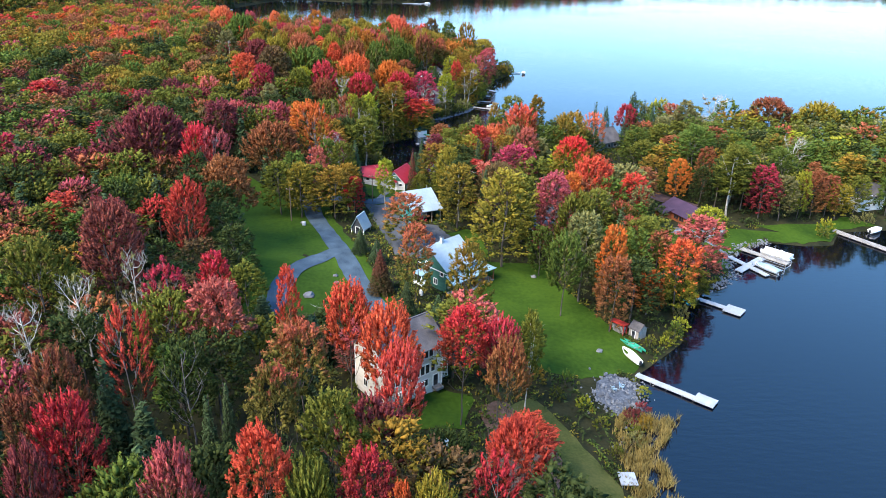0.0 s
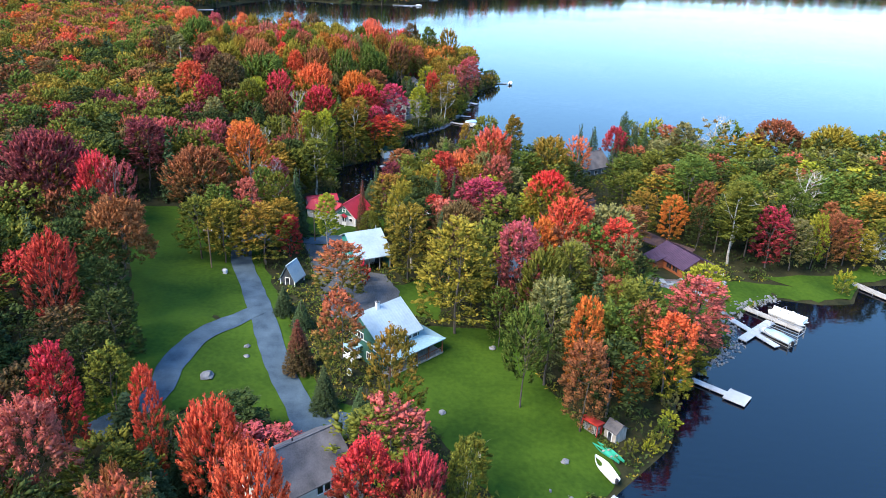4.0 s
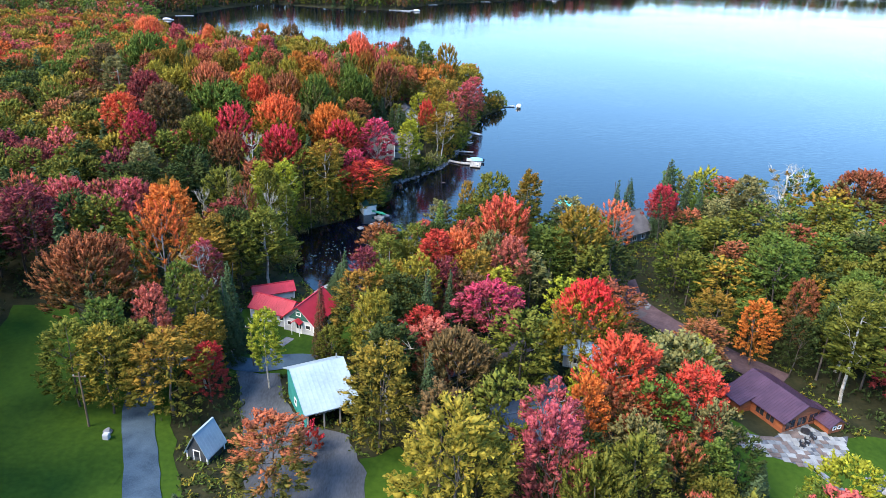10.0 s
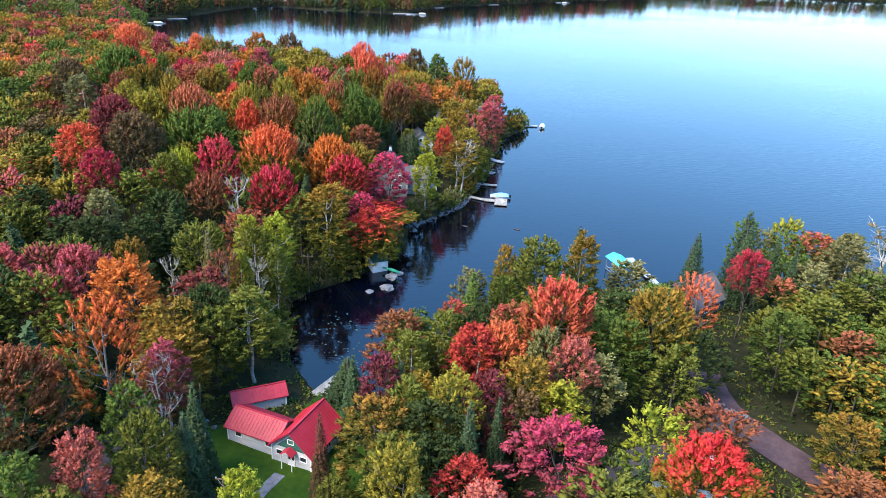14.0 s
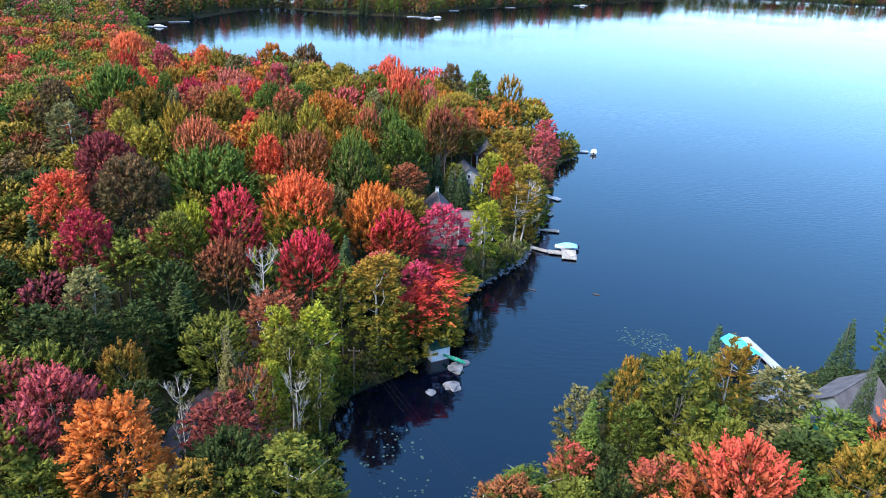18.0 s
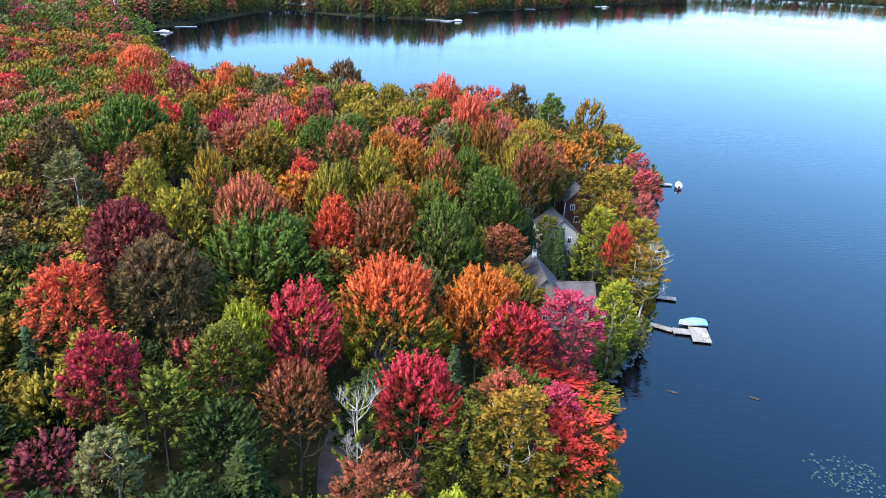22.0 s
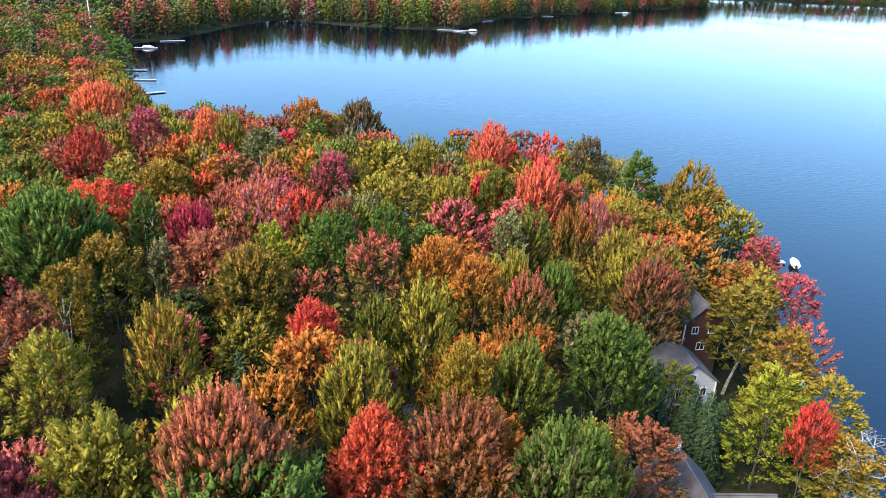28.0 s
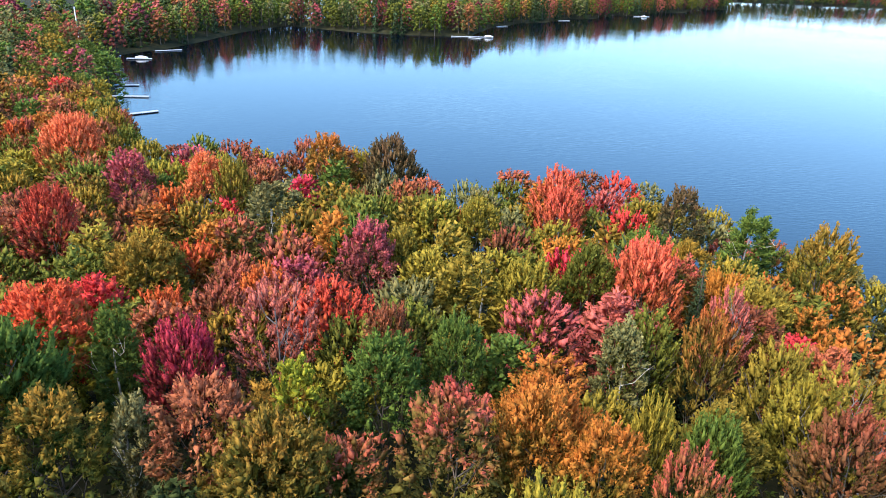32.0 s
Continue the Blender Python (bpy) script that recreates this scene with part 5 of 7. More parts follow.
p = root_at("pontoon_boat", 82.4, 159.4, 0.25, -46, "white pontoon boat beside the weathered dock", "boat")
for s in (-1, 1):
    bm = bmesh.new()
    tube(bm, (-3.4, s * 0.95, 0.1), (3.2, s * 0.95, 0.1), 0.3, 0.3, 10)
    tube(bm, (3.2, s * 0.95, 0.1), (3.9, s * 0.95, 0.3), 0.3, 0.05, 10)
    part("float", bm, ALU, p)
boxed("deck", (-3.5, 3.5, -1.3, 1.3, 0.4, 0.52), WHITE, p)
for d in ((-3.5, 3.4, -1.3, -1.22, 0.52, 1.15), (-3.5, 3.4, 1.22, 1.3, 0.52, 1.15), (3.32, 3.4, -1.2, 1.2, 0.52, 1.15)):
    boxed("side_panel", d, WHITE, p)
for d in ((-3.3, -1.9, -1.2, -0.5, 0.52, 1.0), (-3.3, -1.9, 0.5, 1.2, 0.52, 1.0), (1.6, 3.2, -1.2, -0.5, 0.52, 1.0), (1.6, 3.2, 0.5, 1.2, 0.52, 1.0), (-0.9, -0.2, 0.2, 1.0, 0.52, 1.15)):
    boxed("seat", d, CREAM, p, bevel=0.08)
boxed("console", (0.3, 0.9, 0.4, 1.1, 0.52, 1.45), WHITE, p, bevel=0.06)
boxed("outboard_motor", (-4.1, -3.5, -0.25, 0.25, 0.0, 1.2), BLACK, p, bevel=0.08)
for s in (-1, 1):
    bm = bmesh.new()
    tube(bm, (-2.0, s * 1.2, 1.1), (-1.0, s * 1.2, 2.0), 0.03, 0.03, 5)
    tube(bm, (-1.0, s * 1.2, 2.0), (-1.0, s * 1.2, 1.15), 0.03, 0.03, 5)
    part("canopy_bow", bm, ALU, p)

z = ground_at(35.6, 111.5)
b = root_at("rowing_boat", 35.5, 111.4, z, 111, "white open motorboat pulled up on the grass", "boat")
hull(5.4, 1.9, 0.65, WHITE, CREAM, b)
boxed("outboard_motor", (-3.1, -2.65, -0.18, 0.18, 0.2, 1.0), BLACK, b, bevel=0.05)
for x, y, dz in ((36.2, 114.6, 0), (37.0, 114.9, 0)):
    b = root_at("canoe", x, y, ground_at(x, y), 128, "upturned green canoe on the lawn edge", "canoe", "canoes by the boat")
    o = hull(5.0, 0.9, 0.42, GREEN_HULL, WOOD, b, 0.15, 0.1)
b = root_at("canoe", -3.6, 262.0, 0.75, -32, "green canoe lying on a rock", "canoe")
hull(4.6, 0.9, 0.42, GREEN_HULL, WOOD, b, 0.15, 0.1)
b = root_at("pedal_boat", 53.6, 135.0, 0.0, 20, "small turquoise pedal boat by the short dock", "boat")
for s in (-1, 1):
    boxed("float", (-1.2, 1.2, s * 0.5 - 0.25, s * 0.5 + 0.25, -0.1, 0.35), CANVAS_TEAL, b, bevel=0.1)
boxed("seat", (-0.7, 0.1, -0.6, 0.6, 0.35, 0.75), CANVAS_BLUE, b, bevel=0.08)


# ---- stones ----
def rock(x, y, size, flat=0.6, z=None, label="grey weathered boulder", group="shore boulders", name="boulder"):
    bm = bmesh.new()
    bmesh.ops.create_icosphere(bm, subdivisions=2, radius=size / 2)
    k = rng.uniform(0, 100)
    for v in bm.verts:
        d = v.co.normalized()
        v.co *= 1 + 0.5 * noise.noise(d * 1.4 + Vector((k, 0, 0))) + 0.15 * noise.noise(d * 4 + Vector((0, k, 0)))
        v.co.z *= flat
    ob = part(name, bm, STONE)
    ob.matrix_world = pose(x, y, (ground_at(x, y) if z is None else z) + size * flat * 0.18, 0, 0, rng.uniform(0, 360))
    return tagged(ob, label, "boulder", group)


for x, y, s in ((-3.8, 255.0, 3.0), (-7.3, 253.2, 1.8), (-3.2, 260.4, 3.0), (-1.8, 262.2, 2.0)):
    rock(x, y, s, 0.32, 0.0, "pale boulder standing in dark water", "boulders in the inlet")
for x, y, s in ((21.3, 141.0, 1.3), (12.4, 122.0, 1.2), (-25, 127.6, 2.2), (-21, 137.0, 1.1), (-20.4, 134.0, 1.0), (29.9, 112.3, 1.2), (-33, 166.2, 1.4), (-60, 186, 1.6), (-22, 190.4, 1.2), (-6.4, 190.6, 0.9)):
    rock(x, y, s, 0.6, None, "pale boulder on the lawn", "boulders on the lawns")


def rocks_along(line, count, spread, size, label):
    """A bank of loose stones, as one heap."""
    bm = bmesh.new()
    p = [Vector(q).to_3d() for q in line]
    lens = [(b - a).length for a, b in zip(p, p[1:])]
    for i in range(count):
        d = rng.uniform(0, sum(lens))
        k = 0
        while d > lens[k]:
            d -= lens[k]
            k += 1
        c = p[k].lerp(p[k + 1], d / lens[k])
        x, y = c.x + rng.normal() * spread, c.y + rng.normal() * spread
        s = size * rng.uniform(0.4, 1.4)
        z0 = max(ground_at(x, y), -0.2)
        r = bmesh.ops.create_icosphere(bm, subdivisions=1, radius=s / 2, matrix=pose(x, y, z0 + 0.1 * s, rng.uniform(0, 90), rng.uniform(0, 90), rng.uniform(0, 360)) @ Matrix.Diagonal((1, rng.uniform(0.6, 1), rng.uniform(0.5, 0.9), 1)))
        for v in r["verts"]:
            v.co += noise.noise_vector(v.co * 1.7) * s * 0.2
    return tagged(part("rock_bank", bm, STONE), label, "rocks", kind="stuff")


rocks_along([(60, 141), (64, 144), (68, 148.5), (70, 157), (73, 161)], 260, 0.9, 0.65, "bank of pale boulders along the shore")
rocks_along([(74, 163), (80, 166.5), (84, 168)], 130, 0.8, 0.6, "pale stones along the harbour edge")
rocks_along([(-1, 289), (5, 296), (13, 307), (15.5, 315)], 230, 0.5, 0.7, "pale stone bank along the shore")
rocks_along([(16, 318), (20, 330), (24, 350)], 60, 0.6, 0.7, "stones along the wooded shore")
rocks_along([(27, 97), (30, 104), (34, 103), (33, 97), (29, 95), (27, 99)], 320, 1.3, 0.55, "stone terrace with loose grey rocks by the dock")
rocks_along([(28, 80), (28.5, 88), (34, 96.5), (36, 106)], 70, 0.5, 0.6, "scattered shore stones")
rocks_along([(50, 216), (52, 213), (54, 211)], 35, 0.6, 0.9, "heap of pale stones beside the drive")
rocks_along([(-28, 206), (-27, 203), (-25, 199)], 25, 0.9, 0.9, "stones at the edge of the cottage yard")
rocks_along([(-6, 206), (-3, 203), (-1, 206)], 50, 0.9, 0.6, "stones behind the cottage")
rocks_along([(45, 252), (48, 256), (53, 259)], 70, 1.2, 0.7, "terrace of pale stones by the lake")
drape("terrace", [(26.5, 98), (27.5, 102.5), (30.5, 105.5), (34.5, 104), (33.5, 98.5), (29.5, 94.5)], 0.12, SLATE, "grey stone terrace at the dock", "terrace")
drape("terrace", [(45, 252), (46.5, 257), (53, 259.4), (52.5, 256), (48, 250.5)], 0.12, STONE, "curving pale stone terrace by the lake", "terrace")
drape("garden_path", strip([(-13.4, 195.6), (-15.0, 191.6), (-16.0, 188.4)], 1.6), 0.14, STONE, "stone path to the cottage door", "path")


# ---- cars, poles, wires and small things ----
def car(x, y, turn, paint, label):
    r = root_at("car", x, y, ground_at(x, y) + 0.2, turn, label, "car")
    bm = bmesh.new()
    box(bm, -2.3, 2.3, -0.92, 0.92, 0.2, 0.85)
    cab = box(bm, -1.7, 0.9, -0.82, 0.82, 0.85, 1.5)
    for v in cab:
        if v.co.z > 1.2:
            v.co.x = -0.4 + (v.co.x + 0.4) * 0.72
            v.co.y *= 0.86
    bmesh.ops.bevel(bm, geom=bm.edges[:], offset=0.09, segments=2, affect="EDGES")
    part("body", bm, paint, r)
    for d in ((-1.35, 0.55, -0.84, -0.8, 0.92, 1.32), (-1.35, 0.55, 0.8, 0.84, 0.92, 1.32)):
        boxed("side_window", d, GLASS, r)
    part("windscreen", extrude_outline([(0.95, -0.72, 0.92), (0.95, 0.72, 0.92), (0.62, 0.64, 1.4), (0.62, -0.64, 1.4)], (0.03, 0, 0.01)), GLASS, r)
    for sx in (-1.4, 1.4):
        for sy in (-0.86, 0.86):
            bm = bmesh.new()
            bmesh.ops.create_cone(bm, cap_ends=True, segments=16, radius1=0.34, radius2=0.34, depth=0.22, matrix=pose(sx, sy, 0.14, 90))
            w = part("wheel", bm, TYRE, r)
            bm = bmesh.new()
            bmesh.ops.create_cone(bm, cap_ends=True, segments=12, radius1=0.19, radius2=0.19, depth=0.24, matrix=pose(sx, sy, 0.14, 90))
            part("rim", bm, ALU, w)
    for sy in (-0.6, 0.6):
        boxed("headlight", (2.28, 2.33, sy - 0.18, sy + 0.18, 0.55, 0.72), WHITE, r)
    return r


car(19.0, 186.2, -15, BLACK, "black car parked under a crimson maple")
car(44.8, 199.6, 60, WHITE, "white car parked at the end of the drive")


def pole(x, y, high, label, lean=0.0):
    r = root_at("utility_pole", x, y, ground_at(x, y), 0, label, "utility pole", "utility poles")
    bm = bmesh.new()
    tube(bm, (0, 0, -0.5), (lean, 0, high), 0.16, 0.11, 8)
    part("shaft", bm, POLE_WOOD, r)
    boxed("cross_arm", (lean - 0.9, lean + 0.9, -0.06, 0.06, high - 0.7, high - 0.55), POLE_WOOD, r)
    for k in (-0.8, 0, 0.8):
        boxed("insulator", (lean + k - 0.05, lean + k + 0.05, -0.05, 0.05, high - 0.55, high - 0.38), GREY_WALL, r)
    return r


pole(-36.0, 167.2, 9.0, "grey wooden utility pole at the edge of the lawn")
pole(-17.6, 186.0, 8.0, "dark utility pole beside the gravel lane")
pole(7.6, 205.0, 9.0, "utility pole south of the inlet")
pole(-19.5, 252.0, 8.5, "utility pole on the wooded bank")
pole(47.0, 226.0, 8.0, "utility pole with a lamp near the drive")
for k in (-0.8, 0.0, 0.8):
    a, b = Vector((7.6 + k, 205.0, 11.0)), Vector((-19.5 + k, 252.0, 10.2))
    bm = bmesh.new()
    prev = a
    for i in range(1, 15):
        u = i / 14
        q = a.lerp(b, u) - Vector((0, 0, 4 * 1.6 * u * (1 - u)))
        tube(bm, prev, q, 0.011, 0.011, 4)
        prev = q
    tagged(part("power_line", bm, TYRE), "thin power line hanging across the inlet", "wire", "power lines")
f = root_at("flagpole", -216.0, 630.0, ground_at(-216, 630), 0, "slim pale flagpole on the distant shore", "pole")
bm = bmesh.new()
tube(bm, (0, 0, -0.3), (0, 0, 26), 0.4, 0.25, 6)
part("shaft", bm, WHITE, f)
u = root_at("picnic_table", 1.4, 84.4, ground_at(1.4, 84.4), 20, "grey-blue wooden picnic bench in the yard", "table")
boxed("tabletop", (-1.0, 1.0, -0.4, 0.4, 0.7, 0.78), CANVAS_GREY, u)
for s in (-1, 1):
    boxed("bench", (-1.0, 1.0, s * 0.75 - 0.14, s * 0.75 + 0.14, 0.42, 0.48), CANVAS_GREY, u)
    boxed("leg", (s * 0.7 - 0.05, s * 0.7 + 0.05, -0.8, 0.8, 0.0, 0.44), WOOD, u)
    boxed("leg", (s * 0.7 - 0.05, s * 0.7 + 0.05, -0.3, 0.3, 0.44, 0.7), WOOD, u)


def lawn_chair(x, y, turn, z=None, material=None, label="white wooden lawn chair"):
    r = root_at("lawn_chair", x, y, ground_at(x, y) + 0.1 if z is None else z, turn, label, "chair", "lawn chairs")
    material = material or WHITE
    boxed("seat", (-0.28, 0.3, -0.28, 0.28, 0.3, 0.36), material, r)
    part("backrest", extrude_outline([(-0.28, -0.3, 0.3), (-0.28, 0.3, 0.3), (-0.55, 0.26, 1.0), (-0.55, -0.26, 1.0)], (0.05, 0, 0.02)), material, r)
    for s in (-1, 1):
        boxed("armrest", (-0.35, 0.35, s * 0.36 - 0.06, s * 0.36 + 0.06, 0.55, 0.6), material, r)
        boxed("leg", (0.24, 0.32, s * 0.34 - 0.04, s * 0.34 + 0.04, 0, 0.55), material, r)
        boxed("leg", (-0.34, -0.26, s * 0.34 - 0.04, s * 0.34 + 0.04, 0, 0.55), material, r)
    return r


lawn_chair(24.2, 308.8, -60, 0.47, label="white chair on the end of the grey dock")
for x, y, tn in ((66.5, 170.0, -40), (67.6, 170.8, -40), (69.0, 172.0, -60)):
    lawn_chair(x, y, tn, None, BLACK, "dark lounge chair on the flagstone terrace")
for x, y, tn in ((30.0, 100.6, 20), (31.6, 101.6, -30)):
    lawn_chair(x, y, tn, None, CANVAS_GREY, "grey-blue chair on the stone terrace")
g = root_at("fire_pit", 68.6, 173.6, ground_at(68.6, 173.6) + 0.1, 0, "round dark fire pit on the terrace", "fire pit")
bm = bmesh.new()
bmesh.ops.create_cone(bm, cap_ends=True, segments=18, radius1=0.75, radius2=0.65, depth=0.4, matrix=pose(0, 0, 0.2))
part("bowl", bm, BLACK, g)
d = root_at("satellite_dish", -1.0, 211.0, ground_at(-1, 211), 200, "pale round dish on a short red post", "dish")
boxed("post", (-0.07, 0.07, -0.07, 0.07, -0.2, 1.6), RED_PAINT, d)
bm = bmesh.new()
bmesh.ops.create_uvsphere(bm, u_segments=16, v_segments=8, radius=0.6)
bmesh.ops.delete(bm, geom=[v for v in bm.verts if v.co.x > 0.1], context="VERTS")
bmesh.ops.scale(bm, vec=(0.35, 1, 1), verts=bm.verts)
bmesh.ops.translate(bm, vec=(0.1, 0, 1.9), verts=bm.verts)
bmesh.ops.solidify(bm, geom=bm.faces[:], thickness=0.03)
part("bowl", bm, WHITE, d)
bm = bmesh.new()
tube(bm, (0, 0, -0.1), (0, 0, 0.5), 0.02, 0.02, 5)
k = boxed("utility_box", (-32.9, -32.1, 164.4, 165.2, ground_at(-32.5, 164.8), ground_at(-32.5, 164.8) + 0.9), GREY_WALL, bevel=0.05)
tagged(k, "grey metal utility box beside the driveway", "utility box")
bm.free()
# dark blocks on the lake, standing in for a probable loon
for x, y in ((26.5, 290.8), (13.3, 291.6)):
    bm = bmesh.new()
    box(bm, -0.8, 0.8, -0.18, 0.18, -0.1, 0.16)
    bmesh.ops.bevel(bm, geom=bm.edges[:], offset=0.1, segments=2, affect="EDGES")
    o = part("floating_log", bm, BARK)
    o.matrix_world = pose(x, y, 0.02, 0, 0, -25)
    tagged(o, "small dark block floating in the calm water, in place of a likely bird", "log", "floating logs")

# lily pads and reeds
def pads(cx, cy, rx, ry, n, label):
    a, r = rng.uniform(0, 6.28, n), np.sqrt(rng.uniform(0, 1, n))
    x, y = cx + rx * r * np.cos(a) + rng.normal(size=n) * 0.6, cy + ry * r * np.sin(a) + rng.normal(size=n) * 0.6
    keep = shore_distance(x, y) < -0.5
    x, y = x[keep], y[keep]
    s = rng.uniform(0.1, 0.26, len(x))
    t = np.linspace(0, 2 * math.pi, 7)[:-1]
    v = np.stack([x[:, None] + s[:, None] * np.cos(t), y[:, None] + s[:, None] * np.sin(t), np.full((len(x), 6), 0.015)], -1).reshape(-1, 3)
    ob = new("lily_pads", array_mesh("lily_pads", v, np.arange(len(v)).reshape(-1, 6), LILY))
    tagged(ob, label, "lily pads", kind="stuff")


pads(-3.5, 224.5, 5.0, 4.5, 170, "grey-green lily pads floating near the inlet bank")
pads(-12, 235, 5, 10, 70, "scattered lily pads in dark shallow water")
pads(2, 229, 5, 4, 90, "a few lily pads in open water")
pads(33, 273, 5, 4, 150, "lily pads scattered on the open lake")


def blades(loop_from, n, high, label, material):
    x, y = loop_from
    d = shore_distance(x, y)
    keep = (d > -6) & (d < 2)
    x, y, d = x[keep][:n], y[keep][:n], d[keep][:n]
    z = np.maximum(height(x, y), -0.1)
    m = len(x)
    a = rng.uniform(0, 6.28, m)
    h = high * rng.uniform(0.5, 1.3, m)
    w = 0.09
    dx, dy = np.cos(a) * w, np.sin(a) * w
    lx, ly = rng.normal(size=m) * 0.25 * high, rng.normal(size=m) * 0.25 * high
    v = np.stack([np.stack([x - dx, y - dy, z], -1), np.stack([x + dx, y + dy, z], -1), np.stack([x + lx + dx * 0.2, y + ly + dy * 0.2, z + h], -1), np.stack([x + lx - dx * 0.2, y + ly - dy * 0.2, z + h], -1)], 1).reshape(-1, 3)
    tagged(new("reeds", array_mesh("reeds", v, np.arange(len(v)).reshape(-1, 4), material)), label, "reeds", kind="stuff")


def clumps(x0, x1, y0, y1, groups, each, spread):
    cx, cy = rng.uniform(x0, x1, groups), rng.uniform(y0, y1, groups)
    return (np.repeat(cx, each) + rng.normal(size=groups * each) * spread, np.repeat(cy, each) + rng.normal(size=groups * each) * spread)


blades(clumps(27, 40, 74, 95, 130, 45, 0.5), 6000, 1.2, "dry golden reeds and sedge standing in the shallows", REED)
blades(clumps(-30, -20, 208, 256, 60, 30, 0.6), 2500, 0.8, "rough golden grass on the inlet bank", REED)

# ---- shrubs along the water's edge ----
def shrubs_along(line, gap, colours, rd, low=2.0, high=4.5, back=1.5):
    p = [Vector(q).to_3d() for q in line]
    for a, b in zip(p, p[1:]):
        n = max(1, int((b - a).length / gap))
        for i in range(n):
            c = a.lerp(b, (i + rd.random()) / n)
            d = (b - a).normalized()
            c += Vector((-d.y, d.x, 0)) * (back + rd.uniform(-0.6, 1.2))
            if shore_distance(np.array([c.x]), np.array([c.y]))[0] > 0.2:
                h = rd.uniform(low, high)
                tree("shrub", rd.choice(colours), c.x, c.y, h, h * rd.uniform(1.0, 1.5))


rs = random.Random(5)
green_mix = ["olive", "green", "dark", "sage", "lime", "olive"]
shrubs_along([(-9, 262), (-4, 268), (-1, 276), (-1, 288)] + WEST_SHORE[:12], 3.2, green_mix + ["amber"], rs, 3, 7, 2.0)
shrubs_along([(50, 126), (52, 133), (60, 141)], 3.0, green_mix, rs, 3, 6)
shrubs_along([(42, 113.5), (45, 113), (49, 111.6)], 2.0, ["olive", "lime", "olive"], rs, 2.5, 4, -0.5)
shrubs_along([(2, 219), (6, 226), (10, 236), (15, 246), (23, 253), (34, 258)], 2.4, green_mix, rs, 3, 6, 2.0)
shrubs_along([(-12, 258), (-17, 254), (-22, 249), (-22, 240), (-18, 226)], 1.7, green_mix + ["amber", "rust"], rs, 2, 5.5, -2.0)
shrubs_along([(-14, 262), (-20, 257), (-26, 250), (-26, 240), (-22, 226)], 3.0, green_mix + ["amber"], rs, 2, 4, -1.0)
shrubs_along([(100, 168), (106, 177), (120, 179)], 5.0, green_mix, rs, 2, 4, 2.0)
for x, y, c in ((26, 91, "olive"), (24, 95, "lime"), (35.2, 101, "lime"), (33, 92, "amber"), (31, 90, "olive"), (22, 101, "green"), (20, 97, "olive"), (17, 101, "amber"), (30.5, 88, "sage"), (27, 85, "olive"), (33.4, 95.4, "plum"), (31.2, 93.2, "plum"),
                (44, 117, "olive"), (46, 120, "green"), (48, 123, "lime"), (43, 116, "lime"), (40, 115.5, "olive")):
    tree("shrub", c, x, y, rs.uniform(2.0, 3.6), rs.uniform(2.4, 4.0))
for x, y, c, h in ((113.5, 184.5, "olive", 12), (123.5, 186.0, "green", 13), (108, 183, "gold", 10), (129, 187, "olive", 12)):
    tree("edge", c, x, y, h, 7.5)
tree("edge", "flame", -10.6, 262.6, 13, 9.5)
tree("edge", "olive", -15.0, 258.5, 11, 7)

# ---- trees that stand out, from south to north ----
tree("wide", "gold", 0.3, 54.3, 20.9, 5.2)
tree("maple", "orange", -2.9, 54.3, 20.5, 3.1)
tree("maple", "plum", -39.3, 55.4, 21.4, 4.8)
tree("wide", "olive", -11.9, 55.7, 21.8, 5.6)
tree("maple", "rose", -25.6, 55.8, 22.3, 5.8)
tree("maple", "crimson", -6.4, 56.3, 23.0, 5.9)
tree("maple", "scarlet", -17.1, 57.1, 24.2, 6.3)
tree("maple", "crimson", 6.7, 59.5, 19.9, 5.9)
tree("maple", "rust", -43.8, 62.9, 21.3, 4.5)
tree("maple", "crimson", -39.3, 62.9, 21.3, 7.0)
tree("wide", "olive", -10.7, 63.7, 23.9, 7.7)
tree("wide", "crimson", 9.7, 65.2, 19.9, 7.7)
tree("maple", "rust", -43.7, 70.4, 21.8, 6.8)
tree("maple", "blush", -18.9, 71.8, 21.7, 6.7)
tree("spruce", "needle", -27.5, 72.6, 18.0, 3.8)
tree("wide", "dark", 1.8, 73.5, 11.0, 8.3)
tree("dome", "pink", -4.0, 76.2, 22.5, 6.4)
tree("spruce", "needle", -26.0, 75.7, 18.0, 3.5)
tree("maple", "crimson", 12.2, 75.7, 12.0, 8.8)
tree("wide", "dark", -31.2, 77.2, 21.2, 7.2)
tree("maple", "crimson", -39.1, 79.2, 23.1, 6.6)
tree("maple", "blush", -17.2, 79.7, 23.2, 8.7)
tree("bare", "rust", -52.2, 79.8, 20.6, 7.1)
tree("maple", "scarlet", -6.0, 83.5, 24.2, 8.1)
tree("maple", "rust", 10.3, 83.7, 19.2, 6.2)
tree("maple", "rust", -19.5, 84.6, 20.9, 3.3)
tree("maple", "scarlet", 4.2, 89.2, 20.6, 7.8)
tree("wide", "olive", -37.6, 89.4, 20.2, 10.5)
tree("dome", "pink", 9.8, 90.8, 18.5, 5.8)
tree("maple", "rose", -31.0, 90.5, 22.1, 8.6)
tree("bare", "sage", -49.6, 90.9, 20.8, 8.1)
tree("maple", "scarlet", -12.5, 92.9, 22.6, 7.6)
tree("birch", "olive", 14.4, 94.0, 18.3, 4.4)
tree("maple", "crimson", -40.0, 95.3, 21.9, 6.9)
tree("bare", "sage", -45.8, 98.3, 21.5, 5.9)
tree("wide", "olive", -60.7, 99.4, 21.4, 10.0)
tree("maple", "scarlet", -23.5, 102.3, 19.9, 4.0)
tree("birch", "olive", 16.2, 102.7, 11.2, 5.1)
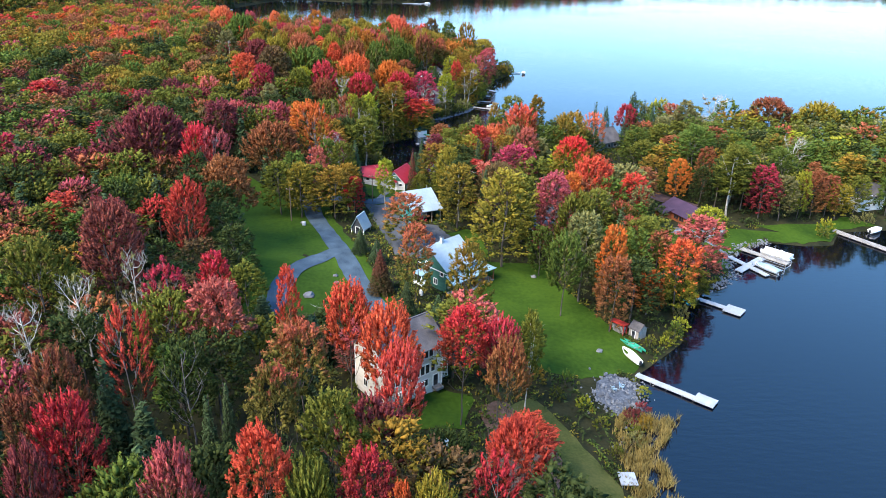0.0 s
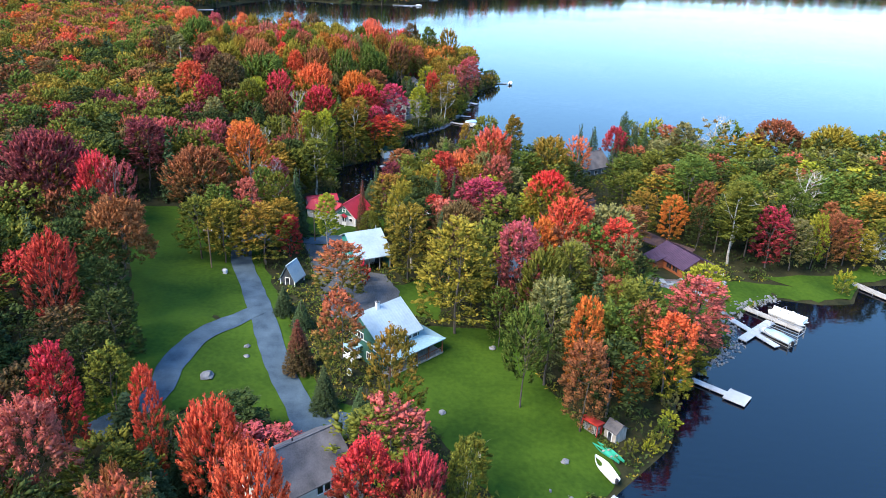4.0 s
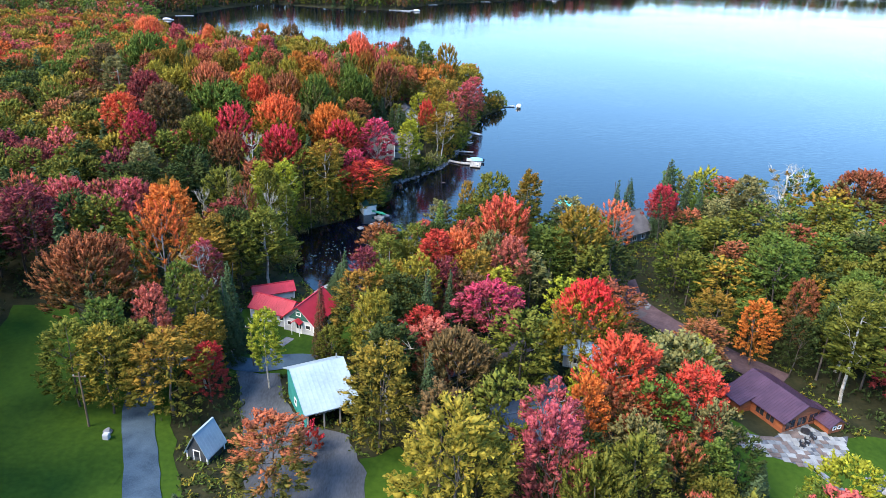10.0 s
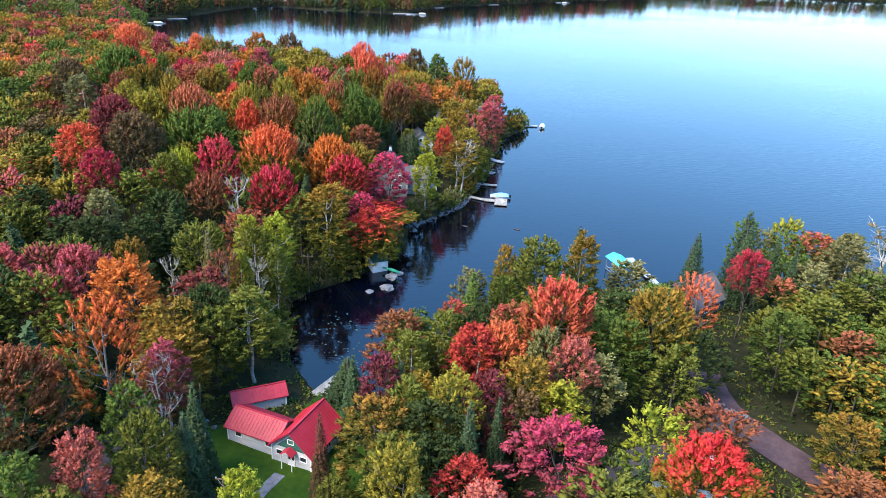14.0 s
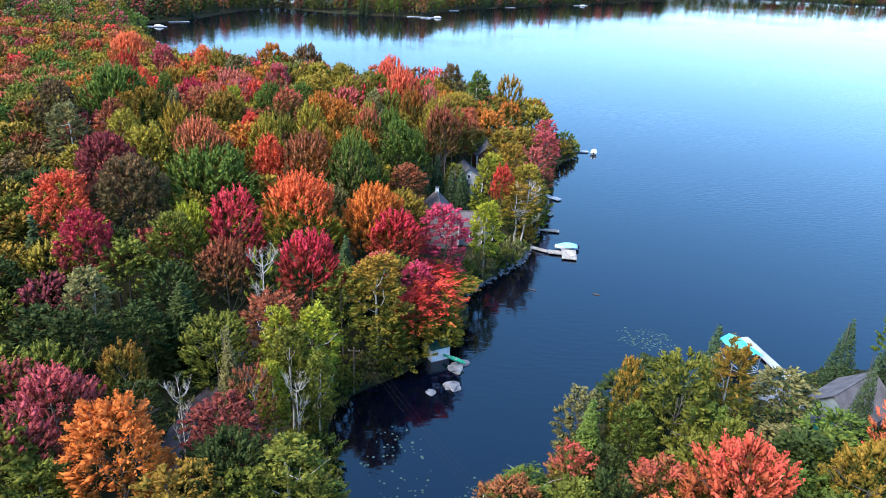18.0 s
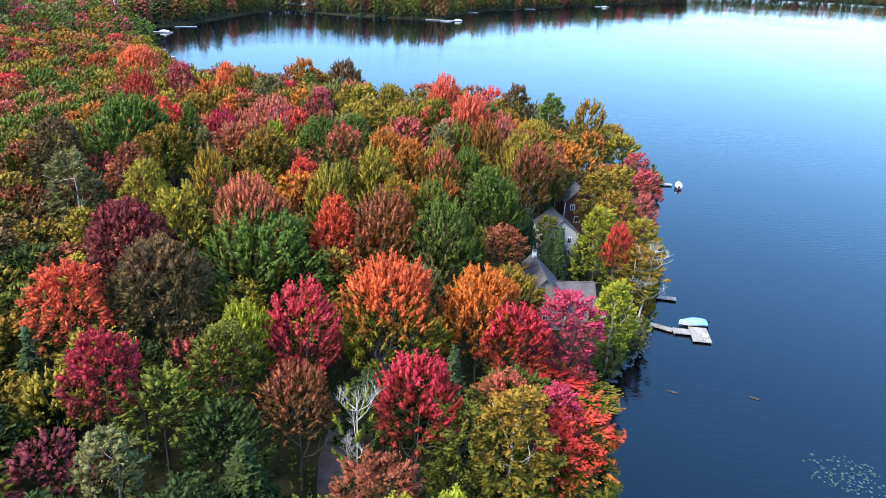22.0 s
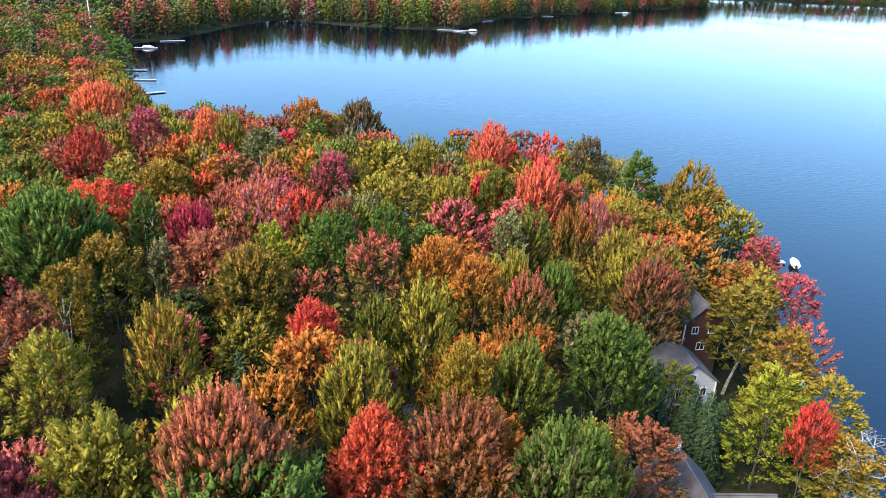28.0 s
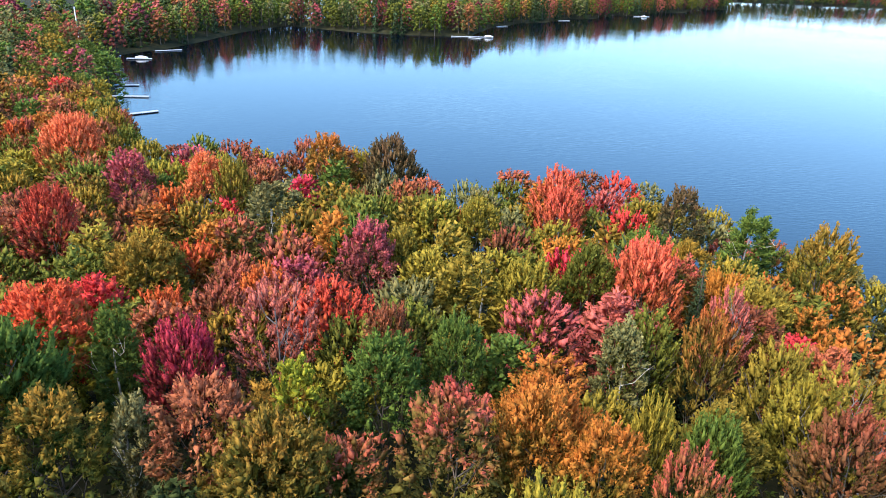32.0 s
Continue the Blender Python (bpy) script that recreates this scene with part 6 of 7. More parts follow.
tree("maple", "scarlet", -35.3, 104.5, 20.4, 6.1)
tree("maple", "plum", -53.6, 109.4, 23.9, 9.8)
tree("maple", "amber", 5.7, 110.8, 21.9, 7.7)
tree("edge", "dark", -38.5, 127.0, 14.0, 9.0)
tree("edge", "dark", -42.5, 133.5, 16.0, 9.0)
tree("edge", "dark", -38.0, 118.0, 13.5, 8.0)
tree("edge", "dark", -45.5, 141.5, 17.0, 8.5)
tree("edge", "olive", -33.5, 114.5, 13.0, 7.5)
tree("edge", "dark", -50.5, 150.0, 18.0, 9.0)
tree("edge", "dark", -55.0, 158.0, 19.0, 9.0)
tree("maple", "plum", -56.4, 116.0, 21.9, 9.7)
tree("spruce", "needle", 0.6, 116.7, 9.0, 4.6)
tree("maple", "rust", 33.1, 118.9, 16.2, 7.3)
tree("spruce", "needle", -5.4, 121.4, 9.0, 4.4)
tree("maple", "green", 24.6, 124.2, 18.2, 7.1)
tree("maple", "orange", 42.0, 126.4, 10.0, 6.0)
tree("maple", "orange", 33.9, 126.5, 19.2, 6.1)
tree("maple", "blush", -3.8, 127.8, 17.3, 7.5)
tree("maple", "flame", 48.4, 128.9, 16.6, 8.8)
tree("maple", "crimson", -47.9, 129.9, 21.3, 7.7)
tree("edge", "sage", 29.1, 130.3, 20.2, 9.2)
tree("spruce", "needle_brown", -11.1, 131.4, 11.0, 5.2)
tree("edge", "olive", 42.8, 136.6, 17.3, 9.0)
tree("maple", "green", 22.4, 141.7, 12.0, 5.7)
tree("wide", "olive", 29.4, 142.5, 19.7, 8.2)
tree("wide", "rose", 57.1, 143.2, 15.7, 11.8)
tree("spruce", "needle", -12.9, 143.9, 6.5, 3.9)
tree("wide", "gold", 14.6, 145.5, 22.7, 13.6)
tree("wide", "olive", 34.5, 146.5, 19.6, 9.0)
tree("maple", "rust", -44.9, 146.9, 21.1, 11.4)
tree("wide", "rose", 25.5, 147.5, 22.5, 8.3)
tree("spruce", "needle", -16.9, 148.1, 6.5, 4.0)
tree("maple", "olive", 44.7, 148.7, 12.0, 7.1)
tree("edge", "blush", -7.2, 154.5, 13.0, 10.5)
tree("wide", "rose", 26.1, 154.8, 19.9, 8.5)
tree("spruce", "needle", 54.0, 156.7, 9.0, 4.0)
tree("maple", "orange", 31.1, 157.9, 19.3, 6.4)
tree("wide", "scarlet", 46.8, 164.1, 17.5, 9.8)
tree("shrub", "scarlet", -4.7, 164.3, 5.0, 4.5)
tree("wide", "scarlet", 36.9, 165.0, 20.6, 10.7)
tree("wide", "gold", 5.0, 165.0, 17.5, 10.0)
tree("maple", "rose", -52.7, 165.9, 23.1, 8.2)
tree("spruce", "needle", 11.6, 166.0, 18.0, 5.2)
tree("maple", "scarlet", -56.9, 166.1, 24.1, 7.7)
tree("edge", "olive", -39.5, 172.0, 14.5, 9.5)
tree("edge", "gold", -34.2, 171.0, 15.0, 8.5)
tree("edge", "olive", -31.0, 175.5, 13.5, 8.5)
tree("edge", "green", -36.5, 177.5, 16.0, 8.5)
tree("edge", "rose", -31.5, 182.0, 17.0, 6.5)
tree("wide", "plum", -70.7, 173.6, 24.7, 17.9)
tree("maple", "crimson", -21.2, 175.3, 11.0, 5.4)
tree("edge", "crimson", 86.0, 180.5, 15.0, 9.0)
tree("edge", "sage", 91.0, 179.5, 13.0, 8.0)
tree("edge", "lime", 96.5, 181.0, 14.0, 5.0)
tree("edge", "rust", 101.0, 182.5, 14.0, 6.5)
tree("edge", "coral", 105.5, 184.0, 12.0, 6.0)
tree("edge", "green", 94.0, 190.0, 17.0, 9.0)
tree("edge", "green", 85.0, 196.0, 17.0, 9.0)
tree("edge", "dark", 72.5, 188.5, 12.0, 6.0)
tree("wide", "flame", 34.5, 177.8, 22.0, 11.6)
tree("birch", "lime", -13.6, 179.8, 14.6, 6.0)
tree("maple", "gold", 3.0, 180.4, 18.6, 6.9)
tree("birch", "olive", 77.7, 181.4, 19.8, 11.2)
tree("dome", "pink", 20.8, 186.0, 17.0, 11.2)
tree("spruce", "needle", 10.8, 188.6, 20.0, 5.0)
tree("maple", "olive", -25.3, 184.8, 17.9, 7.6)
tree("maple", "olive", -4.8, 185.3, 9.0, 4.8)
tree("spruce", "needle", -21.9, 187.3, 17.8, 5.4)
tree("edge", "orange", 67.0, 192.0, 13.2, 6.8)
tree("spruce", "needle_brown", -6.9, 190.0, 16.5, 3.5)
tree("wide", "rust", -44.4, 190.3, 20.2, 14.9)
tree("birch", "olive", 81.4, 190.5, 17.6, 11.5)
tree("edge", "amber", 60.7, 196.2, 12.2, 8.4)
tree("spruce", "needle", 14.4, 192.3, 18.0, 3.5)
tree("spruce", "needle", -22.8, 193.1, 18.0, 5.1)
tree("edge", "gold", 9.1, 195.5, 17.5, 8.0)
tree("maple", "rust", 75.2, 195.3, 15.8, 6.0)
tree("maple", "orange", -34.1, 195.3, 25.4, 9.8)
tree("dome", "salmon", 24.5, 213.0, 22.0, 11.0)
tree("dome", "rose", 25.6, 205.0, 17.5, 7.2)
tree("bare", "sage", 100.3, 199.6, 17.3, 10.8)
tree("spruce", "needle", 2.0, 202.2, 16.0, 4.1)
tree("dome", "salmon", 16.0, 210.5, 16.5, 7.5)
tree("wide", "green", 74.4, 203.2, 19.1, 12.4)
tree("spruce", "needle", -4.7, 204.3, 15.8, 4.5)
tree("maple", "plum", -63.7, 208.4, 21.0, 10.9)
tree("wide", "green", 77.1, 212.0, 17.1, 12.4)
tree("birch", "olive", 7.9, 213.7, 16.6, 7.7)
tree("spruce", "needle", -6.9, 214.8, 8.8, 7.4)
tree("maple", "amber", 40.4, 216.4, 19.7, 10.8)
tree("maple", "orange", -40.4, 216.5, 21.2, 10.8)
tree("edge", "green", 61.5, 219.0, 14.5, 10.4)
tree("maple", "rose", -63.0, 221.8, 18.6, 10.7)
tree("maple", "blush", 9.5, 223.0, 14.0, 7.3)
tree("wide", "rose", -50.8, 224.9, 18.5, 9.7)
tree("thin", "salmon", 49.6, 226.9, 17.0, 7.5)
tree("bare", "sage", -37.6, 228.3, 16.4, 4.3)
tree("spruce", "green", 12.5, 229.3, 18.0, 6.5)
tree("spruce", "needle", 74.5, 230.0, 15.1, 4.4)
tree("maple", "rust", -29.7, 230.9, 17.5, 5.7)
tree("wide", "olive", 23.5, 231.5, 21.4, 10.1)
tree("maple", "amber", 18.3, 234.8, 18.8, 4.5)
tree("wide", "amber", -47.7, 235.6, 15.6, 7.0)
tree("maple", "crimson", 61.9, 236.2, 18.1, 7.1)
tree("birch", "amber", 32.0, 236.2, 20.4, 7.9)
tree("spruce", "needle", 52.3, 238.9, 18.0, 4.4)
tree("birch", "olive", -26.6, 239.9, 18.4, 7.0)
tree("wide", "dark", -55.6, 240.0, 17.0, 11.3)
tree("spruce", "sage", -35.3, 240.3, 16.7, 4.7)
tree("spruce", "needle", 72.0, 241.2, 17.0, 4.6)
tree("birch", "lime", -29.0, 244.5, 18.5, 7.5)
tree("birch", "lime", -24.0, 245.0, 19.5, 8.0)
tree("birch", "olive", -22.6, 238.0, 16.5, 5.5)
tree("birch", "lime", -28.2, 234.5, 16.0, 6.0)
tree("bare", "sage", -24.5, 233.5, 15.0, 4.5)
tree("spruce", "needle", 32.5, 244.1, 18.0, 6.5)
tree("spruce", "needle", 69.7, 244.1, 17.3, 4.6)
tree("birch", "sage", 85.2, 247.8, 17.7, 9.3)
tree("wide", "gold", 132.3, 248.2, 17.5, 15.7)
tree("spruce", "needle", 66.5, 248.8, 18.0, 6.1)
tree("birch", "sage", -58.6, 250.1, 18.7, 8.6)
tree("spruce", "dark", -45.8, 252.9, 16.0, 11.5)
tree("bare", "amber", 96.4, 254.6, 17.9, 15.7)
tree("wide", "rust", 118.0, 255.5, 17.9, 15.7)
tree("spruce", "needle", 69.6, 257.2, 18.1, 8.3)
tree("spruce", "needle", 60.5, 258.5, 13.0, 5.5)
tree("bare", "lime", -34.6, 257.6, 21.0, 6.5)
tree("birch", "amber", -16.6, 260.2, 20.1, 11.9)
tree("maple", "crimson", -63.0, 260.4, 23.1, 9.0)
tree("wide", "scarlet", -27.9, 262.3, 22.0, 10.6)
tree("wide", "rust", -42.0, 263.5, 18.6, 9.5)
tree("wide", "flame", -7.7, 265.9, 13.7, 12.3)
tree("wide", "olive", -51.5, 267.0, 21.0, 9.5)
tree("maple", "lime", -51.0, 274.0, 20.5, 8.0)
tree("maple", "pink", -10.4, 268.1, 15.6, 7.5)
tree("wide", "scarlet", -72.5, 273.6, 23.5, 10.5)
tree("maple", "pink", -43.7, 276.1, 22.9, 9.8)
tree("wide", "brown", -62.3, 277.6, 26.1, 14.0)
tree("maple", "scarlet", -14.8, 279.6, 19.3, 10.8)
tree("maple", "flame", -32.3, 279.9, 24.9, 14.7)
tree("wide", "flame", -9.4, 280.0, 8.0, 19.0)
tree("maple", "orange", -19.7, 284.4, 23.0, 11.6)
tree("wide", "pink", -6.4, 286.3, 19.5, 11.2)
tree("wide", "plum", -70.8, 288.0, 26.0, 12.8)
tree("wide", "green", -52.1, 290.6, 25.4, 19.6)
tree("wide", "gold", -64.7, 293.3, 27.5, 10.0)
tree("maple", "gold", -64.7, 294.4, 25.2, 9.6)
tree("wide", "blush", -55.0, 295.4, 29.4, 13.1)
tree("birch", "lime", 2.7, 295.5, 17.8, 8.4)
tree("wide", "green", -25.3, 297.7, 28.1, 10.4)
tree("wide", "rust", -34.6, 299.6, 27.9, 11.1)
tree("wide", "sage", -25.2, 299.7, 24.3, 12.7)
tree("maple", "scarlet", -42.6, 300.2, 26.0, 7.9)
tree("wide", "olive", -21.6, 300.8, 23.4, 7.2)
tree("maple", "scarlet", -41.8, 301.5, 23.0, 11.2)
tree("wide", "ember", -32.5, 302.2, 24.4, 12.9)
tree("wide", "gold", -75.2, 307.0, 24.7, 9.0)
tree("maple", "gold", -44.6, 307.1, 28.1, 8.6)
tree("birch", "sage", -88.0, 308.4, 24.4, 11.9)
tree("maple", "rust", -45.0, 312.7, 24.7, 8.4)
tree("maple", "amber", -33.8, 313.0, 25.9, 7.3)
tree("birch", "rust", -80.3, 313.4, 25.1, 9.6)
tree("maple", "amber", -66.2, 313.6, 26.0, 8.2)
tree("birch", "amber", 11.2, 314.2, 15.5, 10.5)
tree("bare", "amber", 12.4, 312.6, 16.0, 10.0)
tree("wide", "olive", -27.5, 315.1, 25.2, 8.3)
tree("maple", "scarlet", 7.2, 315.6, 18.5, 5.5)
tree("maple", "green", -17.3, 319.8, 26.9, 8.4)
tree("maple", "scarlet", -51.6, 321.1, 24.2, 7.4)
tree("birch", "amber", -80.5, 321.5, 24.8, 7.9)
tree("maple", "green", -14.9, 321.6, 24.1, 10.8)
tree("edge", "lime", 5.0, 321.5, 19.0, 9.0)
tree("edge", "gold", 14.2, 324.5, 17.0, 10.0)
tree("thin", "rose", 16.0, 336.0, 18.0, 9.0)
tree("spruce", "needle", -11.5, 322.0, 17.0, 7.5)
tree("spruce", "needle", -8.0, 327.0, 16.0, 7.0)
tree("spruce", "needle", -4.5, 323.5, 13.0, 6.0)
tree("spruce", "needle", -1.0, 330.2, 10.0, 6.0)
tree("spruce", "needle", 2.6, 329.0, 8.5, 5.5)
tree("edge", "olive", -3.4, 331.6, 12.5, 6.5)
tree("spruce", "needle", -2.0, 323.0, 14.0, 6.1)
tree("wide", "gold", -38.3, 323.0, 27.3, 8.4)
tree("wide", "olive", -44.2, 324.1, 23.2, 8.0)
tree("wide", "brown", -98.5, 325.0, 24.2, 10.9)
tree("edge", "amber", 10.5, 331.0, 20.0, 9.5)
tree("wide", "amber", -60.8, 329.3, 25.2, 12.3)
tree("wide", "blush", -25.4, 329.6, 26.2, 8.0)
tree("maple", "amber", -79.4, 331.2, 23.8, 10.2)
tree("maple", "ember", -32.2, 331.3, 26.8, 8.1)
tree("birch", "sage", -73.1, 332.9, 23.7, 5.8)
tree("wide", "blush", -45.6, 333.0, 27.7, 10.5)
tree("wide", "coral", -67.3, 333.8, 24.9, 11.0)
tree("maple", "ember", -37.6, 334.7, 27.3, 8.3)
tree("wide", "green", -88.8, 335.8, 27.8, 16.7)
tree("wide", "rust", -7.6, 336.0, 26.0, 10.0)
tree("birch", "gold", 9.2, 343.4, 20.0, 10.5)
tree("wide", "blush", -1.6, 346.4, 20.0, 8.5)
tree("wide", "green", -20.5, 336.5, 24.8, 7.2)
tree("wide", "gold", -26.2, 337.7, 25.7, 5.5)
tree("birch", "lime", -60.2, 338.5, 25.3, 7.0)
tree("wide", "amber", -62.0, 338.6, 21.1, 14.8)
tree("maple", "ember", -36.5, 339.5, 25.0, 12.0)
tree("wide", "gold", -8.5, 343.0, 25.0, 9.0)
tree("wide", "gold", -6.0, 341.6, 27.8, 9.8)
tree("maple", "green", -52.2, 343.3, 25.7, 9.1)
tree("maple", "crimson", -72.8, 344.5, 24.7, 8.7)
tree("birch", "green", -80.3, 346.0, 25.3, 6.8)
tree("maple", "green", -45.0, 348.4, 26.1, 6.7)
tree("wide", "gold", -9.2, 348.6, 26.3, 8.2)
tree("maple", "flame", -89.1, 348.7, 24.9, 12.9)
tree("edge", "rose", 21.5, 352.0, 19.0, 9.0)
tree("wide", "rust", -52.3, 350.5, 26.0, 6.6)
tree("thin", "rose", -64.6, 351.1, 27.8, 9.4)
tree("birch", "sage", -26.1, 351.8, 26.1, 7.8)
tree("wide", "ember", -15.8, 353.1, 26.9, 7.6)
tree("edge", "rose", 24.5, 372.0, 17.0, 9.0)
tree("maple", "rose", -10.8, 360.2, 27.1, 6.0)
tree("wide", "gold", -35.3, 365.5, 26.6, 9.6)
tree("maple", "salmon", -19.6, 366.1, 29.8, 9.4)
tree("birch", "gold", -43.2, 367.4, 26.6, 11.5)
tree("wide", "olive", -26.5, 370.2, 27.1, 9.3)
tree("wide", "amber", -86.6, 370.9, 22.6, 12.5)
tree("maple", "salmon", -18.4, 372.8, 27.0, 9.8)
tree("wide", "rose", -56.8, 373.8, 27.4, 8.7)
tree("maple", "gold", -52.4, 378.2, 25.1, 6.9)
tree("wide", "crimson", -104.9, 381.8, 24.9, 9.3)
tree("wide", "amber", 13.3, 383.6, 26.3, 9.7)
tree("birch", "green", 3.9, 389.9, 26.2, 11.0)
tree("wide", "gold", -40.5, 390.9, 26.1, 9.3)
tree("birch", "sage", -73.7, 391.5, 26.3, 12.3)
tree("maple", "salmon", -26.1, 396.6, 26.5, 8.4)
tree("wide", "brown", -4.6, 399.8, 26.3, 9.0)
tree("spruce", "needle", -50.3, 401.1, 18.0, 3.8)
tree("spruce", "needle", -46.3, 401.5, 18.0, 3.2)
tree("maple", "gold", -83.3, 403.3, 25.9, 7.7)
tree("maple", "rose", -102.3, 404.9, 25.4, 9.1)
tree("maple", "salmon", -89.1, 406.1, 25.6, 8.6)
tree("maple", "salmon", -25.3, 406.1, 26.9, 10.4)
tree("wide", "brown", -57.0, 423.3, 27.4, 13.2)
tree("maple", "ember", -69.8, 423.7, 26.6, 10.4)
tree("wide", "salmon", -124.4, 430.4, 26.6, 13.8)

# ---- the woods between them ----
def mixture(x, y, rd):
    """A kind and a colour, by the part of the woods."""
    far = y > 300
    if y > 520:
        return "edge", rd.choice(["olive"] * 5 + ["green"] * 5 + ["dark"] * 2 + ["sage"] * 3 + ["rust"] * 2 + ["rose", "coral", "plum", "amber"])
    if x < -44 and y < 260 or x < -20 and y < 122:
        pool = ["dark"] * 8 + ["olive"] * 8 + ["plum"] * 3 + ["rose"] * 2 + ["rust"] * 2 + ["crimson"] + ["brown"] * 3 + ["amber", "green", "green", "blush"]
    elif x < -62 and y < 330:
        pool = ["olive"] * 7 + ["gold"] * 4 + ["rust"] * 4 + ["green"] * 4 + ["amber"] * 3 + ["rose"] * 3 + ["dark"] * 3 + ["brown"] * 2 + ["coral"] * 2 + ["ember", "blush", "plum", "scarlet"]
    elif x < -62:
        pool = ["olive"] * 5 + ["gold"] * 6 + ["amber"] * 7 + ["rust"] * 4 + ["coral"] * 4 + ["ember"] * 3 + ["blush"] * 3 + ["green"] * 2 + ["orange", "orange", "rose", "scarlet"]
    elif x > 18 and y < 300:
        pool = ["olive"] * 8 + ["green"] * 8 + ["dark"] * 3 + ["lime"] * 2 + ["sage"] * 2 + ["rust", "amber", "blush"]
    elif far:
        pool = ["olive"] * 6 + ["gold"] * 7 + ["sage"] * 3 + ["green"] + ["ember"] * 4 + ["rust", "amber", "blush", "blush", "rose", "scarlet"]
    elif y > 225:
        pool = ["olive"] * 6 + ["gold"] * 4 + ["green"] * 3 + ["dark"] * 2 + ["sage"] * 2 + ["crimson", "rust", "ember", "plum", "amber", "rose", "blush"]
    else:
        pool = ["olive"] * 7 + ["dark"] * 3 + ["green"] * 2 + ["plum"] * 2 + ["crimson", "rust", "rose", "rust", "brown", "amber", "sage", "blush"]
    return rd.choice(["wide", "wide", "wide", "wide" if y > 236 else "maple", "birch", "bare" if rd.random() < 0.35 else "maple"]), rd.choice(pool)


# heights of the canopy above the lake: x, y, top
CANOPY_SOUTH = [(-40, 90, 27), (-10, 85, 26), (10, 88, 22), (-34, 125, 17), (-24, 112, 11), (-14, 109, 13), (-29, 105, 16), (-52, 150, 27), (-36, 172, 18), (5, 150, 23), (28, 135, 22), (40, 165, 21), (56, 141, 15), (62, 197, 13),
                (75, 190, 20), (78, 172, 16), (67, 250, 18), (25, 215, 23), (10, 225, 16), (45, 250, 12), (52, 236, 15), (38, 240, 16), (-25, 235, 21), (-45, 240, 17), (-60, 210, 23)]
CANOPY_NORTH = [(-15, 262, 18), (-42, 265, 21), (-65, 270, 25), (-5, 285, 19), (-20, 295, 25), (-50, 310, 29), (-70, 340, 30), (-40, 335, 30), (-8, 337, 28), (8, 315, 19), (20, 360, 19),
                (-18, 365, 31), (-50, 380, 30), (-5, 410, 24), (20, 395, 20), (-60, 440, 25), (-100, 350, 30), (-100, 150, 28)]
canopy = np.array(CANOPY_SOUTH + CANOPY_NORTH, float)


def canopy_top(x, y):
    d = np.hypot(canopy[:, 0] - x, canopy[:, 1] - y)
    w = 1 / (d + 4) ** 2.5
    return float((canopy[:, 2] * w).sum() / w.sum())


rd = random.Random(11)
taken = np.array(PLANTED)


def fill(x0, x1, y0, y1, step, depth=1e9):
    """Jittered places for wild trees."""
    xs, ys = np.meshgrid(np.arange(x0, x1, step), np.arange(y0, y1, step))
    xs = xs + (np.arange(xs.shape[0])[:, None] % 2) * step / 2 + rng.uniform(-0.36, 0.36, xs.shape) * step
    ys = ys + rng.uniform(-0.36, 0.36, ys.shape) * step
    xs, ys = xs.ravel(), ys.ravel()
    d = shore_distance(xs, ys)
    keep = (d > 1.0) & (d < depth)
    xs, ys = xs[keep], ys[keep]
    keep = ~open_land(xs, ys)
    return xs[keep], ys[keep]


def clear_of(x, y, r):
    near = np.hypot(taken[:, 0] - x, taken[:, 1] - y)
    return not (near < 0.56 * (taken[:, 2] + r)).any()


wild = []
for x, y in zip(*fill(-118, 150, 56, 440, 6.8)):
    r = rd.uniform(4.4, 6.2)
    if clear_of(x, y, r):
        wild.append((x, y, r, 0))
taken = np.concatenate([taken, [w[:3] for w in wild]])
for x0, x1, y0, y1 in ((10, 62, 120, 170), (8, 48, 178, 235), (72, 150, 180, 264), (-34, 4, 178, 214)):
    for x, y in zip(*fill(x0, x1, y0, y1, 4.6)):
        r = rd.uniform(3.0, 4.6)
        if not (np.hypot(taken[:, 0] - x, taken[:, 1] - y) < 0.5 * (taken[:, 2] + r)).any():
            wild.append((x, y, r, 0))
            taken = np.concatenate([taken, [(x, y, r)]])
for x0, x1, y0, y1, step, depth in ((-118, 28, -70, 56, 8.0, 1e9), (-420, -118, 60, 700, 9.2, 1e9), (-150, -118, 440, 520, 8.0, 1e9), (150, 330, 150, 300, 8.5, 1e9), (-520, 330, 700, 1180, 7.6, 60), (250, 1000, 1100, 1400, 8.5, 45)):
    for x, y in zip(*fill(x0, x1, y0, y1, step, depth=depth)):
        wild.append((x, y, rd.uniform(3.9, 5.8) * step / 8, 1))
corner = random.Random(12)
for x, y in zip(*fill(-300, -118, -70, 60, 9.2)):
    wild.append((x, y, corner.uniform(3.9, 5.8) * 1.15, 1))

# the middle of the valley, from the drives to the northern woods
VALLEY = [(2, 0), (12, 60), (10, 105), (-8, 155), (-30, 205), (-46, 275)]


def detail(x, y):
    """0 for woods close to the middle of the valley, up to 4 for those far off or behind the hill."""
    if y < 48 or x < -0.66 * y - 20:
        return 4
    middle = np.interp(y - 85, [q[1] for q in VALLEY], [q[0] for q in VALLEY])
    d = max(1.75 * abs(x - middle), y - 282)
    return 0 if d < 90 else 1 if d < 190 else 2 if d < 370 else 3


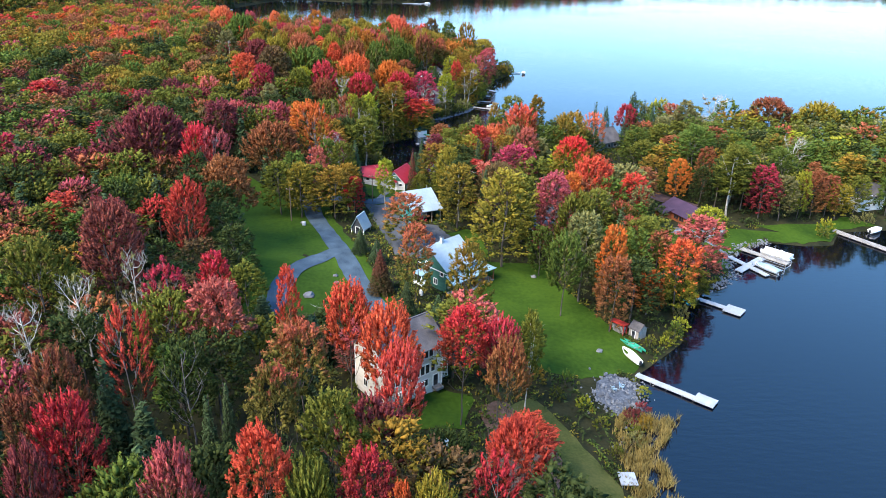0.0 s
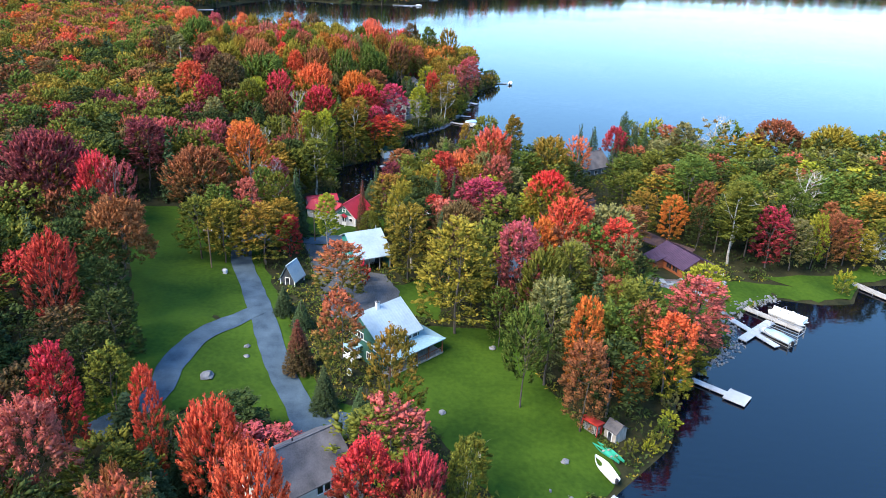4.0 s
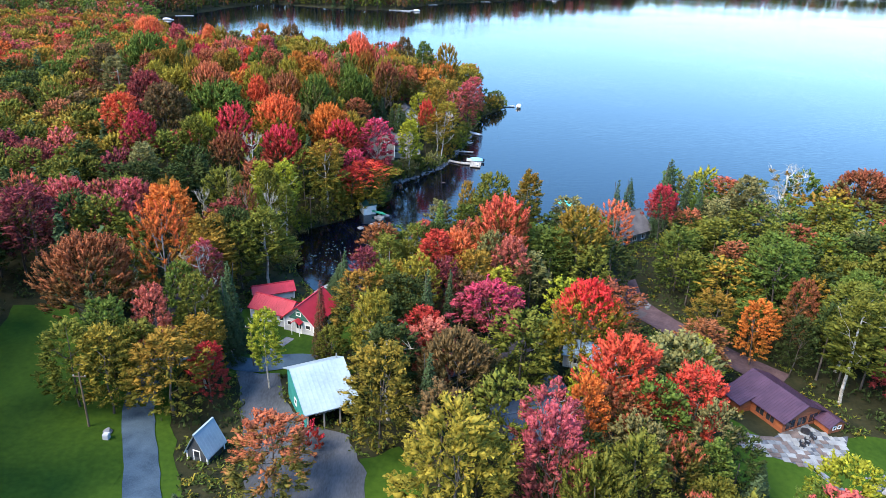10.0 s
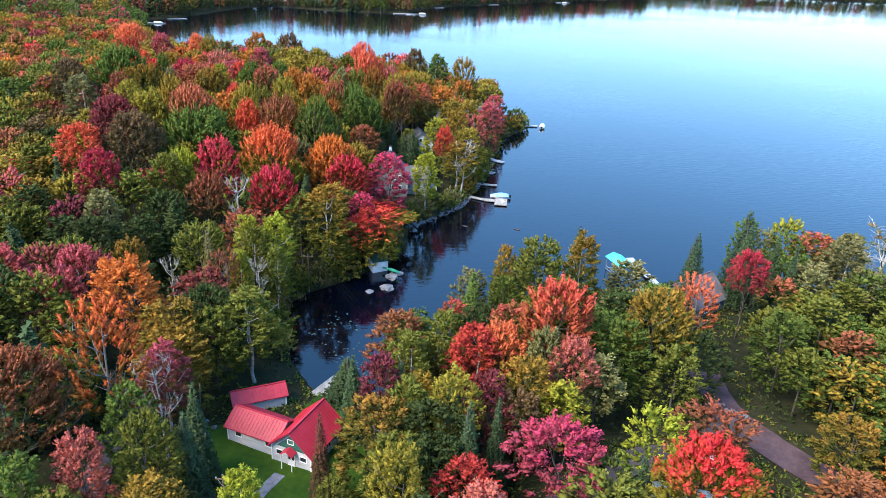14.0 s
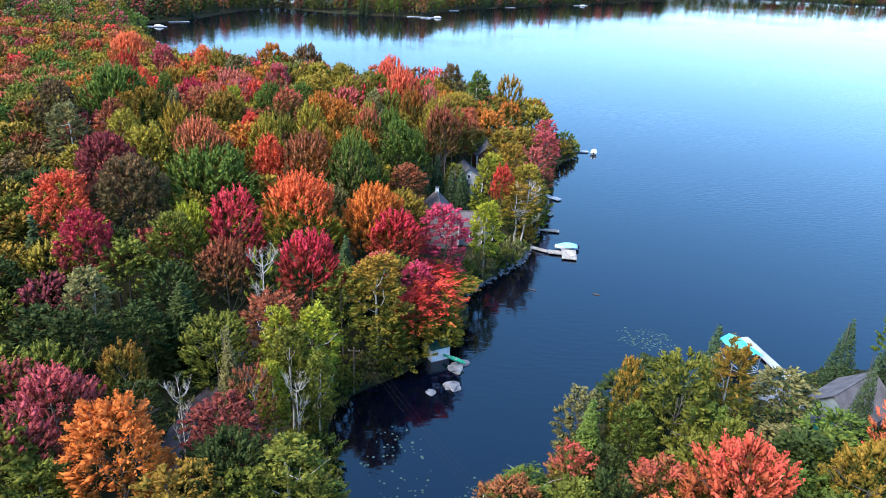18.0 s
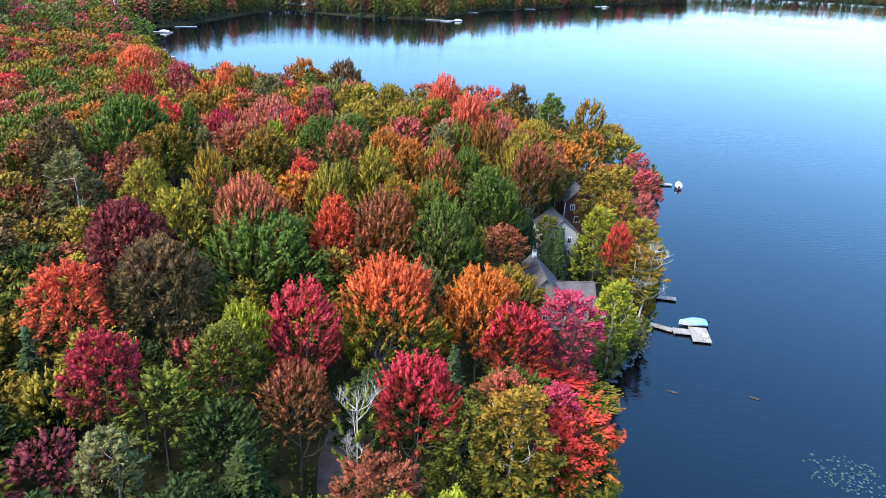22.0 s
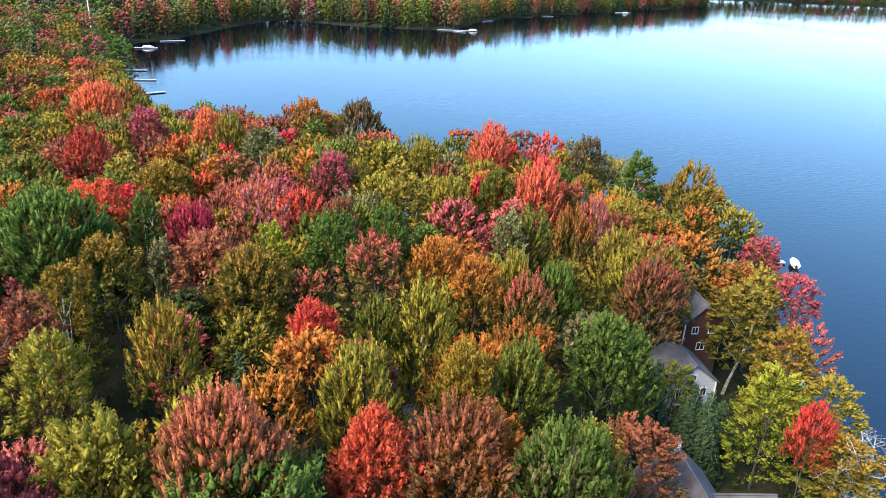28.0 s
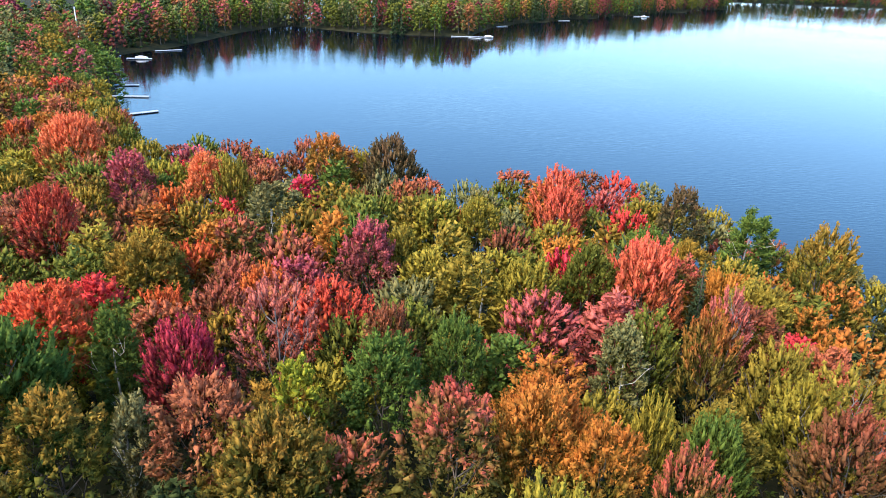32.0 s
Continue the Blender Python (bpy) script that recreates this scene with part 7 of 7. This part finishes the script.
near = sorted((w for w in wild if w[3] == 0), key=lambda w: abs(w[0] + 12) + 0.25 * abs(w[1] - 230))
single = set(near[:80])
LOD = {}
for kind in ("maple", "wide", "birch", "thin", "edge"):
    for i in range(4):
        LOD[kind, 0, i] = crown_arrays(kind, 860 + i, 120, 2000, (0.40, 0.29), 1.05, 0.5)
        LOD[kind, 1, i] = crown_arrays(kind, 900 + i, 90, 950, (0.54, 0.39), 1.2, 0.5)
        LOD[kind, 2, i] = crown_arrays(kind, 940 + i, 50, 420, (0.80, 0.56), 1.5, 0.55)
        LOD[kind, 3, i] = crown_arrays(kind, 980 + i, 28, 130, (1.3, 0.9), 2.3, 0.8)
        LOD[kind, 4, i] = crown_arrays(kind, 980 + i, 9, 40, (2.2, 1.5), 2.6, 0.8)
for i in range(4):
    for level, count, size in ((0, 1500, (0.8, 0.35)), (1, 700, (1.2, 0.5)), (2, 260, (1.9, 0.8)), (3, 120, (2.4, 1.1)), (4, 60, (3.0, 1.5))):
        LOD["spruce", level, i] = crown_arrays("spruce", 900 + 10 * level + i, 0, count, size)

bulk, stems = {}, []
for w in wild:
    x, y, r, level = w
    kind, colour = mixture(x, y, rd)
    if level and kind == "bare":
        kind = "birch"
    if rd.random() < (0.22 if y > 680 else 0.25 if x < -40 and y < 210 or x < -18 and y < 115 else 0.05):
        kind, colour = "spruce", "needle"
    if x < -44 and y < 250 and kind in ("maple", "wide") and rd.random() < 0.4:
        kind = "thin"
    elif x > -34 and 100 < y < 264 and kind in ("maple", "wide") and rd.random() < 0.8:
        kind = "edge"
    high = canopy_top(x, y) - ground_at(x, y) - rd.uniform(0.5, 4.5)
    if y > 520 or y < 48 or x < -260:
        high = rd.uniform(17, 24)
    if w in single:
        tree(kind, colour, x, y, high if kind != "bare" else 16, 2 * r * (0.6 if kind == "spruce" else 1))
        continue
    if kind == "bare":
        kind = "birch"
    v, q, up = LOD[kind, detail(x, y), rd.randrange(4)]
    h0, w0, foot = SHAPES[kind]
    a, s, sz = rd.uniform(0, 6.28), 2 * r / w0 * (0.65 if kind == "spruce" else 1), high / h0
    m = np.array([[math.cos(a) * s, -math.sin(a) * s, 0], [math.sin(a) * s, math.cos(a) * s, 0], [0, 0, sz]])
    z = ground_at(x, y) - (1.6 if y > 520 else 0.0)
    bulk.setdefault(colour, []).append((v @ m.T + np.array([x, y, z]), up, np.full(len(up), rd.random()), q))
    stems.append((x, y, z, high * 0.6, 0.16 + 0.006 * high))

for colour, bits in bulk.items():
    v, up, tr = (np.concatenate([b[i] for b in bits]) for i in range(3))
    first = np.cumsum([0] + [len(b[0]) for b in bits[:-1]])
    q = np.concatenate([b[3] + o for b, o in zip(bits, first)])
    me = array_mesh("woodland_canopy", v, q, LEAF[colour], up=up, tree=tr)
    tagged(new("woodland_canopy", me), f"dense woodland canopy with {LOOKS[colour]}", "woodland", kind="stuff")
s = np.array(stems)
ring = np.array([(math.cos(k * math.pi / 2), math.sin(k * math.pi / 2)) for k in range(4)])
low = np.concatenate([s[:, None, :2] + ring * s[:, 4, None, None], np.repeat(s[:, 2, None, None] - 0.3, 4, 1)], 2)
top = np.concatenate([s[:, None, :2] + ring * s[:, 4, None, None] * 0.4, np.repeat((s[:, 2] + s[:, 3])[:, None, None], 4, 1)], 2)
v = np.concatenate([low, top], 1).reshape(-1, 3)
q = np.concatenate([np.arange(len(s))[:, None] * 8 + np.array([k, (k + 1) % 4, 4 + (k + 1) % 4, 4 + k]) for k in range(4)])
tagged(new("woodland_stems", array_mesh("woodland_stems", v, q, BARK)), "grey-brown stems of the woodland trees", "woodland", kind="stuff")

# undergrowth that closes the gaps below the crowns; mostly dark leaves put shade there
xs, ys = fill(-118, 150, 56, 440, 3.6)
n, k = len(xs), 18
cx, cy = np.repeat(xs, k) + rng.normal(size=n * k) * 0.9, np.repeat(ys, k) + rng.normal(size=n * k) * 0.9
top = np.repeat(rng.uniform(0.4, 2.4, n), k)
cz = np.repeat(height(xs, ys), k) + top * rng.uniform(0.15, 1.0, n * k)
up_dir = rng.normal(size=(n * k, 3)) * 0.6 + np.array([0, -0.2, 0.8])
up_dir /= np.linalg.norm(up_dir, axis=1, keepdims=True)
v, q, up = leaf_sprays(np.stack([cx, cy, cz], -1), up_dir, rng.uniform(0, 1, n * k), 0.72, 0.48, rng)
# western hillside all dark, elsewhere mostly: gap shade as leaf colour
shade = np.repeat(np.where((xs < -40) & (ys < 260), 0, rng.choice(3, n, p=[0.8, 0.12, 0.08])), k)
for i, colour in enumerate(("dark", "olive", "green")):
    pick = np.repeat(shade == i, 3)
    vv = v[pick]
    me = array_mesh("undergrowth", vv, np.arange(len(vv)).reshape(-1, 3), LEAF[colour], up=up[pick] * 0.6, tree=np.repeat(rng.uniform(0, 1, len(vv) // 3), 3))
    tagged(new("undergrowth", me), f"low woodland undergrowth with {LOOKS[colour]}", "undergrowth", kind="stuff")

# low plants on the open ground between lawns, drives and trees
gx, gy = rng.uniform(-45, 85, 30000), rng.uniform(60, 265, 30000)
keep = open_land(gx, gy) & (shore_distance(gx, gy) > 0.5)
for loop in LAWNS + [GRAVEL_LOT]:
    keep &= ~inside(loop, gx, gy)
for line, width in ROADS:
    keep &= away(line, gx, gy, False) > width / 2 + (3.4 if line is DRIVE_LOOP else 2.2 if line is DRIVE_MAIN else 0.9)
for a, b, r in ((66, 171, 8.5), (30, 100, 6), (49, 255, 5.5)):
    keep &= np.hypot(gx - a, gy - b) > r
gx, gy = gx[keep], gy[keep]
n, k = len(gx), 7
cx, cy = np.repeat(gx, k) + rng.normal(size=n * k) * 0.35, np.repeat(gy, k) + rng.normal(size=n * k) * 0.35
cz = height(cx, cy) + np.repeat(rng.uniform(0.15, 0.8, n), k) * rng.uniform(0.2, 1.0, n * k)
up_dir = rng.normal(size=(n * k, 3)) * 0.5 + np.array([0, 0, 0.8])
up_dir /= np.linalg.norm(up_dir, axis=1, keepdims=True)
v, q, up = leaf_sprays(np.stack([cx, cy, cz], -1), up_dir, rng.uniform(0, 1, n * k), 0.55, 0.32, rng)
shade = np.repeat(rng.choice(4, n, p=[0.35, 0.3, 0.2, 0.15]), k)
for i, colour in enumerate(("dark", "green", "olive", "gold")):
    vv = v[np.repeat(shade == i, 3)]
    me = array_mesh("ground_cover", vv, np.arange(len(vv)).reshape(-1, 3), LEAF[colour], up=up[np.repeat(shade == i, 3)], tree=np.repeat(rng.uniform(0, 1, len(vv) // 3), 3))
    tagged(new("ground_cover", me), f"ferns and tall grass with {LOOKS[colour]}", "undergrowth", kind="stuff")
